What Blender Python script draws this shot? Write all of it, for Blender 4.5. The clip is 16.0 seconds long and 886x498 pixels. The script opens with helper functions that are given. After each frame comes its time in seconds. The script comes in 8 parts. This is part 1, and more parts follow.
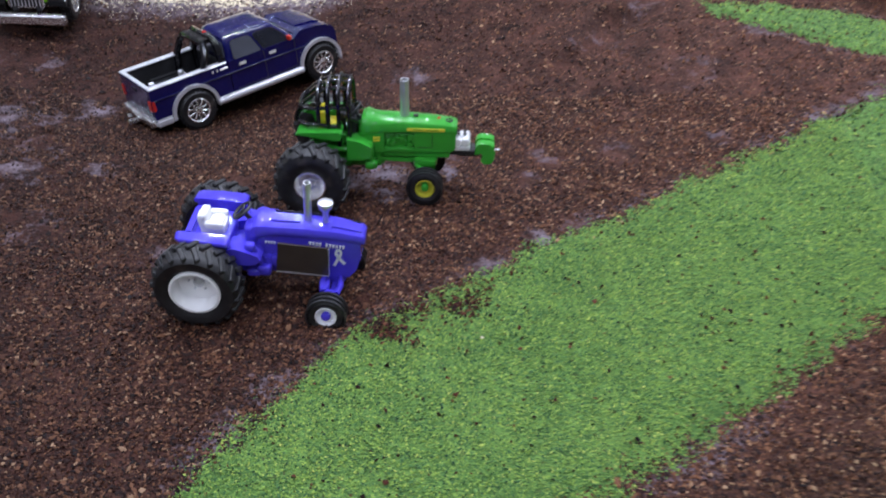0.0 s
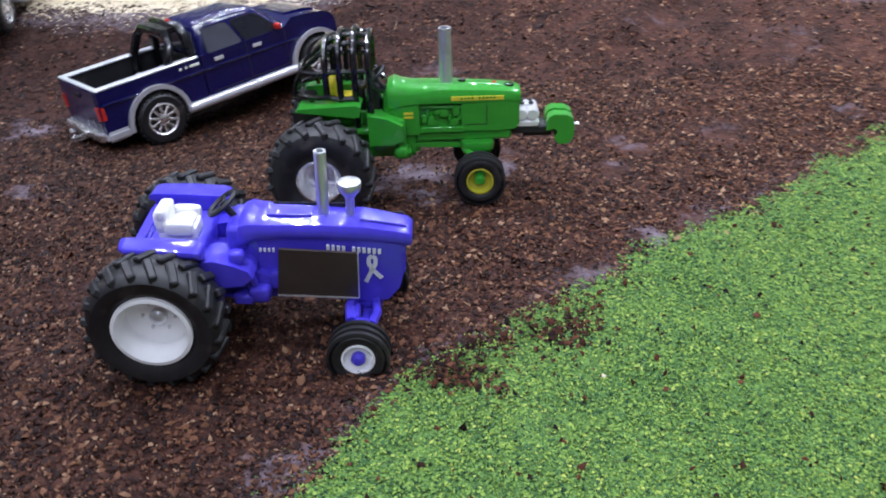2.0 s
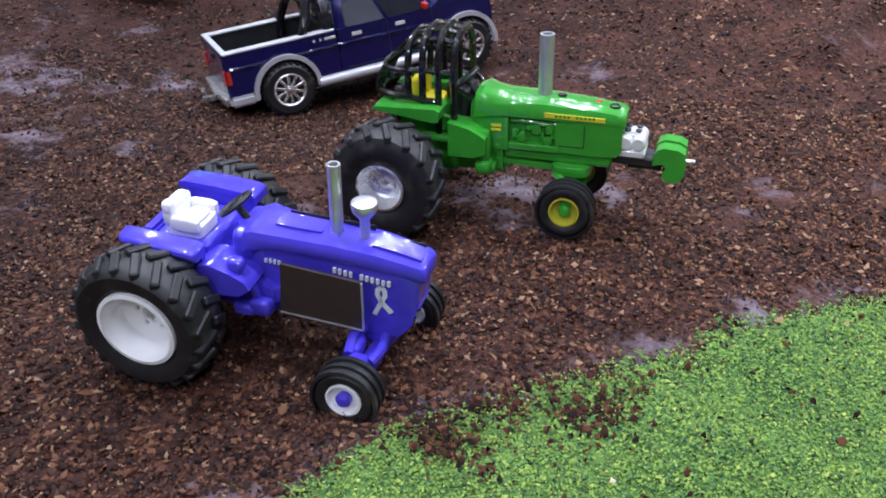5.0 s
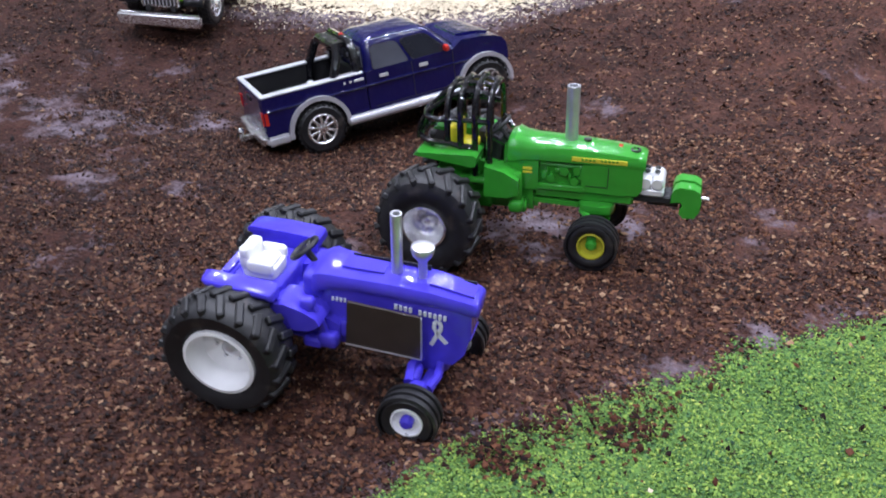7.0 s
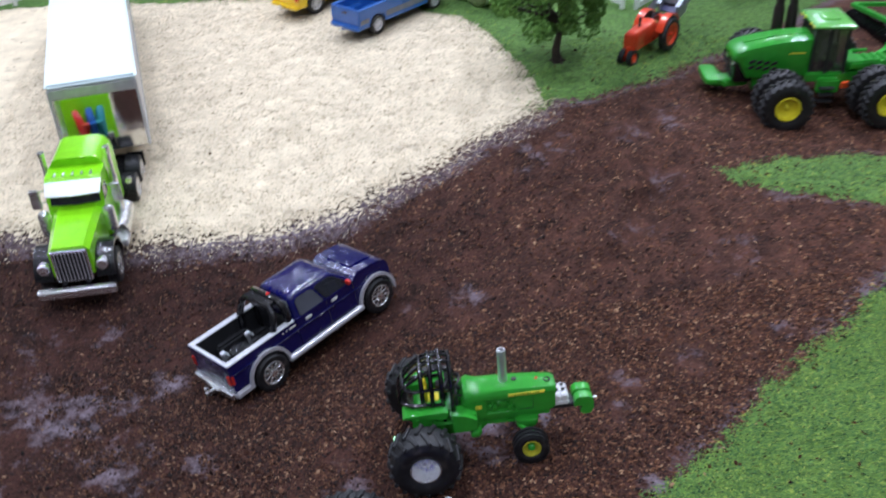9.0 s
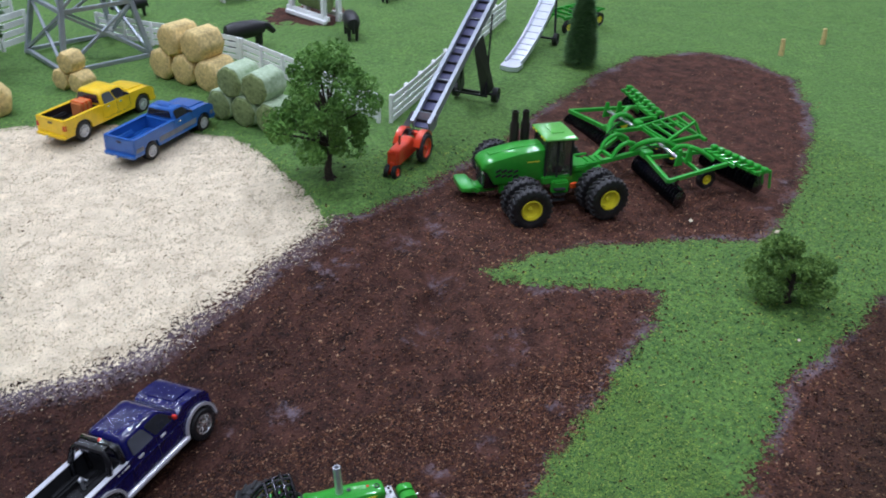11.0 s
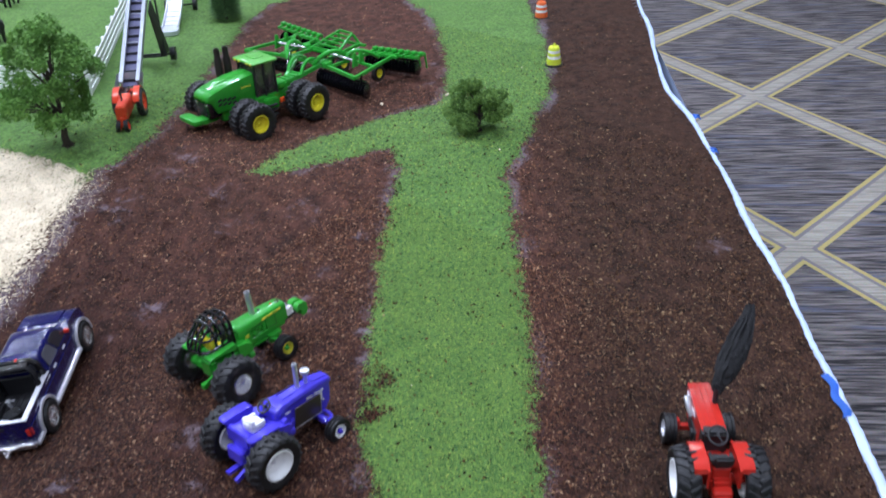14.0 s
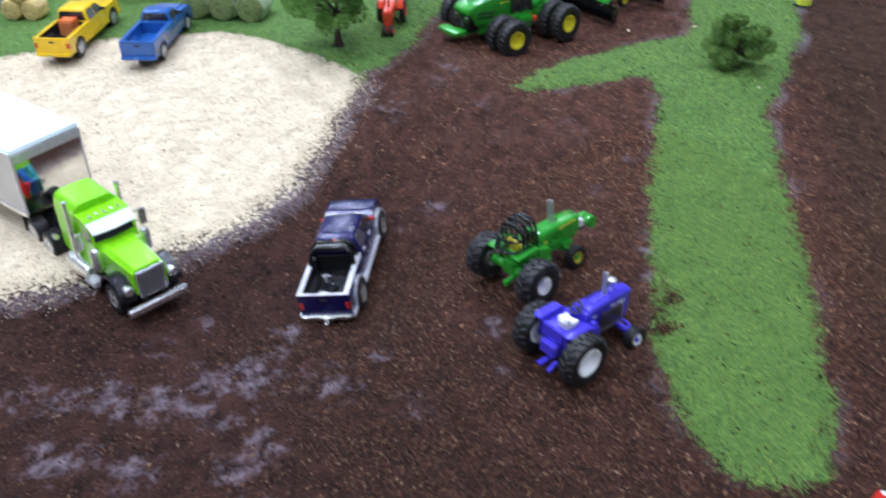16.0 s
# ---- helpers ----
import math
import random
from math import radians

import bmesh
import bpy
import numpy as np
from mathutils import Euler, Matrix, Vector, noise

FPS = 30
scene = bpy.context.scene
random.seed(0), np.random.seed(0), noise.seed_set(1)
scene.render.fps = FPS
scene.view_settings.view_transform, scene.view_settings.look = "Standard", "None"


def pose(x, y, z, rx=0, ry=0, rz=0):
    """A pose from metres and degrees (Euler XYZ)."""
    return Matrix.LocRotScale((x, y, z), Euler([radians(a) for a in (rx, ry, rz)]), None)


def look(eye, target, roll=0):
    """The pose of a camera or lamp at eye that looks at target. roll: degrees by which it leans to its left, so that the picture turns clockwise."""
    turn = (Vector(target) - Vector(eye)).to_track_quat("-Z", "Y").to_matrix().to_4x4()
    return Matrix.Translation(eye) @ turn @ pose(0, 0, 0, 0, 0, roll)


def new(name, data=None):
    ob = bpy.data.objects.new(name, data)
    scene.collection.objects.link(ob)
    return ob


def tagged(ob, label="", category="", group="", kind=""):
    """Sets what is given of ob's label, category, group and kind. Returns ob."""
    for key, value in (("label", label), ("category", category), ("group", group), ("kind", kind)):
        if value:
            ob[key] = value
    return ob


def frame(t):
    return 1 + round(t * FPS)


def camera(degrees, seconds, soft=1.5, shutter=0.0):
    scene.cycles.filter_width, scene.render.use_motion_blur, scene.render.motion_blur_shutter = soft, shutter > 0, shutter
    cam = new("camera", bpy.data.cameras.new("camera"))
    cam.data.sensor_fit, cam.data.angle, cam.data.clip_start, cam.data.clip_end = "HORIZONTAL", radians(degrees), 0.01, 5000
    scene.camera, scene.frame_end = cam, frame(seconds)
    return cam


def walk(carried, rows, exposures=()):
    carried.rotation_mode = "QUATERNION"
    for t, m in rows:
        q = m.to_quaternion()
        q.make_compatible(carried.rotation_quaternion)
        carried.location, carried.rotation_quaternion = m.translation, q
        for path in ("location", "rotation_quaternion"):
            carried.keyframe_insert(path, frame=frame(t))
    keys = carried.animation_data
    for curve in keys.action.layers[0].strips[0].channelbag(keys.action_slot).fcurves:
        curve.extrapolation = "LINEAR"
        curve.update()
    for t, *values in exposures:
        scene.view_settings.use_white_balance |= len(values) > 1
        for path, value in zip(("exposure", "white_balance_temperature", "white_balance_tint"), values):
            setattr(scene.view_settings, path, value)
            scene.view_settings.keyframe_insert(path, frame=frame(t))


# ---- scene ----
# Lengths in the builders below are centimetres: a 1:64 farm model on a table; CM turns them into metres.
CM = 0.01
cam = camera(51.28, 16.0, soft=1.8, shutter=0.5)
PATH = [
    (0, (0.00689, 0.00027, 0.18304), (0.02825, 0.78881, -0.61399), 4.16),
    (0.5, (-0.00537, 0.02216, 0.15372), (0.03835, 0.79391, -0.60683), 2.37),
    (1, (-0.01859, 0.04095, 0.13488), (0.11031, 0.81212, -0.57297), 0.12),
    (1.5, (-0.01807, 0.05256, 0.12510), (0.11221, 0.83252, -0.54252), 0.50),
    (2, (-0.00858, 0.06212, 0.11297), (0.03762, 0.84456, -0.53415), 0.91),
    (2.5, (0.00684, 0.06532, 0.10966), (-0.05111, 0.84576, -0.53110), 0.22),
    (3, (0.01189, 0.07109, 0.10835), (-0.11676, 0.83519, -0.53743), 0.87),
    (3.5, (0.01757, 0.07924, 0.10951), (-0.15883, 0.81986, -0.55009), 1.37),
    (3.7, (0.02287, 0.08322, 0.10935), (-0.17445, 0.81501, -0.55257), 1.09),
    (5.8, (0.02493, 0.09160, 0.11326), (-0.21213, 0.79551, -0.56760), 0.61),
    (6, (0.02302, 0.08783, 0.11357), (-0.21499, 0.79782, -0.56326), 0.48),
    (6.5, (0.02095, 0.08324, 0.11714), (-0.21730, 0.80089, -0.55799), 0.53),
    (7, (0.01751, 0.07609, 0.12607), (-0.19795, 0.80814, -0.55473), 0.48),
    (7.5, (0.00943, 0.07051, 0.14355), (-0.15570, 0.81658, -0.55584), 0.09),
    (8, (0.00357, 0.06537, 0.17502), (-0.06710, 0.82835, -0.55617), -1.54),
    (8.5, (-0.01610, 0.05433, 0.20604), (0.00458, 0.82768, -0.56119), -2.64),
    (9, (-0.03901, 0.03785, 0.24123), (0.07620, 0.82516, -0.55973), -2.20),
    (9.5, (-0.06459, 0.01874, 0.27068), (0.19088, 0.82891, -0.52581), -0.06),
    (9.7, (-0.07184, 0.01273, 0.27315), (0.23017, 0.82483, -0.51640), 0.70),
    (11.8, (-0.06451, 0.01395, 0.29878), (0.39345, 0.77012, -0.50211), -1.02),
    (12, (-0.05056, 0.02816, 0.29060), (0.40954, 0.75786, -0.50786), -2.33),
    (12.5, (-0.06240, 0.03069, 0.28206), (0.50139, 0.69681, -0.51290), -3.30),
    (13, (-0.15169, 0.00210, 0.28484), (0.62444, 0.59866, -0.50168), -2.97),
    (13.5, (-0.19882, -0.02858, 0.28411), (0.66342, 0.56340, -0.49240), -3.41),
    (14, (-0.23003, -0.04423, 0.28040), (0.66822, 0.54909, -0.50198), -2.36),
    (14.5, (-0.25175, -0.05800, 0.27308), (0.66171, 0.54319, -0.51680), -1.48),
    (15, (-0.27676, -0.06190, 0.26055), (0.63411, 0.53945, -0.55398), -0.14),
    (15.5, (-0.30043, -0.03514, 0.28076), (0.57401, 0.58023, -0.57779), -1.62),
    (16, (-0.30930, 0.00179, 0.29317), (0.54432, 0.61692, -0.56844), -0.89),
]
EXPOSURES = [(0.0, 0.08, 6350, 9), (2.0, 0.25, 6350, 9), (3.5, 0.34, 6400, 10), (7.0, 0.36, 6500, 10), (8.0, 0.1, 6350, 9), (9.0, -0.18, 6250, 7), (9.7, -0.46, 6200, 6), (12.0, -0.26, 6200, 8), (13.0, 0.0, 6200, 8), (14.5, 0.08, 6150, 6), (15.0, 0.12, 6150, 6), (16.0, 0.03, 6150, 5)]
walk(cam, [(t, look(eye, Vector(eye) + Vector(way), roll)) for t, eye, way, roll in PATH], EXPOSURES)

# ---- world, hall lights ----
world = bpy.data.worlds.new("hall_world")
scene.world = world
world.use_nodes = True
world.node_tree.nodes["Background"].inputs[0].default_value = (0.80, 0.88, 1.0, 1)
world.node_tree.nodes["Background"].inputs[1].default_value = 0.15


def ceiling_lamp(x, y, power):
    """One recessed ceiling panel of the hall, as an area lamp."""
    data = bpy.data.lights.new("hall_lamp", "AREA")
    data.shape, data.size, data.size_y = "RECTANGLE", 0.36, 0.2
    data.energy, data.color = power, (0.86, 0.91, 1.12)
    ob = new("hall_lamp", data)
    ob.location = (x, y, 2.93)
    return ob


for lx in (-2.6, -0.7, 1.2):
    for ly, power in ((-2.5, 22), (-0.9, 15), (0.7, 33), (2.3, 40)):
        ceiling_lamp(lx + 0.4 * (ly > 1), ly, power)
for lx, ly in ((-2.2, 4.2), (-0.3, 4.2), (1.6, 4.2), (3.5, 4.2), (3.5, 2.3), (5.4, 2.3), (-1.2, 6.2), (0.9, 6.2), (3.0, 6.2)):
    ceiling_lamp(lx, ly, 23)


# ---- materials ----
def material(name, color, rough=0.5, metal=0.0, vary=0.0, grain=400.0, bump=0.0, coat=0.0, island=0.0, dark=None, spots=0.0, spot_scale=60.0, spot_color=(0.1, 0.08, 0.06), clear=0.0):
    """A node material: a base colour with variation at two scales, optional stains, relief and clear coat."""
    m = bpy.data.materials.new(name)
    m.use_nodes = True
    nt = m.node_tree
    n, link = nt.nodes, nt.links.new
    b = n["Principled BSDF"]
    b.inputs["Roughness"].default_value, b.inputs["Metallic"].default_value = rough, metal
    b.inputs["Coat Weight"].default_value, b.inputs["Coat Roughness"].default_value = coat, 0.03
    b.inputs["Transmission Weight"].default_value = clear
    b.inputs["Base Color"].default_value = (*color, 1)
    if not (vary or bump or island or spots):
        return m
    co = n.new("ShaderNodeTexCoord")
    fine, broad = n.new("ShaderNodeTexNoise"), n.new("ShaderNodeTexNoise")
    for tex, sc, det in ((fine, grain, 5.0), (broad, grain / 9.0, 3.0)):
        tex.inputs["Scale"].default_value, tex.inputs["Detail"].default_value = sc, det
        link(co.outputs["Object"], tex.inputs["Vector"])
    low = tuple(c * (1 - vary) for c in color) if dark is None else dark
    high = tuple(min(1.0, c * (1 + vary)) for c in color)
    add = n.new("ShaderNodeMath")
    add.operation = "ADD"
    link(fine.outputs["Fac"], add.inputs[0])
    link(broad.outputs["Fac"], add.inputs[1])
    ramp = n.new("ShaderNodeMapRange")
    ramp.inputs["From Min"].default_value, ramp.inputs["From Max"].default_value = 0.72, 1.28
    link(add.outputs[0], ramp.inputs["Value"])
    fac = ramp.outputs[0]
    if island:
        geo, mixf = n.new("ShaderNodeNewGeometry"), n.new("ShaderNodeMix")
        mixf.inputs[0].default_value = island
        link(fac, mixf.inputs[2])
        link(geo.outputs["Random Per Island"], mixf.inputs[3])
        fac = mixf.outputs[0]
    mix = n.new("ShaderNodeMix")
    mix.data_type = "RGBA"
    mix.inputs[6].default_value, mix.inputs[7].default_value = (*low, 1), (*high, 1)
    link(fac, mix.inputs[0])
    out = mix.outputs[2]
    if spots:
        sp, st, mx = n.new("ShaderNodeTexNoise"), n.new("ShaderNodeMapRange"), n.new("ShaderNodeMix")
        sp.inputs["Scale"].default_value, sp.inputs["Detail"].default_value = spot_scale, 6.0
        link(co.outputs["Object"], sp.inputs["Vector"])
        st.inputs["From Min"].default_value, st.inputs["From Max"].default_value = 0.62 - 0.2 * spots, 0.72
        link(sp.outputs["Fac"], st.inputs["Value"])
        mx.data_type = "RGBA"
        link(st.outputs[0], mx.inputs[0])
        link(out, mx.inputs[6])
        mx.inputs[7].default_value = (*spot_color, 1)
        out = mx.outputs[2]
    link(out, b.inputs["Base Color"])
    if bump:
        bp = n.new("ShaderNodeBump")
        bp.inputs["Strength"].default_value, bp.inputs["Distance"].default_value = bump, 0.0006
        link(fine.outputs["Fac"], bp.inputs["Height"])
        link(bp.outputs["Normal"], b.inputs["Normal"])
    return m


def paint(name, color, rough=0.3, lumps=0.35, coat=1.0):
    """Thick glossy toy enamel, a little wavy so that its highlights break up."""
    m = material(name, color, rough, vary=0.10, grain=260, bump=0.06, coat=coat)
    n, link = m.node_tree.nodes, m.node_tree.links.new
    b = n["Principled BSDF"]
    b.inputs["Specular IOR Level"].default_value = 0.15
    co, tex, bp = n.new("ShaderNodeTexCoord"), n.new("ShaderNodeTexNoise"), n.new("ShaderNodeBump")
    tex.inputs["Scale"].default_value, tex.inputs["Detail"].default_value = 330, 2.0
    bp.inputs["Strength"].default_value, bp.inputs["Distance"].default_value = lumps, 0.0008
    link(co.outputs["Object"], tex.inputs["Vector"])
    link(tex.outputs["Fac"], bp.inputs["Height"])
    link(bp.outputs["Normal"], b.inputs["Coat Normal"])
    return m


PURPLE = paint("blue_violet_gloss_paint", (0.070, 0.050, 0.60))
GREEN = paint("tractor_green_paint", (0.038, 0.32, 0.030))
IMPLEMENT = paint("implement_green_paint", (0.038, 0.35, 0.036))
ROOF_GREEN = paint("pale_cab_roof_green", (0.16, 0.50, 0.10), 0.25)
SLED = paint("sled_green_paint", (0.025, 0.20, 0.05), 0.4)
YELLOW = paint("yellow_paint", (0.80, 0.70, 0.035))
DULL_YELLOW = paint("dull_yellow_paint", (0.50, 0.47, 0.04))
NAVY = paint("navy_metallic_paint", (0.006, 0.0062, 0.072), 0.22, 0.6, 1.0)
SILVER = material("silver_grey_paint", (0.66, 0.66, 0.70), 0.28, 0.4, 0.12, 300, 0.08)
CHROME = material("worn_chrome", (0.95, 0.955, 0.97), 0.24, 0.92, 0.06, 700, 0.8)
STEEL = material("bare_aluminium_tube", (0.66, 0.67, 0.70), 0.32, 0.7, 0.1, 400, 0.05)
BLACK = paint("black_gloss_paint", (0.006, 0.006, 0.008), 0.25, 0.7, 1.0)
DARK = material("dark_plastic", (0.016, 0.016, 0.018), 0.5, vary=0.3, grain=300, bump=0.05)
RUBBER = material("black_rubber", (0.012, 0.012, 0.0135), 0.5, vary=0.35, grain=500, bump=0.12, spots=0.25, spot_scale=220, spot_color=(0.06, 0.05, 0.045))
WHITE = material("white_plastic", (0.90, 0.90, 0.90), 0.4, vary=0.05, grain=300, bump=0.04)
RED = paint("orange_red_paint", (0.52, 0.026, 0.017))
ORANGE = paint("orange_paint", (0.75, 0.10, 0.02))
RED_ORANGE = paint("red_orange_paint", (0.72, 0.062, 0.022))
LIME = paint("lime_green_paint", (0.26, 0.72, 0.01))
SKYBLUE = paint("mid_blue_paint", (0.025, 0.12, 0.42), 0.35)
CABYELLOW = paint("amber_yellow_paint", (0.88, 0.58, 0.012))
LAMP_RED = material("red_lamp_plastic", (0.6, 0.03, 0.02), 0.25, vary=0.1, coat=0.5)
TINT = material("tinted_window", (0.02, 0.022, 0.03), 0.08, vary=0.2, grain=100, coat=0.6)
CABGLASS = material("smoked_cab_glass", (0.22, 0.20, 0.19), 0.05, clear=0.85)
CLEARISH = material("grey_window", (0.085, 0.09, 0.11), 0.1, vary=0.2, grain=100, coat=0.6)
PANEL = material("brown_grey_side_panel", (0.055, 0.042, 0.036), 0.28, 0.2, 0.15, 200, 0.04)
RIM = material("bright_silver_rim", (0.94, 0.94, 0.96), 0.22, 0.35, 0.05, 300, 0.06)
DECAL = material("white_print", (0.75, 0.76, 0.8), 0.4)
DECAL_YELLOW = material("yellow_print", (0.75, 0.68, 0.05), 0.4)
TARP = material("pale_roof_sheet", (0.74, 0.84, 0.85), 0.4, vary=0.03, grain=60, bump=0.05)
STACK = material("sooty_pipe_and_gap_shade", (0.022, 0.016, 0.015), 0.4, 0.2, 0.3, 200, 0.1)
STRAW = material("golden_straw", (0.68, 0.52, 0.22), 0.85, vary=0.4, grain=420, bump=1.0, dark=(0.42, 0.31, 0.13))
HAY = material("pale_green_hay", (0.24, 0.30, 0.12), 0.85, vary=0.4, grain=420, bump=1.0, dark=(0.11, 0.15, 0.05))
WRAP = material("net_wrap", (0.43, 0.52, 0.36), 0.5, vary=0.25, grain=380, bump=0.5, dark=(0.26, 0.36, 0.20))
GALV = material("galvanised_grey", (0.36, 0.39, 0.43), 0.45, 0.5, 0.15, 200, 0.06)
BELT = material("dark_conveyor_belt", (0.065, 0.065, 0.14), 0.5, vary=0.25, grain=300, bump=0.1)
BARK = material("dark_bark", (0.05, 0.038, 0.03), 0.9, vary=0.4, grain=500, bump=0.8)
LEAF = material("leaf_green", (0.145, 0.29, 0.050), 0.85, vary=0.4, grain=200, island=0.6, dark=(0.055, 0.15, 0.026))
LEAF_DARK = material("dark_leaf_green", (0.07, 0.16, 0.04), 0.75, vary=0.4, grain=200, island=0.8, dark=(0.03, 0.085, 0.022))
SMOKE = material("black_felt_fibre", (0.012, 0.012, 0.013), 0.95, vary=0.5, grain=600, bump=0.8)
HIDE_BLACK = material("black_figurine_paint", (0.012, 0.012, 0.013), 0.45, vary=0.3)


def hide_material():
    """Red-brown hide with a white face and white lower legs, as painted on the figurine."""
    m = material("red_white_figurine_paint", (0.22, 0.055, 0.03), 0.45, vary=0.15, grain=200)
    n, link = m.node_tree.nodes, m.node_tree.links.new
    b = n["Principled BSDF"]
    base = b.inputs["Base Color"].links[0].from_socket
    co, sep, mx = n.new("ShaderNodeTexCoord"), n.new("ShaderNodeSeparateXYZ"), n.new("ShaderNodeMix")
    link(co.outputs["Object"], sep.inputs[0])
    face, leg, either = n.new("ShaderNodeMath"), n.new("ShaderNodeMath"), n.new("ShaderNodeMath")
    face.operation, leg.operation, either.operation = "GREATER_THAN", "LESS_THAN", "MAXIMUM"
    link(sep.outputs[0], face.inputs[0])
    face.inputs[1].default_value = 0.0235
    link(sep.outputs[2], leg.inputs[0])
    leg.inputs[1].default_value = 0.0095
    link(face.outputs[0], either.inputs[0])
    link(leg.outputs[0], either.inputs[1])
    mx.data_type = "RGBA"
    link(either.outputs[0], mx.inputs[0])
    link(base, mx.inputs[6])
    mx.inputs[7].default_value = (0.78, 0.76, 0.74, 1)
    link(mx.outputs[2], b.inputs["Base Color"])
    return m


HIDE_RED_WHITE = hide_material()
HIVIZ = material("lime_yellow_barrel", (0.70, 0.78, 0.06), 0.4, vary=0.08, grain=300)
CONE = material("orange_barrel", (0.80, 0.16, 0.04), 0.4, vary=0.08, grain=300)
WALLS = material("hall_wall_paint", (0.55, 0.52, 0.48), 0.8, vary=0.05, grain=8)
CEIL = material("hall_ceiling_tiles", (0.7, 0.7, 0.68), 0.9, vary=0.05, grain=20)
BLUETAPE = material("blue_tape", (0.05, 0.20, 0.70), 0.4, vary=0.1, grain=200)
CLOTH = material("white_table_cover", (0.50, 0.61, 0.86), 0.4, vary=0.08, grain=120, bump=0.3)


def crumb_material(name, stops, rough=0.8, gloss=0.25):
    """Loose crumbs: each island takes one colour of a ramp."""
    m = bpy.data.materials.new(name)
    m.use_nodes = True
    n, link = m.node_tree.nodes, m.node_tree.links.new
    b = n["Principled BSDF"]
    b.inputs["Roughness"].default_value = rough
    b.inputs["Specular IOR Level"].default_value = gloss
    geo, ramp, tex, mul = n.new("ShaderNodeNewGeometry"), n.new("ShaderNodeValToRGB"), n.new("ShaderNodeTexNoise"), n.new("ShaderNodeMix")
    while len(ramp.color_ramp.elements) < len(stops):
        ramp.color_ramp.elements.new(0.5)
    for e, (at, c) in zip(ramp.color_ramp.elements, stops):
        e.position, e.color = at, (*c, 1)
    link(geo.outputs["Random Per Island"], ramp.inputs[0])
    tex.inputs["Scale"].default_value = 900
    mul.data_type, mul.blend_type = "RGBA", "MULTIPLY"
    mul.inputs[0].default_value = 0.35
    link(ramp.outputs[0], mul.inputs[6])
    link(tex.outputs["Color"], mul.inputs[7])
    link(mul.outputs[2], b.inputs["Base Color"])
    return m


def dry_shade_tint(m, west_shade, dry):
    """Bark tones: shade put into the colour at the layout's west side, dry and paler over the trodden middle, in broad
    blotches.
    """
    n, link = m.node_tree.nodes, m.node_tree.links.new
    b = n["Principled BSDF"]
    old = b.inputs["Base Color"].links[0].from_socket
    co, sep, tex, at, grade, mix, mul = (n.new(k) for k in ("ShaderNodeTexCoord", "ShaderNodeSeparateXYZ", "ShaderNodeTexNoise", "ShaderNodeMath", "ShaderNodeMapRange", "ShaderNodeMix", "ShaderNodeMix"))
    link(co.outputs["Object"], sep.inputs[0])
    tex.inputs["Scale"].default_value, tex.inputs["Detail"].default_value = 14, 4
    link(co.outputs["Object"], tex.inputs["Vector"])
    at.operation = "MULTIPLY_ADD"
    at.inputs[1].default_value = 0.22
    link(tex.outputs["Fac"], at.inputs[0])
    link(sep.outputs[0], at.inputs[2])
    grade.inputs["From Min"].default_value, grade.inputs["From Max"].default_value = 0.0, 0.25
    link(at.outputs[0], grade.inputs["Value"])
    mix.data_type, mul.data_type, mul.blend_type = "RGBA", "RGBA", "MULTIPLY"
    mix.inputs[6].default_value, mix.inputs[7].default_value = (*west_shade, 1), (*dry, 1)
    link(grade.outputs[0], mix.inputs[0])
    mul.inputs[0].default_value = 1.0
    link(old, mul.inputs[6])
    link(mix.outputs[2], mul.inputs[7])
    # another bag of mulch beyond the turf strip: less red and darker
    cross, side, brown, tint = n.new("ShaderNodeVectorMath"), n.new("ShaderNodeMapRange"), n.new("ShaderNodeMix"), n.new("ShaderNodeMix")
    cross.operation = "DOT_PRODUCT"
    cross.inputs[1].default_value = (0.6, -0.8, 0.0)
    link(co.outputs["Object"], cross.inputs[0])
    side.inputs["From Min"].default_value, side.inputs["From Max"].default_value = -0.075, -0.035
    link(cross.outputs["Value"], side.inputs["Value"])
    brown.data_type, tint.data_type, tint.blend_type = "RGBA", "RGBA", "MULTIPLY"
    brown.inputs[6].default_value, brown.inputs[7].default_value = (1, 1, 1, 1), (0.62, 0.70, 0.66, 1)
    link(side.outputs[0], brown.inputs[0])
    tint.inputs[0].default_value = 1.0
    link(mul.outputs[2], tint.inputs[6])
    link(brown.outputs[2], tint.inputs[7])
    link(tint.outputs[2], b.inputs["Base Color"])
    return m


CHIP = crumb_material("bark_crumb", [(0.0, (0.008, 0.0034, 0.0030)), (0.34, (0.034, 0.0118, 0.0076)), (0.70, (0.092, 0.033, 0.0170)), (0.92, (0.185, 0.078, 0.036)), (1.0, (0.36, 0.21, 0.12))], 0.62, 0.16)
# First tone dims the west as shade would, second dries the middle.
dry_shade_tint(CHIP, (0.70, 0.74, 0.79), (1.38, 1.46, 1.46))
DARK_CHIP = crumb_material("dark_bark_chip", [(0.0, (0.010, 0.007, 0.007)), (0.4, (0.032, 0.014, 0.010)), (0.8, (0.085, 0.031, 0.018)), (1.0, (0.15, 0.062, 0.034))], 0.8, 0.08)
TURF_CRUMB = crumb_material("turf_crumb", [(0.0, (0.010, 0.040, 0.018)), (0.10, (0.044, 0.120, 0.042)), (0.34, (0.118, 0.242, 0.060)), (0.70, (0.208, 0.345, 0.062)), (0.93, (0.28, 0.42, 0.070)), (1.0, (0.45, 0.52, 0.11))], 0.75, 0.25)
SAND_CRUMB = crumb_material("pale_sawdust_crumb", [(0.0, (0.40, 0.31, 0.21)), (0.2, (0.58, 0.485, 0.335)), (0.6, (0.69, 0.59, 0.425)), (1.0, (0.78, 0.70, 0.53))], 0.9)
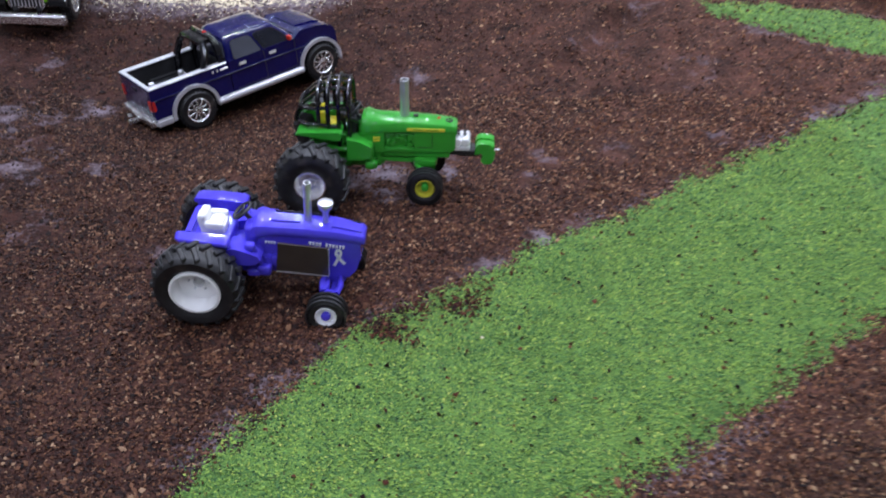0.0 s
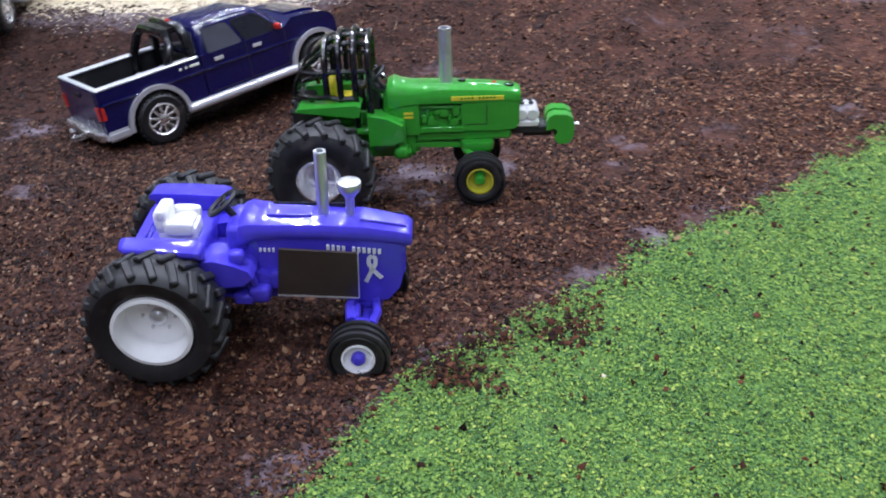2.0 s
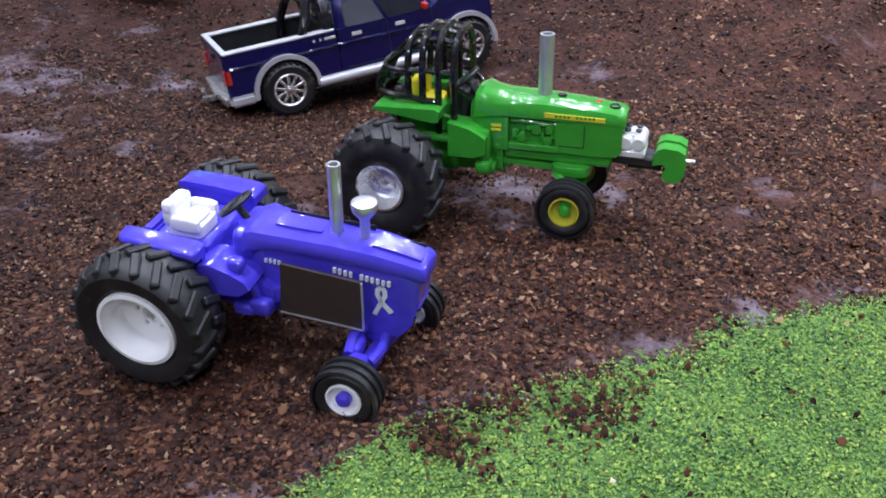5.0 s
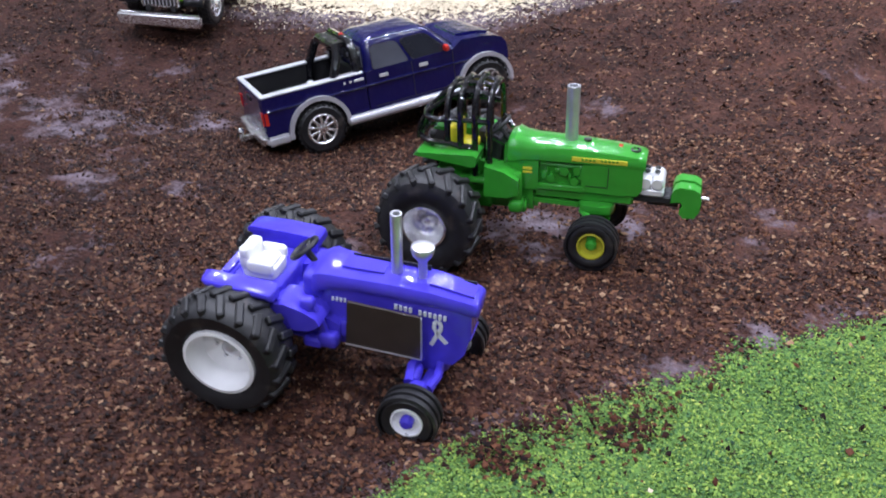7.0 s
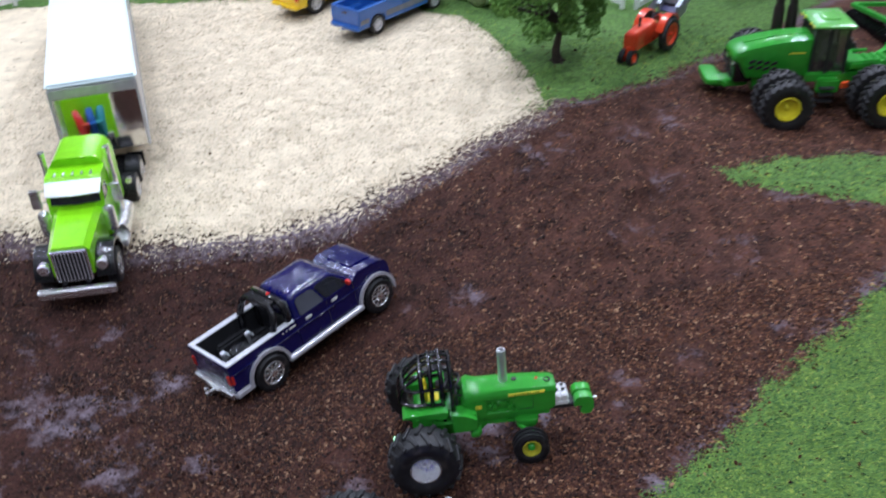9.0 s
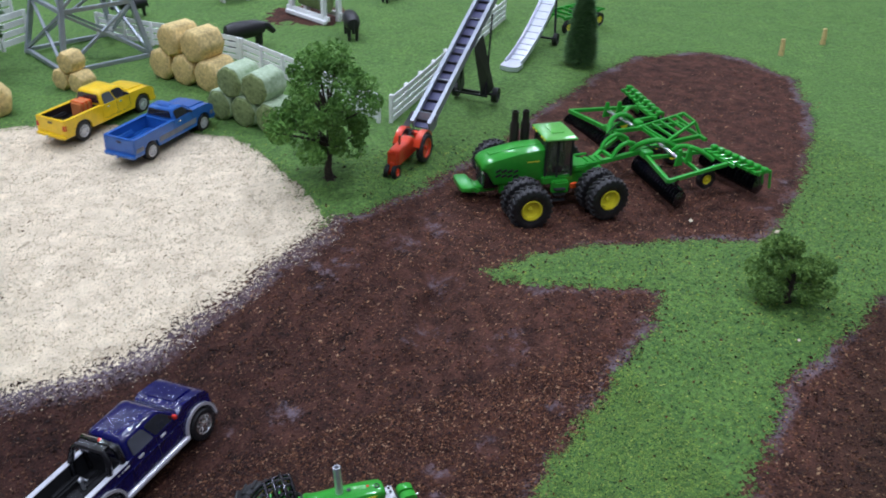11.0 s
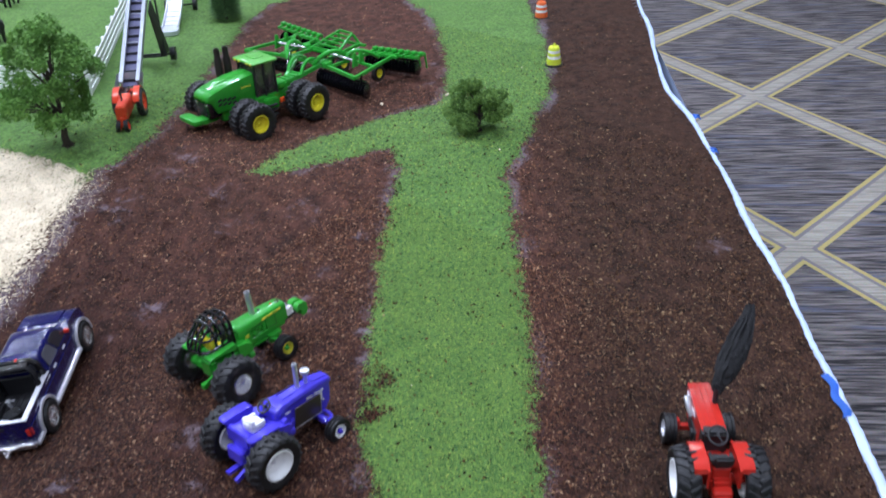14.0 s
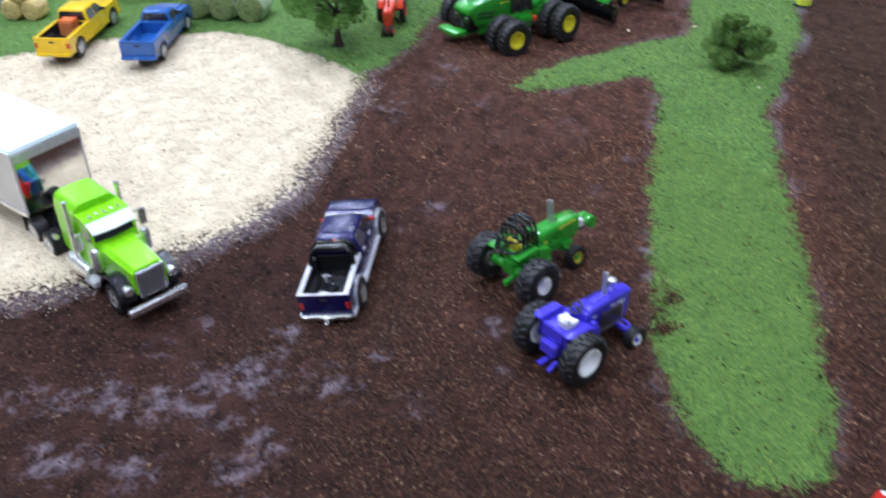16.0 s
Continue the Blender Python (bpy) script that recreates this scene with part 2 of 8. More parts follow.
BUSH_LEAF = material("mid_green_foam_leaf", (0.17, 0.28, 0.055), 0.9, vary=0.4, grain=200, island=0.8, dark=(0.06, 0.14, 0.035))
SPECK = crumb_material("brown_speck", [(0.0, (0.08, 0.05, 0.03)), (0.6, (0.22, 0.15, 0.09)), (1.0, (0.40, 0.31, 0.20))], 0.9)
CRATE = paint("pale_orange_paint", (0.72, 0.24, 0.08))


# ---- shape kit (centimetres) ----
def part(name, bm, mat, parent=None, label="", smooth=False):
    """Link a bmesh, built in centimetres, as one mesh object under a thing or a part."""
    me = bpy.data.meshes.new(name)
    bmesh.ops.recalc_face_normals(bm, faces=bm.faces)
    for v in bm.verts:
        v.co *= CM
    bm.to_mesh(me)
    bm.free()
    me.materials.append(mat)
    if smooth:
        for p in me.polygons:
            p.use_smooth = True
        me.set_sharp_from_angle(angle=radians(38))
    ob = new(name, me)
    ob.parent = parent
    if label:
        ob["label"] = label
    return ob


def thing(name, label, category, x, y, z=0.0, yaw=0.0, pitch=0.0, roll=0.0, group=""):
    """An empty at the base of a thing, at centimetres and degrees."""
    ob = new(name)
    ob.matrix_basis = pose(x * CM, y * CM, z * CM, roll, pitch, yaw)
    return tagged(ob, label, category, group)


def bevel(bm, amount, seg=1, least=25):
    if amount <= 0:
        return bm
    edges = [e for e in bm.edges if len(e.link_faces) == 2 and e.calc_face_angle(0) > radians(least)]
    bmesh.ops.bevel(bm, geom=edges, offset=amount, segments=seg, affect="EDGES", clamp_overlap=True)
    return bm


def join(*bms):
    """Several bmeshes as one."""
    first = bms[0]
    for other in bms[1:]:
        me = bpy.data.meshes.new("tmp")
        other.to_mesh(me)
        other.free()
        first.from_mesh(me)
        bpy.data.meshes.remove(me)
    return first


def box(x0, x1, y0, y1, z0, z1, bev=0.0, seg=1):
    bm = bmesh.new()
    bmesh.ops.create_cube(bm, size=1.0)
    for v in bm.verts:
        v.co = Vector((x0 if v.co.x < 0 else x1, y0 if v.co.y < 0 else y1, z0 if v.co.z < 0 else z1))
    return bevel(bm, bev, seg)


def prism(pts, y0, y1, bev=0.0, seg=1, axis="y"):
    """A side outline in (x, z), extruded from y0 to y1."""
    bm = bmesh.new()
    rings = []
    for y in (y0, y1):
        rings.append([bm.verts.new((p[0], y, p[1]) if axis == "y" else (p[0], p[1], y)) for p in pts])
    bm.faces.new(rings[0])
    bm.faces.new(rings[1][::-1])
    n = len(pts)
    for i in range(n):
        j = (i + 1) % n
        bm.faces.new((rings[0][i], rings[1][i], rings[1][j], rings[0][j]))
    return bevel(bm, bev, seg)


def loft(rings, bev=0.0, seg=1, caps=True):
    """A skin through equal rings of (x, y, z) points."""
    bm = bmesh.new()
    vs = [[bm.verts.new(p) for p in ring] for ring in rings]
    n = len(rings[0])
    for a, b in zip(vs, vs[1:]):
        for i in range(n):
            j = (i + 1) % n
            bm.faces.new((a[i], a[j], b[j], b[i]))
    if caps:
        bm.faces.new(vs[0][::-1])
        bm.faces.new(vs[-1])
    return bevel(bm, bev, seg)


def tube(pts, r, n=8, caps=True, r_end=None):
    """A round bar along a line of points."""
    pts = [Vector(p) for p in pts]
    rings = []
    side = None
    for i, p in enumerate(pts):
        d = (pts[min(i + 1, len(pts) - 1)] - pts[max(i - 1, 0)]).normalized()
        if side is None:
            side = d.cross(Vector((0, 0, 1)) if abs(d.z) < 0.9 else Vector((1, 0, 0))).normalized()
        side = (side - d * side.dot(d)).normalized()
        up = d.cross(side)
        rr = r if r_end is None else r + (r_end - r) * i / (len(pts) - 1)
        rings.append([p + (side * math.cos(a) + up * math.sin(a)) * rr for a in (2 * math.pi * k / n for k in range(n))])
    return loft(rings, caps=caps)


def bar(a, b, w, h, bev=0.0):
    """A square bar from a to b, w wide and h high."""
    a, b = Vector(a), Vector(b)
    d = (b - a).normalized()
    side = d.cross(Vector((0, 0, 1)) if abs(d.z) < 0.95 else Vector((1, 0, 0))).normalized()
    up = side.cross(d)
    ring = [(-1, -1), (1, -1), (1, 1), (-1, 1)]
    return loft([[p + side * (s * w / 2) + up * (t * h / 2) for s, t in ring] for p in (a, b)], bev)


def lathe(profile, n=28, axis="y", closed=False):
    """Turn a profile of (radius, along) round an axis."""
    bm = bmesh.new()
    rings = []
    for r, s in profile:
        if r < 1e-6:
            rings.append([bm.verts.new({"y": (0, s, 0), "z": (0, 0, s), "x": (s, 0, 0)}[axis])])
            continue
        ring = []
        for k in range(n):
            c, d = r * math.cos(2 * math.pi * k / n), r * math.sin(2 * math.pi * k / n)
            ring.append(bm.verts.new({"y": (c, s, d), "z": (c, d, s), "x": (s, c, d)}[axis]))
        rings.append(ring)
    pairs = list(zip(rings, rings[1:])) + ([(rings[-1], rings[0])] if closed else [])
    for a, b in pairs:
        for k in range(n):
            j = (k + 1) % n
            if len(a) == 1 and len(b) == 1:
                continue
            if len(a) == 1:
                bm.faces.new((a[0], b[j], b[k]))
            elif len(b) == 1:
                bm.faces.new((a[k], a[j], b[0]))
            else:
                bm.faces.new((a[k], a[j], b[j], b[k]))
    return bm


def moved(bm, x=0.0, y=0.0, z=0.0, rx=0.0, ry=0.0, rz=0.0, s=1.0):
    bmesh.ops.transform(bm, matrix=pose(x, y, z, rx, ry, rz) @ Matrix.Scale(s, 4), verts=bm.verts)
    return bm


def arc(cx, cz, r, a0, a1, n=8):
    return [(cx + r * math.cos(radians(a0 + (a1 - a0) * k / n)), cz + r * math.sin(radians(a0 + (a1 - a0) * k / n))) for k in range(n + 1)]


def blob(x0, x1, y0, y1, z0, z1, e=0.55, n=14, m=8):
    """A pillow-shaped lump that fills a box; e runs from 1 (ellipsoid) down to 0 (box)."""
    def pw(v):
        return math.copysign(abs(v) ** e, v)
    cx, cy, cz, hx, hy, hz = (x0 + x1) / 2, (y0 + y1) / 2, (z0 + z1) / 2, (x1 - x0) / 2, (y1 - y0) / 2, (z1 - z0) / 2
    rings = []
    for i in range(1, m):
        p = -math.pi / 2 + math.pi * i / m
        rings.append([(cx + hx * pw(math.cos(p)) * pw(math.cos(a)), cy + hy * pw(math.cos(p)) * pw(math.sin(a)), cz + hz * pw(math.sin(p))) for a in (2 * math.pi * k / n for k in range(n))])
    return loft(rings)


def oval(cx, cy, hx, hy, z, corner=0.25, n=4):
    """A rectangle with round corners as a ring at height z."""
    ring = []
    for k, (sx, sy) in enumerate(((1, 1), (-1, 1), (-1, -1), (1, -1))):
        c = min(corner, hx * 0.9, hy * 0.9)
        for i in range(n + 1):
            a = math.pi / 2 * (k + i / n)
            ring.append((cx + sx * (hx - c) + c * math.cos(a), cy + sy * (hy - c) + c * math.sin(a), z))
    return ring


# ---- the ground of the layout ----
MOUNDS = [(-0.8, 25.2, 0.2, 2.2), (-9.8, 36.6, -0.3, 2.6), (-7, 35.5, -1.2, 5.2), (-16, 34, -0.5, 7), (18, 37, 0.8, 6), (31, 33, 0.5, 6), (2.5, 23, 0.45, 4.5), (34, 46, -0.7, 7), (22, 49.5, -0.75, 5.5), (9, 57, 0.9, 9), (18, 88, 1.1, 22), (20, 15, 0.3, 5)]
STRIP = [(-4.9, 10.8), (-5.25, 12.3), (-4.7, 14.3), (-3.1, 16.8), (-1.9, 17.9), (-0.8, 19.0), (1.2, 20.6), (2.8, 21.9), (5.6, 24.15), (7.9, 26.1), (9.8, 27.5), (16.0, 32.0), (19.5, 34.4), (22.6, 37.6),
         (19.4, 39.3), (15.8, 40.3), (14.2, 41.4), (13.7, 42.8), (18.0, 44.3), (22.6, 44.9), (27.0, 44.5), (30.7, 43.2), (33.2, 42.0), (36, 42.8), (44.6, 37.9), (40.4, 35.2), (34.0, 32.4),
         (30.2, 30.7), (24.0, 28.3), (17.2, 22.7), (14.3, 20.7), (10.6, 17.5), (7.2, 14.9), (4.5, 13.0), (1.9, 11.0), (-0.2, 9.9), (-2.2, 9.1), (-4.0, 9.7)]
FIELD = [(36, 38), (33.4, 40.8), (34.2, 41.9), (39.7, 45.7), (44.7, 50.0), (52.0, 57.6), (57.0, 65.7), (56.2, 71.9), (53.6, 74.8), (51.1, 75.9), (45.7, 75.6), (43.6, 74.5),
         (38.4, 71.8), (36.4, 70.0), (27.6, 63.9), (21.3, 58.9), (17.8, 56.9), (14.8, 54.9), (11.8, 53.0), (8.3, 51.8), (6.4, 52.4), (6.0, 55.0), (5.2, 58.0), (4.4, 62.5), (3.2, 66.5), (1.0, 68.4), (-5, 72.5), (-12, 74.5),
         (-22, 76), (-45, 78), (-90, 80), (-90, 170), (150, 170), (150, 128), (75, 63), (68.4, 57.4), (62.2, 51.8), (53.2, 44.5), (45.9, 38.9), (40.5, 35.4)]
SAND = [(6.9, 52.4), (5.0, 50.2), (2.2, 48.5), (-1.3, 46.1), (-5.0, 43.8), (-8.0, 43.0), (-10.9, 42.7), (-14.5, 42.8), (-20, 43.5), (-24, 45.5), (-45, 54), (-90, 66), (-90, 82),
        (-45, 80), (-22, 77.5), (-12, 76), (-5, 74), (1.6, 69.6), (4.4, 67.0), (5.6, 62.2), (6.4, 58.0), (7.0, 54.5)]
# thin places where the grey-violet cover shows through the crumbs
BARE = [(-1.2, 26.7, 0.85), (-0.5, 27.3, 0.9), (1.6, 27.9, 0.9), (1.5, 28.6, 0.6), (2.85, 22.25, 0.75), (4.6, 23.75, 0.55), (5.9, 24.6, 0.6), (4.5, 27.5, 0.8), (-17, 31, 3.0), (-14, 28, 2.5), (-12, 24, 1.5), (-7.5, 22.6, 0.8), (12, 36, 1.8), (20, 34, 1.4), (11, 43, 1.8),
        (5, 46, 1.6), (14, 50, 1.6), (23.4, 13.1, 1.4), (8, 30, 1.0), (10.5, 48, 1.5), (16, 40, 1.0), (37, 46, 1.2), (41, 48.5, 1.0), (-5.5, 7.6, 0.5), (0, 36, 1.2), (-16.5, 28.9, 1.0), (-19, 31.9, 1.3),
        (-15.8, 28.7, 0.9), (-12.6, 33.1, 1.3), (-10.8, 27.8, 0.9), (-5.0, 25.5, 1.0), (-0.6, 27.0, 1.9), (1.7, 28.5, 0.8), (5.3, 29.2, 0.9), (8.6, 38.9, 1.7), (6.3, 46.8, 1.6),
        (13.5, 48.9, 1.3), (-3.1, 36.2, 0.9), (12.2, 30.8, 0.8), (-14.4, 31.7, 1.2), (-9, 31, 0.8), (-18, 36, 1.5), (-24.5, 36, 2.0), (-22.4, 34, 2.0), (-20, 31.8, 2.0), (-18.4, 29.4, 2.0),
        (-17.8, 26.8, 1.6), (-25, 31.9, 2.0), (-19.6, 26.2, 1.6), (-5.8, 24.9, 1.0), (-5.7, 27.2, 0.8), (-15.9, 36.3, 1.0), (-20.8, 23.8, 1.4), (-23, 29, 1.6)]


def value_noise(x, y, step, seed):
    """Smooth noise of 0..1 over the plan, with cells of that step."""
    r = np.random.RandomState(seed).rand(256, 256)
    u, v = x / step, y / step
    i, j = np.floor(u).astype(int), np.floor(v).astype(int)
    f, g = u - i, v - j
    f, g = f * f * (3 - 2 * f), g * g * (3 - 2 * g)
    i0, i1, j0, j1 = i % 256, (i + 1) % 256, j % 256, (j + 1) % 256
    return (r[i0, j0] * (1 - f) + r[i1, j0] * f) * (1 - g) + (r[i0, j1] * (1 - f) + r[i1, j1] * f) * g


def heights(x, y):
    z = np.zeros_like(x)
    for mx, my, amp, wide in MOUNDS:
        z += amp * np.exp(-((x - mx) ** 2 + (y - my) ** 2) / (2 * wide * wide))
    # wheel ruts and scraped ridges that run along the lot's edge over the trodden middle
    along, across = 0.66 * x + 0.75 * y, 0.75 * x - 0.66 * y
    worn = np.exp(-(((x - 11) / 10) ** 2 + ((y - 43) / 9) ** 2)) + 0.7 * np.exp(-(((x + 2) / 9) ** 2 + ((y - 39.5) / 3) ** 2))
    z = z + worn * (0.9 * (value_noise(across + 0.25 * along, along * 0.22, 1.7, 21) - 0.5) + 0.35 * (value_noise(across, along * 0.5, 0.9, 22) - 0.5))
    return z + 0.18 * (value_noise(x, y, 4.0, 3) - 0.5) + 0.10 * (value_noise(x, y, 1.6, 4) - 0.5)


def height(x, y):
    return float(heights(np.array([float(x)]), np.array([float(y)]))[0])


def inside(x, y, outline):
    """Signed distance to an outline: positive inside, in centimetres."""
    hit = np.zeros(x.shape, bool)
    near = np.full(x.shape, 1e9)
    for (ax, ay), (bx, by) in zip(outline, outline[1:] + outline[:1]):
        cross = (ay > y) != (by > y)
        with np.errstate(divide="ignore", invalid="ignore"):
            hit ^= cross & (x < (bx - ax) * (y - ay) / (by - ay) + ax)
        dx, dy = bx - ax, by - ay
        t = np.clip(((x - ax) * dx + (y - ay) * dy) / (dx * dx + dy * dy), 0, 1)
        near = np.minimum(near, np.hypot(x - ax - t * dx, y - ay - t * dy))
    return np.where(hit, near, -near)


def ragged(x, y):
    return 0.5 * (value_noise(x, y, 1.5, 11) - 0.5) + 0.4 * (value_noise(x, y, 0.5, 12) - 0.5) + 0.4 * (value_noise(x, y, 0.22, 13) - 0.5)


def from_arrays(name, verts, faces, mat, smooth=True):
    me = bpy.data.meshes.new(name)
    me.vertices.add(len(verts))
    me.vertices.foreach_set("co", (np.asarray(verts, float) * CM).astype(np.float32).ravel())
    faces = np.asarray(faces, np.int32)
    k = faces.shape[1]
    me.loops.add(faces.size)
    me.loops.foreach_set("vertex_index", faces.ravel())
    me.polygons.add(len(faces))
    me.polygons.foreach_set("loop_start", np.arange(len(faces), dtype=np.int32) * k)
    if smooth:
        me.polygons.foreach_set("use_smooth", np.ones(len(faces), bool))
    me.update(calc_edges=True)
    me.materials.append(mat)
    return new(name, me)


def edge_bulge(s):
    """How far the sagging edge lies inside its straight line, s centimetres along it."""
    return 1.3 * np.exp(-((s - 45.0) / 9.5) ** 2)


def table_side(x, y):
    """Distance in from the long edge of the table."""
    return -(x - 12.0) * 0.583 + (y - 1.1) * 0.8124 - edge_bulge((x - 12.0) * 0.8124 + (y - 1.1) * 0.583)


XS = np.concatenate([np.arange(-80, -30, 1.5), np.arange(-30, 60, 0.22), np.arange(60, 126, 1.0)])
YS = np.concatenate([np.arange(-33, -12, 1.5), np.arange(-12, 3, 0.3), np.arange(3, 62, 0.22), np.arange(62, 90, 0.5), np.arange(90, 150, 1.5)])
GX, GY = np.meshgrid(XS, YS, indexing="ij")
GZ = heights(GX, GY)
RAG = ragged(GX, GY)
D_STRIP, D_FIELD, D_SAND, D_TABLE = inside(GX, GY, STRIP) + RAG - 0.15, inside(GX, GY, FIELD) + RAG, inside(GX, GY, SAND) + RAG, table_side(GX, GY)


def sheet(name, mask, z, mat):
    """The cells of the plan grid in which mask holds, as one skin."""
    cell = mask[:-1, :-1] & mask[1:, :-1] & mask[1:, 1:] & mask[:-1, 1:]
    idx = np.arange(GX.size).reshape(GX.shape)
    quads = np.stack([idx[:-1, :-1], idx[1:, :-1], idx[1:, 1:], idx[:-1, 1:]], -1)[cell]
    used = np.unique(quads)
    remap = np.zeros(GX.size, np.int32)
    remap[used] = np.arange(len(used))
    verts = np.stack([GX.ravel()[used], GY.ravel()[used], z.ravel()[used]], -1)
    return from_arrays(name, verts, remap[quads], mat), used


def dirt_material():
    m = material("dark_bark_mulch", (0.047, 0.0188, 0.0132), 0.8, vary=0.6, grain=900, bump=0.8, dark=(0.012, 0.006, 0.005), spots=0.1, spot_scale=600, spot_color=(0.14, 0.07, 0.04))
    nt = m.node_tree
    n, link = nt.nodes, nt.links.new
    b = n["Principled BSDF"]
    b.inputs["Specular IOR Level"].default_value = 0.1
    dry_shade_tint(m, (0.72, 0.75, 0.80), (1.48, 1.58, 1.56))
    old = b.inputs["Base Color"].links[0].from_socket
    at, tex, co, add, ramp, mix = (n.new(k) for k in ("ShaderNodeAttribute", "ShaderNodeTexNoise", "ShaderNodeTexCoord", "ShaderNodeMath", "ShaderNodeMapRange", "ShaderNodeMix"))
    at.attribute_name = "bare"
    tex.inputs["Scale"].default_value, tex.inputs["Detail"].default_value, tex.inputs["Roughness"].default_value = 330, 6, 0.8
    link(co.outputs["Object"], tex.inputs["Vector"])
    add.operation = "ADD"
    link(at.outputs["Fac"], add.inputs[0])
    link(tex.outputs["Fac"], add.inputs[1])
    ramp.inputs["From Min"].default_value, ramp.inputs["From Max"].default_value = 0.82, 1.2
    link(add.outputs[0], ramp.inputs["Value"])
    mix.data_type = "RGBA"
    link(ramp.outputs[0], mix.inputs[0])
    link(old, mix.inputs[6])
    mix.inputs[7].default_value = (0.185, 0.15, 0.175, 1)
    link(mix.outputs[2], b.inputs["Base Color"])
    return m


DIRT = dirt_material()


def fray(m, wide):
    """Let a sheet break up into specks towards its edge, by its own edge distance in centimetres."""
    n, link = m.node_tree.nodes, m.node_tree.links.new
    at, co, tex, mul, add, step = (n.new(k) for k in ("ShaderNodeAttribute", "ShaderNodeTexCoord", "ShaderNodeTexNoise", "ShaderNodeMath", "ShaderNodeMath", "ShaderNodeMath"))
    at.attribute_name = "edge"
    tex.inputs["Scale"].default_value, tex.inputs["Detail"].default_value, tex.inputs["Roughness"].default_value = 420, 4, 0.75
    link(co.outputs["Object"], tex.inputs["Vector"])
    mul.operation, add.operation, step.operation = "MULTIPLY_ADD", "ADD", "GREATER_THAN"
    mul.inputs[1].default_value, mul.inputs[2].default_value = wide, -wide * 0.5
    link(tex.outputs["Fac"], mul.inputs[0])
    link(mul.outputs[0], add.inputs[0])
    link(at.outputs["Fac"], add.inputs[1])
    step.inputs[1].default_value = 0.0
    link(add.outputs[0], step.inputs[0])
    link(step.outputs[0], n["Principled BSDF"].inputs["Alpha"])
    return m


def patchy(m, low, high, scale):
    """Broad worn and lush patches over a surface."""
    n, link = m.node_tree.nodes, m.node_tree.links.new
    b = n["Principled BSDF"]
    old = b.inputs["Base Color"].links[0].from_socket
    co, tex, span, tone, mul = (n.new(k) for k in ("ShaderNodeTexCoord", "ShaderNodeTexNoise", "ShaderNodeMapRange", "ShaderNodeMix", "ShaderNodeMix"))
    tex.inputs["Scale"].default_value, tex.inputs["Detail"].default_value, tex.inputs["Roughness"].default_value = scale, 5, 0.65
    link(co.outputs["Object"], tex.inputs["Vector"])
    span.inputs["From Min"].default_value, span.inputs["From Max"].default_value = 0.34, 0.66
    link(tex.outputs["Fac"], span.inputs["Value"])
    tone.data_type, mul.data_type, mul.blend_type = "RGBA", "RGBA", "MULTIPLY"
    tone.inputs[6].default_value, tone.inputs[7].default_value = (*low, 1), (*high, 1)
    link(span.outputs[0], tone.inputs[0])
    mul.inputs[0].default_value = 1.0
    link(old, mul.inputs[6])
    link(tone.outputs[2], mul.inputs[7])
    link(mul.outputs[2], b.inputs["Base Color"])
    return m


TURF = fray(material("green_turf_flock", (0.100, 0.195, 0.036), 0.9, vary=0.6, grain=3000, bump=1.0, dark=(0.034, 0.088, 0.016), spots=0.2, spot_scale=700, spot_color=(0.06, 0.05, 0.02)), 4.0)
GRAVEL = fray(material("cream_sawdust", (0.70, 0.595, 0.425), 0.95, vary=0.13, grain=800, bump=0.5, spots=0.05, spot_scale=130, spot_color=(0.48, 0.40, 0.28)), 8.0)

patchy(TURF, (0.86, 0.90, 0.90), (1.12, 1.08, 1.08), 34)
patchy(TURF_CRUMB, (0.90, 0.94, 0.95), (1.10, 1.06, 1.06), 34)
patchy(GRAVEL, (0.90, 0.885, 0.87), (1.05, 1.05, 1.05), 75)
GROUND_Z = GZ + 0.06 * (value_noise(GX, GY, 0.5, 5) - 0.5)
ground, used = sheet("ground", D_TABLE > 0.0, GROUND_Z, DIRT)
tagged(ground, "dark brown bark mulch spread over the display table", "ground", kind="structure")
bare = np.zeros(GX.shape)
for bx, by, br in BARE:
    # thinnest where the layout is least tended: at its near left corner and beneath the pulling tractor
    bare = np.maximum(bare, (0.44 if bx < -9 else 0.60 if by < 29 and -2 < bx < 6 else 0.38) * np.exp(-((GX - bx) ** 2 + (GY - by) ** 2) / (1.6 * br * br)))
bare *= 0.04 + 0.75 * value_noise(GX + 0.6 * GY, GY, 0.8, 31) + 0.8 * value_noise(GX, GY, 0.35, 32)
bare += 0.13 * value_noise(GX, GY, 2.2, 33) * value_noise(GX, GY, 0.6, 34)
rim = np.maximum(np.maximum(D_STRIP, D_FIELD), D_SAND)
bare = np.maximum(bare, 0.48 * np.exp(-((rim + 0.4) / 0.8) ** 2) * (0.4 + value_noise(GX, GY, 3.0, 8)))
bare = np.maximum(bare, 0.48 * np.exp(-(np.abs(D_SAND + 1.0) / 1.3) ** 2))
att = ground.data.attributes.new("bare", "FLOAT", "POINT")
att.data.foreach_set("value", bare.ravel()[used].astype(np.float32))

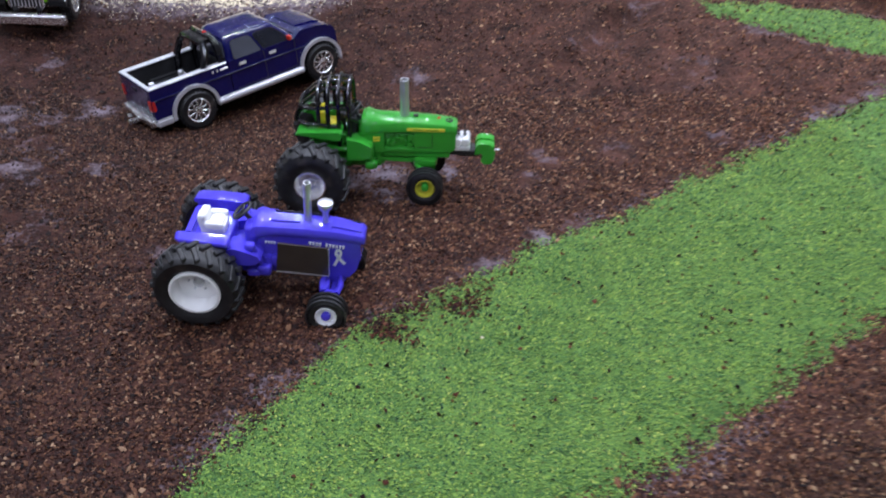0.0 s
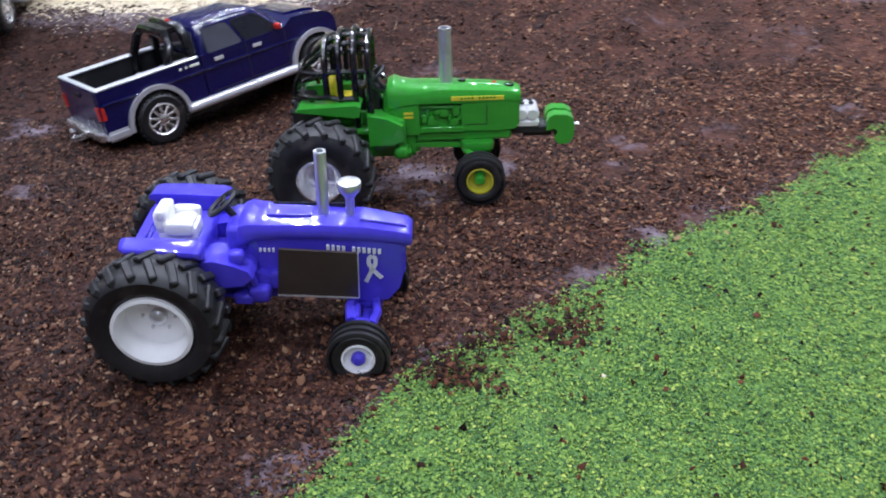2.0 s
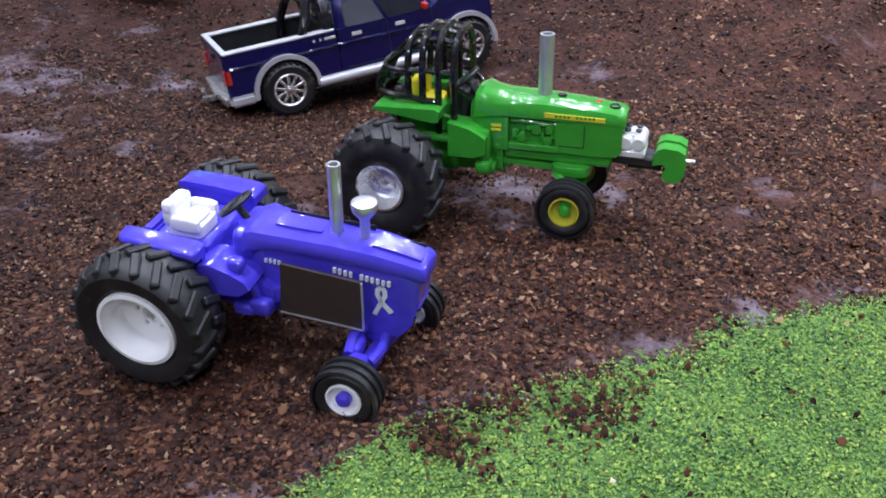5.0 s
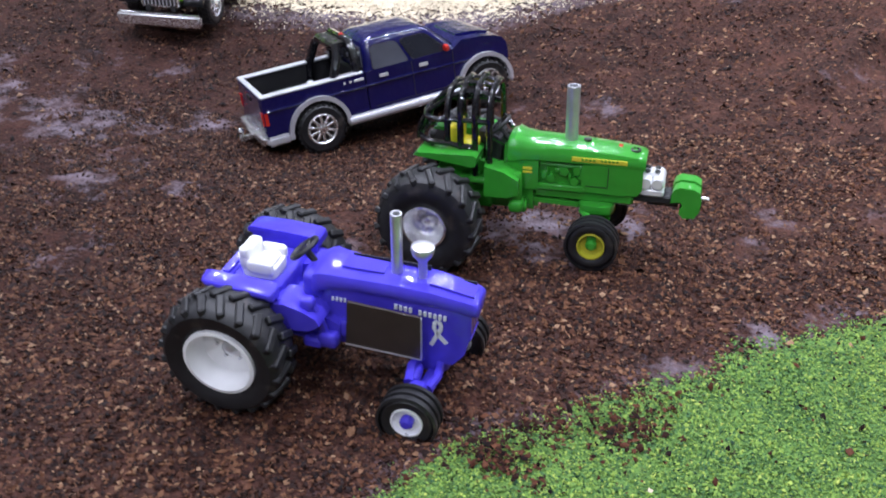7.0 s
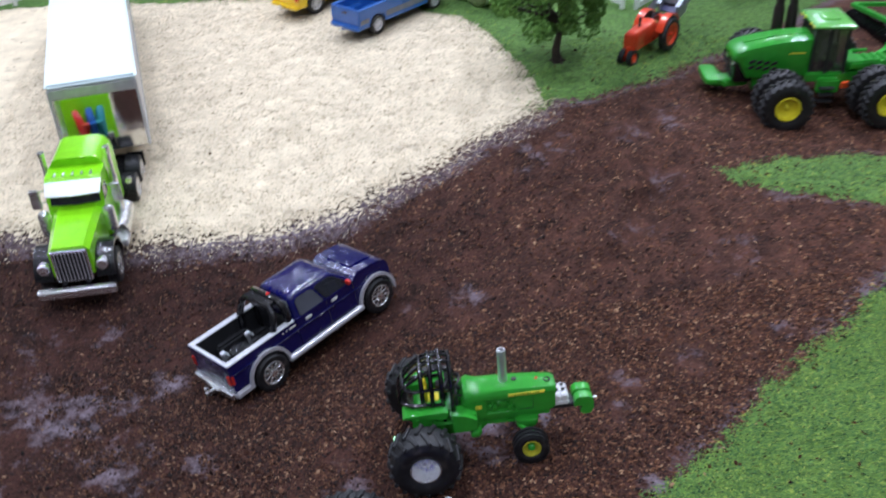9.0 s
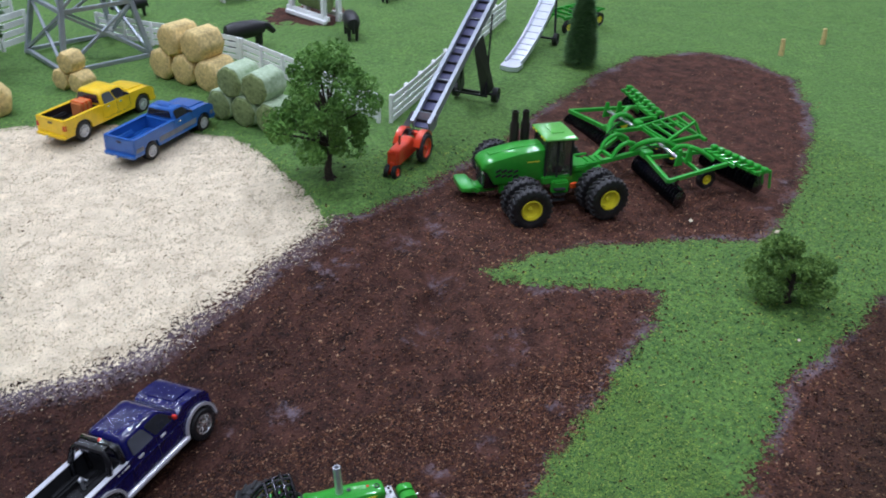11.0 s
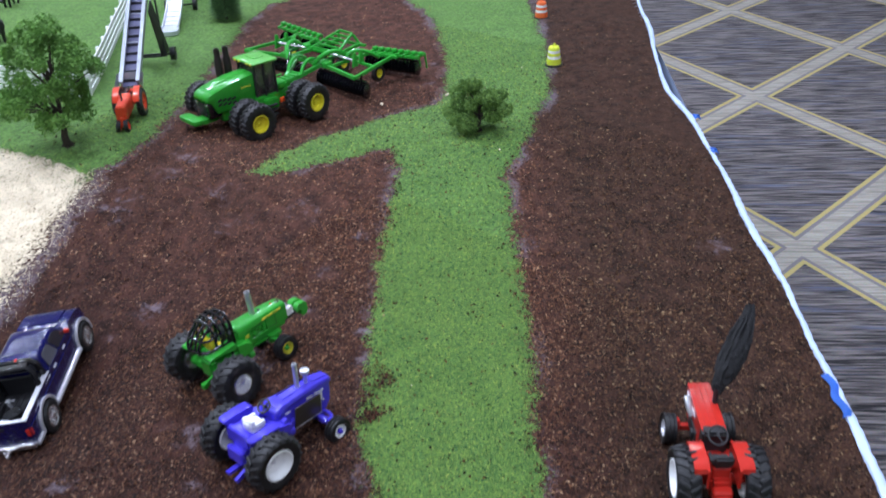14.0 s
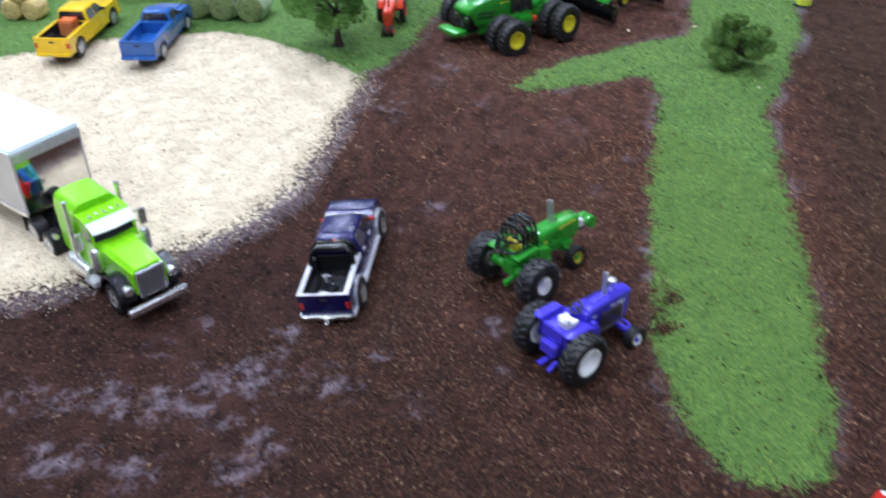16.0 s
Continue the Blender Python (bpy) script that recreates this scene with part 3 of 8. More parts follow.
for name, label, cat, d, lift, mat in (
        ("grass_strip", "bright green turf strip with dark crumbs on it", "grass", D_STRIP, 0.14, TURF),
        ("grass_field", "short green turf field of the model farm", "grass", np.minimum(D_FIELD, -D_SAND * 3 + 1.0), 0.12, TURF),
        ("gravel_lot", "cream sawdust parking lot with ragged edges", "ground", D_SAND, 0.10, GRAVEL)):
    z = GROUND_Z + 0.012 + 0.01 * (mat is GRAVEL) + lift * np.clip(d / 0.9, 0.0, 1.0)
    ob, used = sheet(name, (d > -2.0) & (D_TABLE > 0.6), z, mat)
    edge = ob.data.attributes.new("edge", "FLOAT", "POINT")
    edge.data.foreach_set("value", d.ravel()[used].astype(np.float32))
    tagged(ob, label, cat, kind="structure")


# ---- table edge, hall ----
def edge_point(s, out=0.0, z=0.0):
    """A point s centimetres along the long table edge, out from it."""
    return Vector((12.0 + 0.8124 * s + 0.583 * out, 1.1 + 0.583 * s - 0.8124 * out, z))


def table_edge():
    """The folded edge of the white plastic table cover, and the cover hanging to the floor."""
    rng = random.Random(4)
    rings = []
    s = -62.0
    while s < 150:
        zz = height(*edge_point(s)[:2])
        wob = -float(edge_bulge(s)) + 0.10 * math.sin(s * 0.19) + 0.07 * math.sin(s * 0.53 + 1) + rng.uniform(-0.012, 0.012)
        ring = []
        for k in range(9):
            a = radians(200 - k * 30)
            r = 0.175 + 0.04 * math.sin(s * 0.31 + 2) + 0.02 * math.sin(3 * a + s * 1.7) + 0.025 * math.sin(s * 7.0) + rng.uniform(-0.012, 0.012)
            p = edge_point(s, -0.16 + wob + 1.1 * r * math.cos(a), zz + 0.05 + 0.75 * r * math.sin(a))
            ring.append(p)
        rings.append(ring)
        s += 0.45
    bm = bmesh.new()
    vs = [[bm.verts.new(p) for p in ring] for ring in rings]
    for a, b in zip(vs, vs[1:]):
        for i in range(8):
            bm.faces.new((a[i], a[i + 1], b[i + 1], b[i]))
    rim = part("table_cover_rim", bm, CLOTH, smooth=True)
    tagged(rim, "crinkled white plastic cover folded over the table edge", "trim", kind="structure")
    bm = bmesh.new()
    rows = []
    for k in range(0, 107):
        s = -62 + 2 * k
        wave = 0.8 * math.sin(k * 1.1)
        rows.append([bm.verts.new(edge_point(s, -0.2 + wave * f, z)) for f, z in ((0, -0.6), (0.5, -25), (1.0, -73.5))])
    for a, b in zip(rows, rows[1:]):
        for i in range(2):
            bm.faces.new((a[i], a[i + 1], b[i + 1], b[i]))
    skirt = part("table_skirt", bm, CLOTH, smooth=True)
    tagged(skirt, "white table cover hanging down the side", "table cover", kind="structure")
    for s0, s1 in ((1.0, 4.0), (29.5, 30.4), (36.0, 36.8)):
        bm = bmesh.new()
        rows = []
        for k in range(9):
            s = s0 + (s1 - s0) * k / 8
            zz = height(*edge_point(s)[:2])
            rows.append([bm.verts.new(edge_point(s, o + 0.12 * math.sin(k * 1.3), zz + z)) for o, z in ((-0.42, 0.1), (-0.28, 0.22), (-0.1, 0.24), (0.02, 0.08))])
        for a, b in zip(rows, rows[1:]):
            for i in range(3):
                bm.faces.new((a[i], a[i + 1], b[i + 1], b[i]))
        bmesh.ops.solidify(bm, geom=bm.faces[:], thickness=0.04)
        tape = part("tape_strip", bm, BLUETAPE, smooth=True)
        tagged(tape, "torn strip of blue tape on the table cover", "tape", group="tape strips on the table edge")


table_edge()


def carpet_material():
    """Dark streaked carpet with a lattice of tan bands edged in gold."""
    m = bpy.data.materials.new("patterned_carpet")
    m.use_nodes = True
    nt = m.node_tree
    n, link = nt.nodes, nt.links.new
    b = n["Principled BSDF"]
    b.inputs["Roughness"].default_value = 0.95
    co = n.new("ShaderNodeTexCoord")

    def math_node(op, a, c=None):
        q = n.new("ShaderNodeMath")
        q.operation = op
        for i, v in enumerate((a, c)):
            if v is None:
                continue
            if isinstance(v, (int, float)):
                q.inputs[i].default_value = v
            else:
                link(v, q.inputs[i])
        return q.outputs[0]

    def rgb(fac, a, c):
        q = n.new("ShaderNodeMix")
        q.data_type = "RGBA"
        link(fac, q.inputs[0])
        for i, v in ((6, a), (7, c)):
            if isinstance(v, tuple):
                q.inputs[i].default_value = (*v, 1)
            else:
                link(v, q.inputs[i])
        return q.outputs[2]

    def streaks(angle, sx, sy):
        turn, size, tex = n.new("ShaderNodeMapping"), n.new("ShaderNodeMapping"), n.new("ShaderNodeTexNoise")
        turn.inputs["Rotation"].default_value = (0, 0, radians(angle))
        size.inputs["Scale"].default_value = (sx, sy, 1)
        link(co.outputs["Object"], turn.inputs["Vector"])
        link(turn.outputs[0], size.inputs["Vector"])
        link(size.outputs[0], tex.inputs["Vector"])
        tex.inputs["Scale"].default_value, tex.inputs["Detail"].default_value = 1.0, 3
        return tex.outputs["Fac"]

    st = streaks(CARPET_TURN, 11, 150)
    r1 = n.new("ShaderNodeMapRange")
    r1.inputs["From Min"].default_value, r1.inputs["From Max"].default_value = 0.36, 0.66
    link(st, r1.inputs["Value"])
    base = rgb(r1.outputs[0], (0.018, 0.016, 0.019), (0.31, 0.275, 0.27))
    st2 = streaks(CARPET_TURN, 5, 60)
    r2 = n.new("ShaderNodeMapRange")
    r2.inputs["From Min"].default_value, r2.inputs["From Max"].default_value = 0.55, 0.75
    link(st2, r2.inputs["Value"])
    base = rgb(r2.outputs[0], base, (0.13, 0.15, 0.24))
    sep = n.new("ShaderNodeSeparateXYZ")
    link(co.outputs["Object"], sep.inputs[0])
    out = base
    away = []
    for angle, pitch, off in CARPET_BANDS:
        c, s = math.cos(radians(angle)), math.sin(radians(angle))
        d = math_node("ADD", math_node("MULTIPLY", sep.outputs[0], -s), math_node("MULTIPLY", sep.outputs[1], c))
        away.append(math_node("PINGPONG", math_node("SUBTRACT", d, off), pitch / 2))
    # at a crossing the bands run into each other, and the gold edges stop
    for d in away:
        out = rgb(math_node("LESS_THAN", d, 0.0395), out, (0.62, 0.50, 0.19))
    for d in away:
        out = rgb(math_node("LESS_THAN", d, 0.0290), out, (0.27, 0.25, 0.26))
    for d in away:
        out = rgb(math_node("LESS_THAN", d, 0.0195), out, rgb(r1.outputs[0], (0.34, 0.31, 0.26), (0.56, 0.52, 0.45)))
    fl = n.new("ShaderNodeTexNoise")
    fl.inputs["Scale"].default_value = 260
    link(co.outputs["Object"], fl.inputs["Vector"])
    mul = n.new("ShaderNodeMix")
    mul.data_type, mul.blend_type = "RGBA", "MULTIPLY"
    mul.inputs[0].default_value = 0.5
    link(out, mul.inputs[6])
    link(fl.outputs["Color"], mul.inputs[7])
    link(mul.outputs[2], b.inputs["Base Color"])
    bp = n.new("ShaderNodeBump")
    bp.inputs["Strength"].default_value, bp.inputs["Distance"].default_value = 0.6, 0.004
    link(fl.outputs["Fac"], bp.inputs["Height"])
    link(bp.outputs[0], b.inputs["Normal"])
    return m


CARPET_TURN = 55.0
CARPET_BANDS = ((66.0, 0.562, -1.252), (-7.5, 0.525, 0.645))
floor = tagged(part("floor", box(-700, 900, -700, 900, -84, -74), carpet_material()), "dark streaked hall carpet with a tan lattice pattern", "carpet", kind="structure")
tagged(part("ceiling", box(-700, 900, -700, 900, 300, 310), CEIL), "white hall ceiling", "ceiling", kind="structure")
for nm, x0, x1, y0, y1 in (("wall_west", -710, -700, -710, 910), ("wall_east", 900, 910, -710, 910), ("wall_south", -700, 900, -710, -700), ("wall_north", -700, 900, 900, 910)):
    tagged(part(nm, box(x0, x1, y0, y1, -84, 310), WALLS), "plain beige hall wall", "wall", kind="structure")
# the table under the layout
TABLE_PLAN = [(-79, -31), (-37.0, -31), (38.0, 20.3), (56.0, 33.2), (124, 82.0), (124, 148), (-79, 148)]
tagged(part("table_top", prism(TABLE_PLAN, -6.2, -4.4, axis="z"), WHITE), "table top under the model farm", "table", kind="structure")
# the cover hanging down along the other three sides
bm = bmesh.new()
rows, far = [], [(-36, -32.6), (-79.6, -32.6), (-79.6, 149.2), (125, 149.2), (125, 82.5)]
for (ax, ay), (bx, by) in zip(far, far[1:]):
    n = max(2, int(math.hypot(bx - ax, by - ay) / 3))
    for k in range(n):
        px, py = ax + (bx - ax) * k / n, ay + (by - ay) * k / n
        wave = 0.7 * math.sin(len(rows) * 1.2)
        rows.append([bm.verts.new((px + wave * f, py + wave * f, z)) for f, z in ((0, -0.3), (0.5, -25), (1.0, -73.5))])
for a, b in zip(rows, rows[1:]):
    for i in range(2):
        bm.faces.new((a[i], a[i + 1], b[i + 1], b[i]))
tagged(part("table_skirt", bm, CLOTH, smooth=True), "white table cover hanging down the side", "table cover", kind="structure")


# ---- wheels ----
LUG_SHAPES = {}


def farm_wheel(parent, x, y, z, r, w, rim_r, rim_mat, hub_mat, lugs=22, dish=0.35, side=1, tilt=0.0, name="wheel", lug_h=0.12, hub_r=0.16):
    """A rubber farm tyre with chevron lugs, and its dished rim and hub as sub-parts. side: +1 or -1, the outer face."""
    h = w / 2
    s = (r - rim_r)
    prof = [(rim_r, -h * 0.72), (rim_r + s * 0.25, -h * 0.98), (rim_r + s * 0.6, -h), (r - lug_h - s * 0.08, -h * 0.86), (r - lug_h, -h * 0.6), (r - lug_h, 0),
            (r - lug_h, h * 0.6), (r - lug_h - s * 0.08, h * 0.86), (rim_r + s * 0.6, h), (rim_r + s * 0.25, h * 0.98), (rim_r, h * 0.72)]
    ribs = []
    if not lugs:
        for c in (-0.5, 0, 0.5):
            ribs.append(lathe([(r - lug_h * 1.1, (c - 0.16) * w * 0.8), (r, (c - 0.12) * w * 0.8), (r, (c + 0.12) * w * 0.8), (r - lug_h * 1.1, (c + 0.16) * w * 0.8)], 36))
    tyre = part(name, lathe(prof, 36), RUBBER, parent, smooth=True)
    for rib in ribs:
        part("tread_rib", rib, RUBBER, tyre, smooth=True)
    tyre.matrix_basis = pose(x * CM, y * CM, z * CM, tilt, 0, 0)
    # chevron lugs, two shapes shared by the whole tread
    for half in (-1, 1) if lugs else ():
        key = (round(r, 3), round(w, 3), half)
        if key not in LUG_SHAPES:
            lug = moved(box(-0.060 * r, 0.060 * r, 0, h * 1.04, -lug_h * 0.9, lug_h, 0.03), rz=-26)
            if half < 0:
                for v in lug.verts:
                    v.co.y = -v.co.y
                bmesh.ops.reverse_faces(lug, faces=lug.faces)
            for v in lug.verts:
                if abs(v.co.y) > h * 0.7:
                    v.co.z -= lug_h * 0.9
            first = part("tread_lug", moved(lug, z=r - lug_h), RUBBER, tyre)
            LUG_SHAPES[key] = first.data
            first.matrix_basis = pose(0, 0, 0, 0, 360.0 * (0.5 if half > 0 else 0) / lugs, 0)
            start = 1
        else:
            start = 0
        for k in range(start, lugs):
            lug_ob = new("tread_lug", LUG_SHAPES[key])
            lug_ob.parent = tyre
            lug_ob.matrix_basis = pose(0, 0, 0, 0, 360.0 * (k + (0.5 if half > 0 else 0)) / lugs, 0)
    o = side
    prof = [(rim_r * 1.03, o * h * 0.74), (rim_r * 1.03, o * h * 0.92), (rim_r * 0.93, o * h * 0.95), (rim_r * 0.86, o * h * 0.80), (rim_r * 0.80, o * (h * 0.8 - dish * 0.8)),
            (rim_r * 0.55, o * (h * 0.8 - dish)), (0.0, o * (h * 0.8 - dish))]
    rim_bm = lathe(prof, 32)
    back = [(rim_r * 1.03, -o * h * 0.74), (rim_r * 0.95, -o * h * 0.9), (rim_r * 0.85, -o * h * 0.5), (0.0, -o * h * 0.45)]
    part("rim", join(rim_bm, lathe(back, 28)), rim_mat, tyre, smooth=True)
    hub_y = o * (h * 0.8 - dish)
    hb = [lathe([(hub_r, hub_y - o * 0.02), (hub_r, hub_y + o * 0.10), (hub_r * 0.6, hub_y + o * 0.16), (0.0, hub_y + o * 0.17)], 14)]
    for k in range(6 if lugs else 0):
        a = math.pi * k / 3
        hb.append(moved(lathe([(0.035, hub_y), (0.035, hub_y + o * 0.05), (0, hub_y + o * 0.05)], 6), x=rim_r * 0.42 * math.cos(a), z=rim_r * 0.42 * math.sin(a)))
    part("hub", join(*hb), hub_mat, tyre, smooth=True)
    return tyre


def steering_wheel(parent, x, z, lean=35.0, r=0.42, stem=0.9):
    ring = [(r * math.cos(a), r * math.sin(a), 0) for a in (2 * math.pi * k / 16 for k in range(17))]
    bms = [tube(ring, 0.05, 6)]
    for a in (90, 210, 330):
        bms.append(tube([(0, 0, -0.04), (r * math.cos(radians(a)), r * math.sin(radians(a)), 0)], 0.035, 5))
    bms.append(tube([(0, 0, -stem), (0, 0, 0.02)], 0.07, 7))
    return part("steering_wheel", moved(join(*bms), x=x, z=z, ry=-lean), DARK, parent, smooth=True)


def hood_rings(x0, x1, half, z0, z1, nose=0.0, collar=0.14, round_nose=0.25):
    """Rounded cross-sections of a tractor hood from x0 to x1, flared at the dash and rounded at the nose."""
    rings = []
    span = x1 - x0
    for f in (0.0, 0.04, 0.09, 0.16, 0.25, 0.4, 0.55, 0.7, 0.82, 0.9, 0.95, 0.98, 1.0):
        x = x0 + span * f
        drop = nose * max(0.0, (f - 0.5) / 0.5) ** 2
        flare = collar * max(0.0, 1 - abs(f - 0.06) / 0.17) ** 0.8
        end = max(0.0, (x - (x1 - round_nose)) / round_nose)
        tuck = 1 - math.sqrt(max(0.0, 1 - end * end)) if end > 0 else 0.0
        w = half * (1 - 0.08 * f) * (1 + 0.35 * flare) - 0.22 * tuck
        top = z1 - drop + flare - 0.13 * tuck
        low = z0 + 0.25 * tuck
        ring = [(x, -w * 0.92, low), (x, -w, low + 0.12), (x, -w, top - 0.30)]
        for k in range(1, 8):
            q = math.pi * (1 - k / 8)
            ring.append((x, w * math.copysign(abs(math.cos(q)) ** 0.5, math.cos(q)), top - 0.30 + 0.30 * math.sin(q) ** 0.5))
        rings.append(ring + [(x, w, top - 0.30), (x, w, low + 0.12), (x, w * 0.92, low)])
    return rings


def bonnet(stations, lip=0.10, crown=0.04, flat=0.62):
    """A tractor bonnet: a skin through stations (x, half width, eave height, top height), with a turned-down eave and a nearly flat top."""
    rings = []
    for x, w, ze, zt in stations:
        half = [(-w * 0.93, ze - lip), (-w, ze - lip * 0.6), (-w, ze), (-w * 0.965, ze + (zt - ze) * 0.42), (-w * 0.86, ze + (zt - ze) * 0.80), (-w * flat, zt - 0.01), (-w * 0.30, zt + crown * 0.7)]
        rings.append([(x, y, z) for y, z in half] + [(x, 0.0, zt + crown)] + [(x, -y, z) for y, z in half[::-1]])
    return loft(rings)


def block(stations, bev=0.05, seg=2):
    """A tapering block through stations (x, half width, low, high)."""
    return loft([[(x, -w, z0), (x, w, z0), (x, w, z1), (x, -w, z1)] for x, w, z0, z1 in stations], bev, seg)


def smoke_stack(parent, x, y, z0, z1, r=0.14, mat=None):
    bm = lathe([(r, z0), (r, z1), (r * 0.68, z1), (r * 0.68, z1 - 0.5), (0, z1 - 0.5)], 20, "z")
    return part("exhaust_pipe", moved(bm, x=x, y=y), mat or STEEL, parent, "plain bright metal exhaust stack", smooth=True)


# ---- blue-violet tractor ----
def violet_tractor():
    t = thing("toy_tractor", "glossy blue-violet toy tractor with white rims on mulch", "toy tractor", -5.44, 21.2, height(-5, 20.6) - 0.06, -2.2, group="toy tractors")
    wb = 3.78
    for s in (-1, 1):
        farm_wheel(t, 0.15, s * 1.52, 1.29, 1.31, 0.92, 0.70, WHITE, STEEL, 20, 0.5, s, lug_h=0.105)
        farm_wheel(t, wb + (0.2 if s > 0 else -0.05), 1.0 if s > 0 else -1.54, 0.575, 0.585, 0.46, 0.30, WHITE, PURPLE, 0, 0.07, s, tilt=4 * s, lug_h=0.05, hub_r=0.135)
    part("axle", join(tube([(0.15, -1.2, 1.29), (0.15, 1.2, 1.29)], 0.24, 12), box(-0.5, 0.9, -0.42, 0.42, 0.85, 1.75, 0.12, 2)), PURPLE, t, smooth=True)
    part("chassis", join(box(0.6, 2.3, -0.40, 0.40, 0.95, 1.9, 0.1, 2), block([(2.1, 0.42, 1.12, 1.7), (3.6, 0.42, 1.06, 1.6), (4.0, 0.36, 1.06, 1.5)], 0.06), box(1.35, 1.75, -0.85, -0.35, 1.12, 1.34, 0.05), box(1.35, 1.75, 0.35, 0.85, 1.12, 1.34, 0.05)), PURPLE, t, smooth=True)
    # front axle: pedestal, cross beam, cast knuckles and steering arms
    part("front_axle", join(bar((wb, -1.4, 0.64), (wb + 0.15, 0.9, 0.64), 0.22, 0.26, 0.06), blob(wb - 0.34, wb + 0.36, -0.4, 0.4, 0.62, 1.15), blob(wb - 0.24, wb + 0.16, -1.34, -0.92, 0.55, 1.0), blob(wb - 0.36, wb - 0.06, -1.0, -0.5, 0.76, 1.04), blob(wb + 0.0, wb + 0.34, 0.6, 0.95, 0.55, 1.06),
                            tube([(wb - 0.22, -1.05, 0.95), (wb - 0.28, -0.7, 1.02), (wb - 0.2, -0.4, 1.05)], 0.10, 8), tube([(wb + 0.16, -1.05, 0.88), (wb + 0.24, -0.75, 0.92), (wb + 0.2, -0.4, 0.95)], 0.09, 8)), PURPLE, t, smooth=True)
    # engine housing under the bonnet, with its raked grille end
    part("engine_housing", block([(1.70, 0.43, 1.25, 2.52), (2.3, 0.43, 1.08, 2.50), (3.85, 0.40, 0.94, 2.40), (4.22, 0.38, 0.98, 2.37), (4.44, 0.36, 1.25, 2.36), (4.55, 0.32, 1.70, 2.34)], 0.05, 3), PURPLE, t, smooth=True)
    hood = part("hood", bonnet([(1.44, 0.48, 2.32, 2.50), (1.52, 0.555, 2.36, 2.66), (1.66, 0.57, 2.40, 2.72), (1.84, 0.52, 2.45, 2.68), (2.2, 0.48, 2.47, 2.65), (3.0, 0.46, 2.46, 2.65), (3.8, 0.43, 2.41, 2.60), (4.35, 0.395, 2.34, 2.50), (4.56, 0.375, 2.29, 2.46), (4.64, 0.345, 2.28, 2.42), (4.67, 0.30, 2.28, 2.37)], 0.12, 0.03), PURPLE, t, smooth=True)
    part("hood_step", join(block([(3.72, 0.21, 2.50, 2.655), (4.1, 0.20, 2.44, 2.60), (4.56, 0.18, 2.38, 2.505)], 0.03), block([(2.0, 0.20, 2.56, 2.715), (2.6, 0.19, 2.58, 2.705), (2.82, 0.17, 2.58, 2.695)], 0.03)), PURPLE, hood, smooth=True)
    part("hood_seam", join(box(4.05, 4.50, 0.225, 0.245, 2.45, 2.555), box(2.05, 3.6, 0.275, 0.290, 2.60, 2.706)), DARK, hood, "dark parting line")
    part("grille", join(*[box(4.47, 4.545, -0.28, 0.28, 1.55 + 0.13 * k, 1.61 + 0.13 * k, 0.01) for k in range(6)]), PURPLE, t, smooth=True)
    # dash cowl: the bonnet's rear end is flared and hollow
    part("dash", join(blob(1.26, 1.70, -0.52, 0.52, 2.02, 2.60, 0.42, 20, 10), blob(1.5, 1.9, -0.46, 0.46, 1.7, 2.5, 0.4)), PURPLE, t, smooth=True)
    for s in (-1, 1):
        lo, hi = s * 0.62, s * 0.66
        slab = [[(x, y + d, z) for x, y, z in ((2.17, lo, 1.24), (3.68, lo, 1.20), (3.69, hi, 2.20), (2.26, hi, 2.27))] for d in (-0.03, 0.03)]
        panel = part("side_panel", loft(slab, 0.012), PANEL, t, "flat brown-grey side panel")
        part("panel_edge", join(*[bar(a, b, 0.05, 0.022) for a, b in (((2.17, lo + s * 0.025, 1.235), (3.68, lo + s * 0.025, 1.195)), ((3.685, lo + s * 0.025, 1.2), (3.695, hi + s * 0.025, 2.2)))]), STEEL, panel, "bare bright panel edge")
        part("panel_mount", join(box(2.5, 2.7, min(s * 0.4, s * 0.61), max(s * 0.4, s * 0.61), 1.6, 1.9), box(3.2, 3.4, min(s * 0.36, s * 0.61), max(s * 0.36, s * 0.61), 1.6, 1.9)), PURPLE, t)
    # the platform, the step blocks and both fenders
    step = [(0.88, 1.72), (0.88, 2.16), (1.12, 2.20), (1.48, 2.10), (1.74, 1.98), (1.82, 1.84), (1.62, 1.68), (1.2, 1.62)]
    part("platform", join(box(0.2, 1.5, -0.8, 0.8, 1.62, 1.80, 0.06, 2), prism(step, -1.02, -0.36, 0.06, 3), prism(step, 0.36, 0.98, 0.06, 3)), PURPLE, t, smooth=True)
    part("transmission_case", join(prism([(0.9, 1.2), (0.9, 1.75), (1.75, 1.75), (2.05, 1.62), (2.05, 1.25), (1.7, 1.1)], -0.62, 0.62, 0.08, 3), blob(1.62, 2.06, -0.84, -0.45, 1.14, 1.48, 0.5), blob(1.62, 2.06, 0.45, 0.84, 1.14, 1.48, 0.5), tube([(1.78, -0.62, 1.3), (1.72, -0.72, 1.7), (1.62, -0.78, 2.06), (1.42, -0.80, 2.20)], 0.085, 8), blob(1.36, 1.66, -0.92, -0.66, 2.02, 2.30, 0.6), blob(2.0, 2.3, -0.60, -0.4, 1.3, 1.7, 0.5)), PURPLE, t, smooth=True)
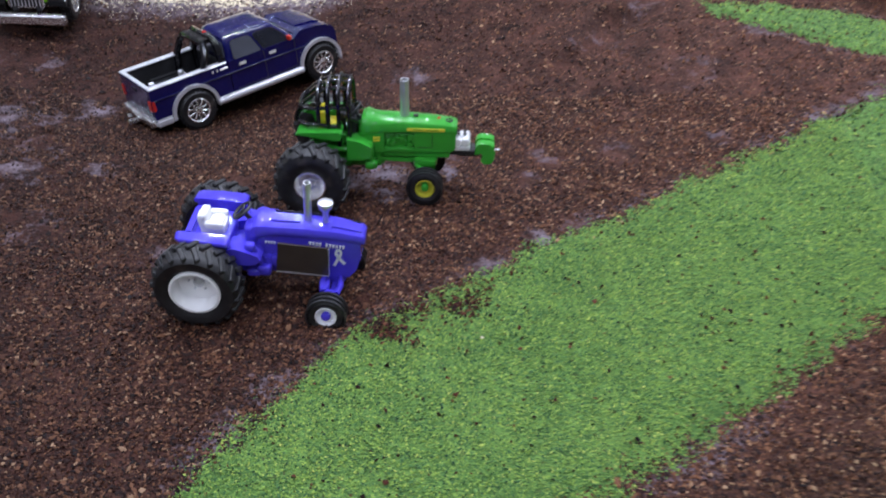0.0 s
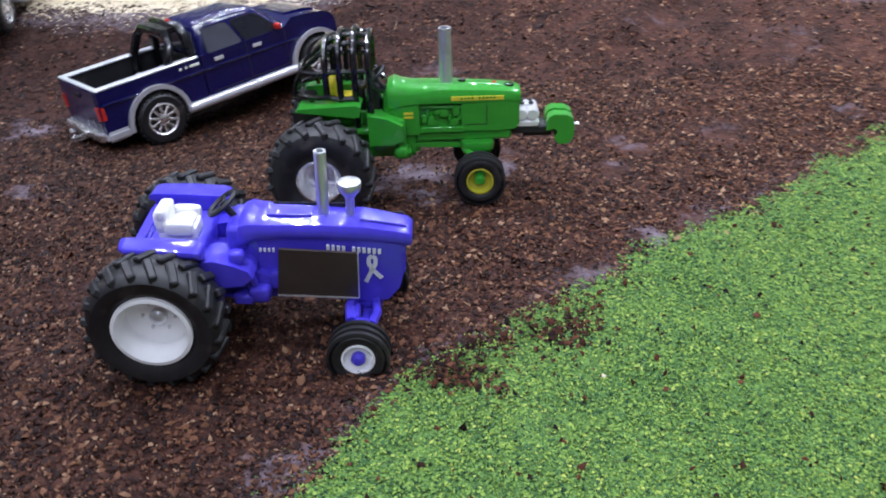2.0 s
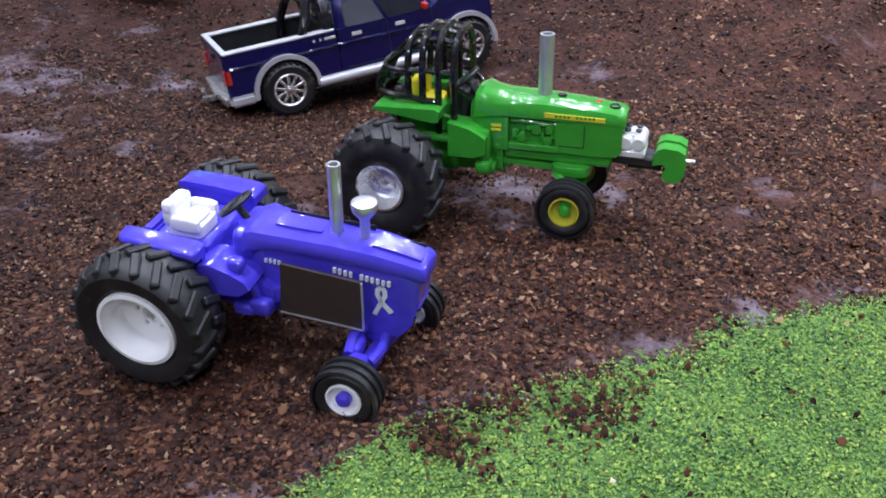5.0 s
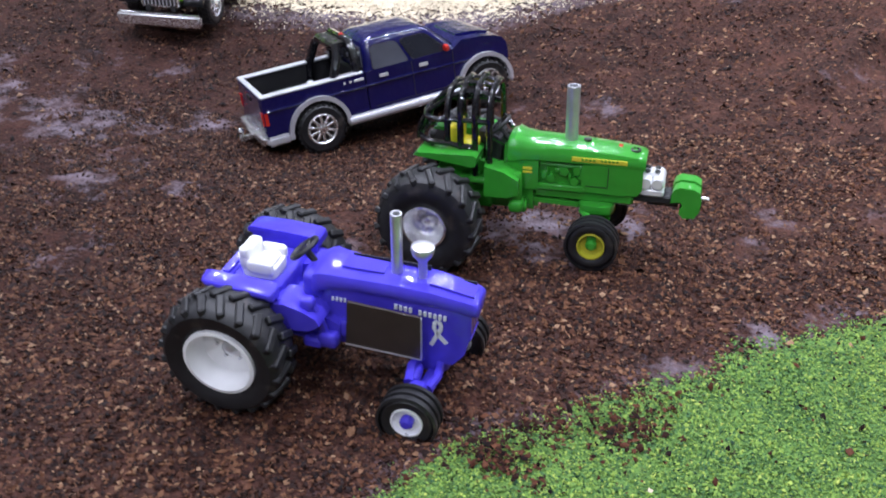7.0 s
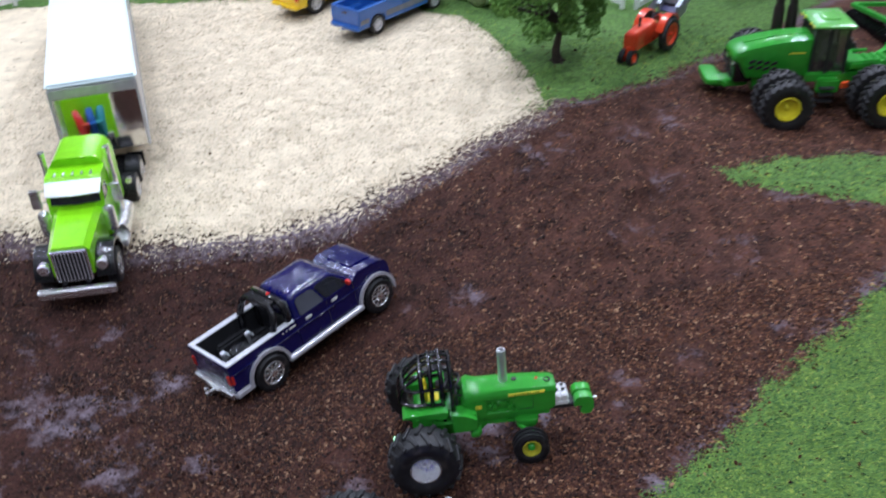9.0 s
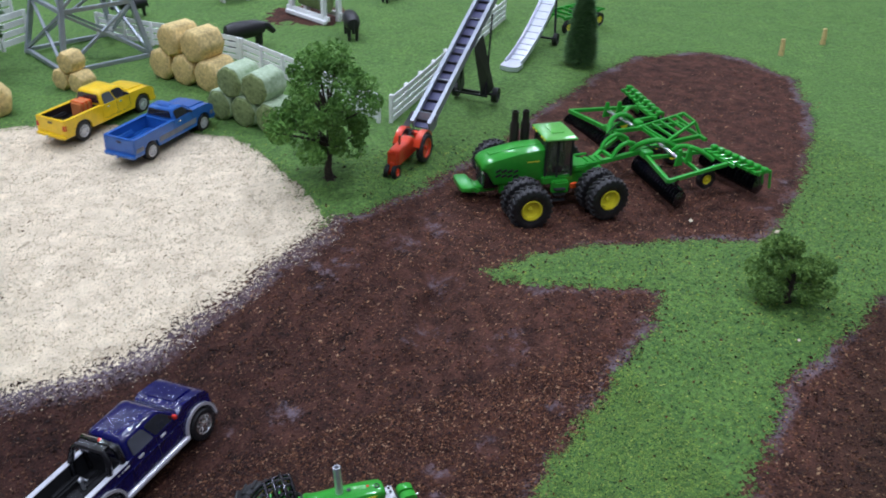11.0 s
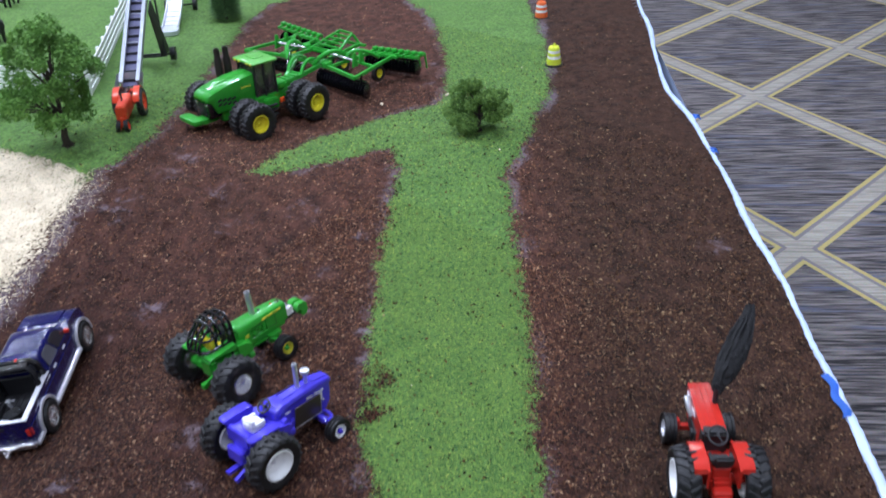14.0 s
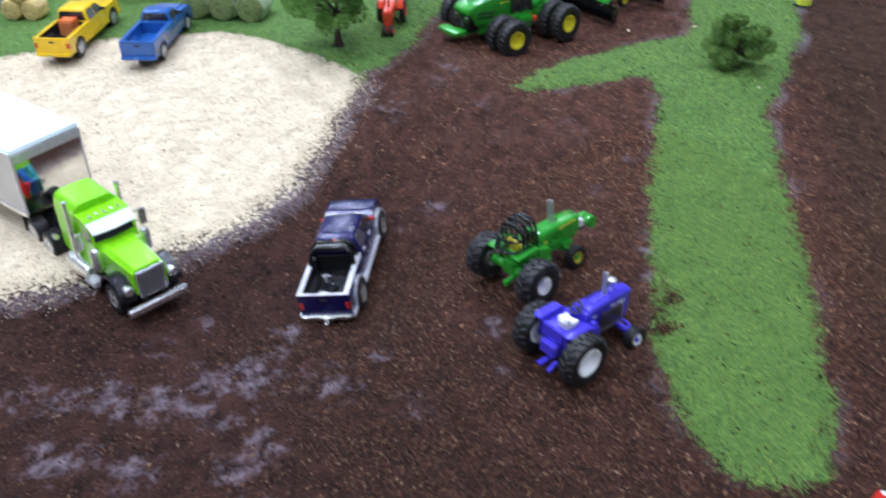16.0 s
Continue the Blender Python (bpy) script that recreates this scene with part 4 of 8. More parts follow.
    for s in (-1, 1):
        rear, ahead = (-0.52, 0.98) if s < 0 else (-0.42, 1.10)
        inner, outer = (0.82, 1.20) if s < 0 else (0.74, 1.30)
        lift = 0.0 if s < 0 else 0.03
        rings = []
        for f, dz, th, cut in ((0.0, -0.05, 0.06, 0.20), (0.03, -0.015, 0.11, 0.10), (0.10, 0.0, 0.14, 0.03), (0.5, 0.01, 0.15, 0.0), (0.9, -0.01, 0.16, 0.0), (0.975, -0.035, 0.18, 0.02), (1.0, -0.08, 0.14, 0.06)):
            x, zt = rear + (ahead - rear) * f, 2.545 - 0.035 * f + lift + dz
            y0, y1 = s * inner, s * (outer - cut)
            rings.append([(x, y0, zt - th), (x, y1 - s * 0.03, zt - th), (x, y1, zt - th * 0.6), (x, y1 - s * 0.015, zt - 0.035), (x, y1 - s * 0.07, zt), (x, y0, zt + 0.02)])
        part("fender", join(loft(rings), prism([(rear + 0.12, 1.75), (ahead - 0.04, 1.75), (ahead - 0.02, 2.44 + lift), (rear + 0.1, 2.46 + lift)], min(s * inner, s * (inner + 0.1)), max(s * inner, s * (inner + 0.1)), 0.03)), PURPLE, t, smooth=True)
    # seat shell: cushion, scalloped back and two arms
    seat = [blob(0.04, 0.76, -0.54, 0.12, 2.28, 2.58, 0.38, 20), blob(0.02, 0.28, -0.54, 0.12, 2.42, 2.90, 0.42, 18), blob(0.05, 0.25, -0.56, -0.34, 2.72, 2.95, 0.6), blob(0.2, 0.74, -0.60, -0.44, 2.44, 2.72, 0.45), blob(0.2, 0.74, 0.02, 0.18, 2.44, 2.72, 0.45), blob(0.32, 0.70, -0.44, 0.02, 2.50, 2.65, 0.5), blob(-0.04, 0.12, -0.40, 0.0, 2.5, 2.8, 0.5)]
    part("seat", join(*seat), WHITE, t, "white moulded plastic seat", smooth=True)
    part("seat_base", join(blob(-0.3, 0.95, -0.66, 0.70, 1.6, 2.34, 0.3), box(-0.36, -0.1, -0.66, 0.70, 1.7, 2.42, 0.06, 2)), PURPLE, t, smooth=True)
    steering_wheel(t, 1.16, 2.82, 38, 0.30, 0.7)
    smoke_stack(t, 3.02, 0.0, 2.5, 3.92, 0.112)
    part("air_cleaner", moved(lathe([(0.10, 2.5), (0.085, 2.62), (0.085, 2.98), (0.12, 3.04), (0.20, 3.14), (0.225, 3.24), (0.215, 3.31), (0.15, 3.345), (0, 3.35)], 20, "z"), x=3.52), STEEL, t, "bright metal air cleaner with a domed cap", smooth=True)
    part("drawbar", join(bar((-1.15, 0, 0.72), (0.2, 0, 0.72), 0.26, 0.12, 0.02), box(-0.7, -0.4, -0.5, 0.5, 1.0, 1.7, 0.08), bar((-0.6, -0.62, 0.9), (-1.25, -0.70, 0.75), 0.16, 0.2, 0.03)), PURPLE, t)

    def on_flank(x, s, out=0.0):
        """The side of the engine housing at x, a little way out of it."""
        w = 0.43 if x < 2.3 else 0.43 - 0.03 * (x - 2.3) / 1.55 if x < 3.85 else 0.40 - 0.02 * (x - 3.85) / 0.37
        return s * (w + out)

    for s in (-1, 1):
        # the maker's name under the eave stands as a row of plain white bars
        marks = []
        for k in range(11):
            if k == 4:
                continue
            x, z = 3.10 + 0.094 * k, 2.17 - 0.009 * k
            y = on_flank(x, s, 0.02)
            marks.append(box(x, x + 0.056, y - 0.03, y + 0.012, z - 0.045, z + 0.05))
        part("name_mark", join(*marks), DECAL, t, "row of white print marks")
        part("model_mark", join(*[box(1.86 + 0.08 * k, 1.90 + 0.08 * k, on_flank(1.9, s, 0.01) - 0.03, on_flank(1.9, s, 0.01) + 0.012, 2.07, 2.14) for k in range(4)]), DECAL, t, "small white print")
        loop = [(3.80, 1.40), (3.90, 1.62), (3.99, 1.80), (3.99, 1.92), (3.93, 1.97), (3.87, 1.93), (3.86, 1.82), (3.94, 1.66), (4.10, 1.48)]
        part("ribbon_decal", join(*[bar((a[0], on_flank(a[0], s, 0.012), a[1]), (b[0], on_flank(b[0], s, 0.012), b[1]), 0.03, 0.078) for a, b in zip(loop, loop[1:])]), DECAL, t, "white ribbon decal")
    return t


# ---- green pulling tractor with a roll cage ----
def pulling_tractor():
    t = thing("pulling_tractor", "green pulling tractor with black roll cage on mulch", "toy tractor", -2.48, 26.68, 0.19, -1.8, -2.8, -3.6, group="toy tractors")
    wb = 3.4
    for s in (-1, 1):
        farm_wheel(t, -0.2, s * 1.88, 1.23, 1.25, 1.04, 0.50, CHROME, CHROME, 17, 0.4, s, lug_h=0.09)
        farm_wheel(t, wb, s * 1.05, 0.61, 0.61, 0.46, 0.31, DULL_YELLOW, GREEN, 0, 0.14, s, tilt=3 * s, lug_h=0.05, hub_r=0.13)
    part("axle", join(tube([(-0.2, -1.4, 1.23), (-0.2, 1.4, 1.23)], 0.26, 12), box(-0.5, 1.0, -0.45, 0.45, 0.9, 1.85, 0.12, 2)), GREEN, t, smooth=True)
    part("chassis", join(box(0.7, 2.0, -0.42, 0.42, 0.95, 1.95, 0.1, 2), box(1.9, 4.2, -0.40, 0.40, 1.32, 1.62, 0.06), box(1.45, 1.8, -0.78, -0.35, 1.05, 1.3, 0.05), box(1.45, 1.8, 0.35, 0.78, 1.05, 1.3, 0.05), bar((1.7, -0.3, 1.25), (3.2, -0.3, 1.2), 0.16, 0.12)), GREEN, t, smooth=True)
    part("front_axle", join(bar((wb, -1.15, 0.8), (wb, 1.15, 0.8), 0.22, 0.24, 0.04), box(wb - 0.35, wb + 0.3, -0.4, 0.4, 0.7, 1.2, 0.1, 2), box(wb - 0.15, wb + 0.2, -1.05, -0.78, 0.62, 1.15, 0.06), box(wb - 0.15, wb + 0.2, 0.78, 1.05, 0.62, 1.15, 0.06), blob(wb - 0.45, wb + 0.4, -0.62, 0.62, 1.08, 1.36, 0.4), tube([(wb - 0.35, -0.5, 1.15), (wb + 0.1, -0.9, 0.95)], 0.08, 6), tube([(wb - 0.35, 0.5, 1.15), (wb + 0.1, 0.9, 0.95)], 0.08, 6)), GREEN, t, smooth=True)
    hood = part("hood", bonnet([(1.22, 0.46, 2.30, 2.56), (1.30, 0.56, 2.32, 2.74), (1.44, 0.585, 2.33, 2.80), (1.62, 0.56, 2.36, 2.73), (1.9, 0.53, 2.38, 2.69), (2.8, 0.51, 2.38, 2.67), (3.7, 0.47, 2.36, 2.61), (4.22, 0.44, 2.33, 2.55), (4.36, 0.42, 2.31, 2.52), (4.42, 0.38, 2.30, 2.47)], 0.10, 0.03, 0.66), GREEN, t, smooth=True)
    part("hood_cap", join(moved(lathe([(0.12, 0), (0.12, 0.05), (0.08, 0.06), (0.07, 0.02), (0, 0.02)], 14, "z"), x=4.15, y=-0.08, z=2.555), moved(lathe([(0.09, 0), (0.09, 0.05), (0, 0.06)], 10, "z"), x=3.05, y=0.0, z=2.67)), DARK, t)
    part("hood_badge", box(3.75, 3.86, -0.06, 0.06, 2.6, 2.645, 0.02), LAMP_RED, hood, "small red badge")
    part("side_panel", join(block([(3.02, 0.47, 1.60, 2.36), (3.9, 0.455, 1.58, 2.34), (4.28, 0.43, 1.60, 2.32), (4.38, 0.41, 1.72, 2.31)], 0.04), block([(1.35, 0.52, 1.55, 2.34), (2.02, 0.50, 1.55, 2.36)], 0.04), box(1.95, 3.1, -0.485, 0.485, 1.56, 1.72, 0.03), box(1.95, 3.1, -0.485, 0.485, 2.28, 2.38, 0.02)), GREEN, t, smooth=True)
    part("panel_seam", join(*[box(3.10, 3.62, s * 0.468 - 0.006, s * 0.468 + 0.006, 1.745, 1.76) for s in (-1, 1)], *[box(3.605, 3.62, s * 0.464 - 0.008, s * 0.464 + 0.008, 1.76, 2.24) for s in (-1, 1)]), DARK, t)
    rng = random.Random(3)
    lumps = [box(1.95, 3.1, -0.34, 0.34, 1.5, 2.34, 0.05)]
    for s in (-1, 1):
        for k in range(9):
            x, z = 2.06 + 0.105 * k, 1.70 + rng.uniform(0, 0.34)
            lumps.append(box(x, x + rng.uniform(0.08, 0.2), s * 0.33, s * rng.uniform(0.38, 0.46), z, z + rng.uniform(0.1, 0.3), 0.03) if s > 0 else box(x, x + rng.uniform(0.08, 0.2), s * rng.uniform(0.38, 0.46), s * 0.33, z, z + rng.uniform(0.1, 0.3), 0.03))
        lumps.append(tube([(2.05, s * 0.38, 2.2), (3.05, s * 0.38, 2.16)], 0.06, 6))
        lumps += [moved(lathe([(0, -0.07), (0.1, -0.06), (0.1, 0.06), (0, 0.07)], 10), x=x, y=s * 0.40, z=z) for x, z in ((2.3, 1.85), (2.62, 2.05), (2.85, 1.82))]
    part("engine", join(*lumps), GREEN, t, "cast engine detail in green", smooth=True)
    for s in (-1, 1):
        slant = [[(x, s * w + d, z) for x, w, z in ((2.78, 0.515, 2.37), (4.02, 0.462, 2.345), (4.02, 0.462, 2.44), (2.78, 0.515, 2.47))] for d in (-0.012, 0.012)]
        stripe = part("stripe_decal", loft(slant), DECAL_YELLOW, t, "yellow stripe decal")
        part("name_mark", join(*[box(3.0 + 0.085 * k, 3.055 + 0.085 * k, s * (0.517 - 0.0036 * k) - 0.01, s * (0.517 - 0.0036 * k) + 0.01, 2.395, 2.44) for k in range(10) if k != 4]), GREEN, stripe, "row of green print marks")
        part("model_mark", join(box(1.66, 1.88, s * 0.515 - 0.01, s * 0.515 + 0.01, 2.06, 2.12), box(1.66, 1.88, s * 0.515 - 0.01, s * 0.515 + 0.01, 1.97, 2.02)), DECAL_YELLOW, t, "small yellow print")
    part("cowl", join(blob(1.16, 1.6, -0.5, 0.5, 1.7, 2.6, 0.4, 18)), GREEN, t, smooth=True)
    part("platform", join(box(0.2, 1.35, -0.9, 0.9, 1.72, 1.9, 0.06), prism([(0.85, 1.5), (0.85, 2.24), (1.3, 2.14), (1.65, 1.95), (1.65, 1.6), (1.4, 1.5)], -1.0, -0.4, 0.06, 3), prism([(0.85, 1.5), (0.85, 2.24), (1.3, 2.14), (1.65, 1.95), (1.65, 1.6), (1.4, 1.5)], 0.4, 1.0, 0.06, 3), blob(1.4, 1.75, -0.95, -0.55, 1.1, 1.4, 0.5), blob(1.45, 1.7, -0.85, -0.6, 1.2, 2.05, 0.5)), GREEN, t, smooth=True)
    for s in (-1, 1):
        a, b = sorted((s * 0.5, s * 1.15))
        c, d = sorted((s * 0.5, s * 0.62))
        part("fender", join(prism([(-0.78, 2.44), (-0.70, 2.51), (0.62, 2.55), (0.72, 2.50), (0.68, 2.28), (0.55, 2.26)], a, b, 0.04, 2), prism([(-0.2, 1.7), (0.78, 1.7), (0.78, 2.2), (-0.5, 2.42)], c, d, 0.02)), GREEN, t, smooth=True)
    part("seat", join(blob(-0.12, 0.5, -0.36, 0.36, 2.22, 2.46, 0.45), blob(-0.16, 0.12, -0.38, -0.03, 2.36, 2.92, 0.5), blob(-0.16, 0.12, 0.03, 0.38, 2.36, 2.92, 0.5)), YELLOW, t, "yellow moulded seat", smooth=True)
    part("seat_base", box(-0.3, 0.55, -0.4, 0.4, 1.7, 2.28, 0.06), GREEN, t)
    part("dash", join(box(0.85, 1.1, -0.45, 0.45, 2.0, 2.75, 0.06), box(0.4, 0.7, 0.3, 0.6, 1.9, 2.6, 0.05)), DARK, t)
    steering_wheel(t, 0.95, 2.85, 40, 0.34, 0.7)
    smoke_stack(t, 2.68, 0, 2.4, 3.96, 0.15)
    # the roll cage: four hoops, rails along them and a rounded basket behind
    def bowed(pts, turns=2):
        pts = [Vector(q) for q in pts]
        for _ in range(turns):
            pts = [pts[0]] + [q for a, b in zip(pts, pts[1:]) for q in (a * 0.75 + b * 0.25, a * 0.25 + b * 0.75)] + [pts[-1]]
        return pts

    def rear_loop(z, w, back):
        return bowed([(0.05, -w, z), (-0.45, -w, z), (back, -w * 0.55, z), (back, w * 0.55, z), (-0.45, w, z), (0.05, w, z)])

    cage = part("roll_cage", tube(rear_loop(2.64, 0.78, -0.86), 0.07, 7), BLACK, t, "glossy black bent-wire roll cage", smooth=True)
    part("back_rail", tube(rear_loop(3.20, 0.76, -0.70), 0.066, 7), BLACK, cage, smooth=True)
    hoops = [(-0.06, 0.74, 3.80, 2.62), (0.26, 0.77, 3.92, 2.45), (0.60, 0.77, 3.96, 1.70), (0.92, 0.72, 3.88, 2.05)]
    for x, w, top, base in hoops:
        arch = bowed([(x, -w, base), (x, -w * 1.03, 3.1), (x, -w, top - 0.42), (x, -w * 0.72, top - 0.03), (x, 0, top + 0.02), (x, w * 0.72, top - 0.03), (x, w, top - 0.42), (x, w * 1.03, 3.1), (x, w, base)])
        part("hoop", tube(arch, 0.078, 7), BLACK, cage, smooth=True)
    for y, dz in ((-0.50, -0.12), (-0.18, -0.01), (0.18, -0.01), (0.50, -0.12)):
        part("roof_rail", tube(bowed([(0.92, y, 3.88 + dz), (0.55, y, 3.97 + dz), (0.05, y, 3.86 + dz), (-0.34, y, 3.58 + dz), (-0.64, y * 0.9, 3.22), (-0.84, y * 0.85, 2.85), (-0.85, y * 0.85, 2.58)]), 0.062, 6), BLACK, cage, smooth=True)
    for s in (-1, 1):
        part("side_rail", tube([(-0.06, s * 0.77, 2.64), (0.26, s * 0.79, 2.60), (0.60, s * 0.79, 2.60)], 0.062, 6), BLACK, cage, smooth=True)
        part("side_rail", tube([(-0.06, s * 0.76, 3.22), (0.26, s * 0.785, 3.24), (0.60, s * 0.785, 3.24), (0.92, s * 0.735, 3.20)], 0.062, 6), BLACK, cage, smooth=True)
        part("cage_brace", tube([(0.92, s * 0.73, 2.9), (1.2, s * 0.5, 2.65)], 0.06, 6), BLACK, cage, smooth=True)
        part("rear_stay", tube([(-0.45, s * 0.68, 2.64), (-0.35, s * 0.6, 2.05)], 0.06, 6), BLACK, cage, smooth=True)
    # chromed twin-barrel blower and the slab weights out in front
    blower = part("blower", join(box(4.20, 4.86, -0.34, 0.34, 1.58, 1.76, 0.04), *[moved(lathe([(0.0, -0.36), (0.12, -0.36), (0.165, -0.31), (0.165, 0.30), (0.12, 0.35), (0, 0.35)], 18, "y"), x=x, z=1.90) for x in (4.44, 4.70)], box(4.36, 4.78, -0.22, 0.22, 1.98, 2.10, 0.05, 2), box(4.22, 4.34, -0.28, 0.28, 1.72, 1.86, 0.03)), RIM, t, "chromed blower ahead of the hood", smooth=True)
    part("blower_port", join(*[moved(lathe([(0.05, 0), (0.07, 0.06), (0.03, 0.07), (0, 0.03)], 10, "z"), x=x, y=y, z=2.08) for x in (4.46, 4.68) for y in (-0.12, 0.12)]), DARK, blower)
    part("blower_base", join(box(4.16, 5.04, -0.28, 0.28, 1.40, 1.585, 0.03), moved(lathe([(0.1, -0.14), (0.1, 0.14)], 10, "x"), x=5.02, z=1.50)), DARK, blower)
    for y0, y1 in ((-0.40, -0.06), (0.06, 0.40)):
        slab = [(5.03, 1.50), (5.04, 1.72), (5.10, 1.84), (5.22, 1.90), (5.52, 1.88), (5.66, 1.80), (5.70, 1.60), (5.68, 1.34), (5.58, 1.17), (5.34, 1.15), (5.24, 1.25), (5.24, 1.36), (5.30, 1.46), (5.24, 1.54), (5.12, 1.52)]
        part("front_weight", prism(slab, y0, y1, 0.055, 3), GREEN, t, smooth=True)
    part("weight_pin", moved(lathe([(0.05, -0.1), (0.05, 0.12), (0, 0.13)], 8, "x"), x=5.74, y=0.0, z=1.50), CHROME, t, "bright metal pin", smooth=True)
    part("weight_bracket", join(bar((4.4, 0, 1.42), (5.5, 0, 1.42), 0.14, 0.14), bar((4.5, 0, 1.3), (5.2, 0, 1.3), 0.1, 0.1)), DARK, t)
    part("wheelie_bar", join(bar((-0.2, -0.5, 1.2), (-1.15, -0.5, 1.0), 0.14, 0.2, 0.03), bar((-1.1, -0.62, 1.0), (-1.1, -0.38, 1.0), 0.24, 0.24, 0.05)), GREEN, t)
    return t


# ---- red tractors ----
def red_tractor(x, y, yaw, label, smoke, white_nose):
    t = thing("toy_tractor", label, "toy tractor", x, y, height(x, y) - 0.05, yaw, group="toy tractors")
    wb = 3.75
    for s in (-1, 1):
        farm_wheel(t, 0, s * 1.32, 1.34, 1.36, 0.95, 0.78, WHITE, STEEL, 20, 0.35, s)
        farm_wheel(t, wb, s * 1.25, 0.66, 0.67, 0.5, 0.36, SILVER, STEEL, 0, 0.14, s, tilt=4 * s, lug_h=0.05, hub_r=0.12)
    part("axle", join(tube([(0, -1.3, 1.34), (0, 1.3, 1.34)], 0.22, 12), box(-0.6, 0.9, -0.42, 0.42, 0.8, 1.75, 0.12, 2)), RED, t, smooth=True)
    part("chassis", join(box(0.7, 2.1, -0.38, 0.38, 0.9, 1.85, 0.1, 2), box(2.0, 4.3, -0.42, 0.42, 1.0, 1.5, 0.08)), RED, t, smooth=True)
    part("front_axle", join(bar((wb, -1.2, 0.76), (wb, 1.2, 0.76), 0.22, 0.24, 0.04), box(wb - 0.3, wb + 0.3, -0.36, 0.36, 0.65, 1.1, 0.1, 2), box(wb - 0.16, wb + 0.16, -1.08, -0.8, 0.6, 1.2, 0.05), box(wb - 0.16, wb + 0.16, 0.8, 1.08, 0.6, 1.2, 0.05)), RED, t, smooth=True)
    hood = part("hood", block([(1.35, 0.50, 1.45, 2.66), (2.4, 0.50, 1.45, 2.67), (4.3, 0.47, 1.48, 2.60), (4.56, 0.44, 1.55, 2.52)], 0.05, 2), RED, t, smooth=True)
    for y in (-0.24, 0.0, 0.24):
        part("hood_rib", block([(1.5, 0.05, 2.6, 2.695), (3.0, 0.05, 2.58, 2.68), (4.25, 0.045, 2.55, 2.63)], 0.02), RED, hood, smooth=True).location.y = y * CM
    for s in (-1, 1):
        part("hood_stripe", join(box(2.5, 4.2, s * 0.49 - 0.02, s * 0.49 + 0.02, 2.25, 2.36)), DECAL, hood, "cream side stripe")
        part("side_screen", box(3.2, 4.3, s * 0.475 - 0.02, s * 0.475 + 0.02, 1.62, 2.18), DARK, hood, "dark side screen")
    part("engine", join(box(2.0, 3.4, -0.55, 0.55, 1.25, 1.9, 0.06), box(2.2, 2.6, -0.66, 0.66, 1.4, 1.75, 0.04)), DARK, t)
    if white_nose:
        part("nose_cap", join(box(4.45, 4.62, -0.38, 0.38, 2.05, 2.56, 0.06, 2), box(4.2, 4.5, -0.34, 0.34, 2.50, 2.58, 0.03)), WHITE, t, "white nose cap", smooth=True)
    else:
        part("nose_cap", box(4.5, 4.62, -0.36, 0.36, 1.4, 2.45, 0.06, 2), RED, t, smooth=True)
        part("turbo_pipe", tube([(3.0, 0.5, 2.0), (3.2, 0.62, 2.3), (3.6, 0.66, 2.55)], 0.14, 9), STEEL, t, "silver side pipe", smooth=True)
    part("cowl", box(1.0, 1.6 if smoke else 1.45, -0.52, 0.52, 1.6, 2.74, 0.1, 2), DARK if smoke else RED, t, smooth=True)
    part("platform", box(0.2, 1.25, -0.8, 0.8, 1.6, 1.76, 0.05), RED, t)
    for s in (-1, 1):
        a, b = sorted((s * 0.56, s * 1.16))
        c, d = sorted((s * 0.56, s * 0.66))
        part("fender", join(prism([(-0.8, 2.30), (-0.74, 2.50), (-0.55, 2.60), (0.62, 2.60), (0.86, 2.50), (0.98, 2.30), (0.9, 2.28), (0.78, 2.42), (0.58, 2.48), (-0.5, 2.48), (-0.66, 2.40), (-0.72, 2.28)], a, b, 0.05, 3), prism([(-0.85, 1.6), (0.8, 1.6), (0.9, 2.5), (-0.85, 2.5)], c, d, 0.02)), RED, t, smooth=True)
    seat_mat, seat_label = (DARK, "black seat") if smoke else (WHITE, "white seat shell with a dark cushion")
    part("seat", join(box(-0.35, 0.3, -0.38, 0.38, 2.2, 2.42, 0.1, 3), moved(box(-0.12, 0.12, -0.4, 0.4, 0, 0.65, 0.1, 3), x=-0.38, z=2.3, ry=-12), box(-0.35, 0.2, -0.46, -0.34, 2.4, 2.6, 0.05, 2), box(-0.35, 0.2, 0.34, 0.46, 2.4, 2.6, 0.05, 2)), seat_mat, t, seat_label, smooth=True)
    if not smoke:
        part("cushion", box(-0.26, 0.3, -0.27, 0.27, 2.41, 2.52, 0.06, 2), DARK, t)
    part("seat_base", box(-0.4, 0.3, -0.36, 0.36, 1.6, 2.22, 0.06), RED, t)
    steering_wheel(t, 0.75, 2.9, 40, 0.38)
    part("rear_hitch", join(box(-1.0, -0.55, -0.4, 0.4, 0.9, 1.5, 0.08), bar((-1.75, 0, 0.85), (-0.6, 0, 0.85), 0.3, 0.12), box(-1.15, -0.95, -0.3, 0.3, 1.0, 1.3, 0.04)), RED, t)
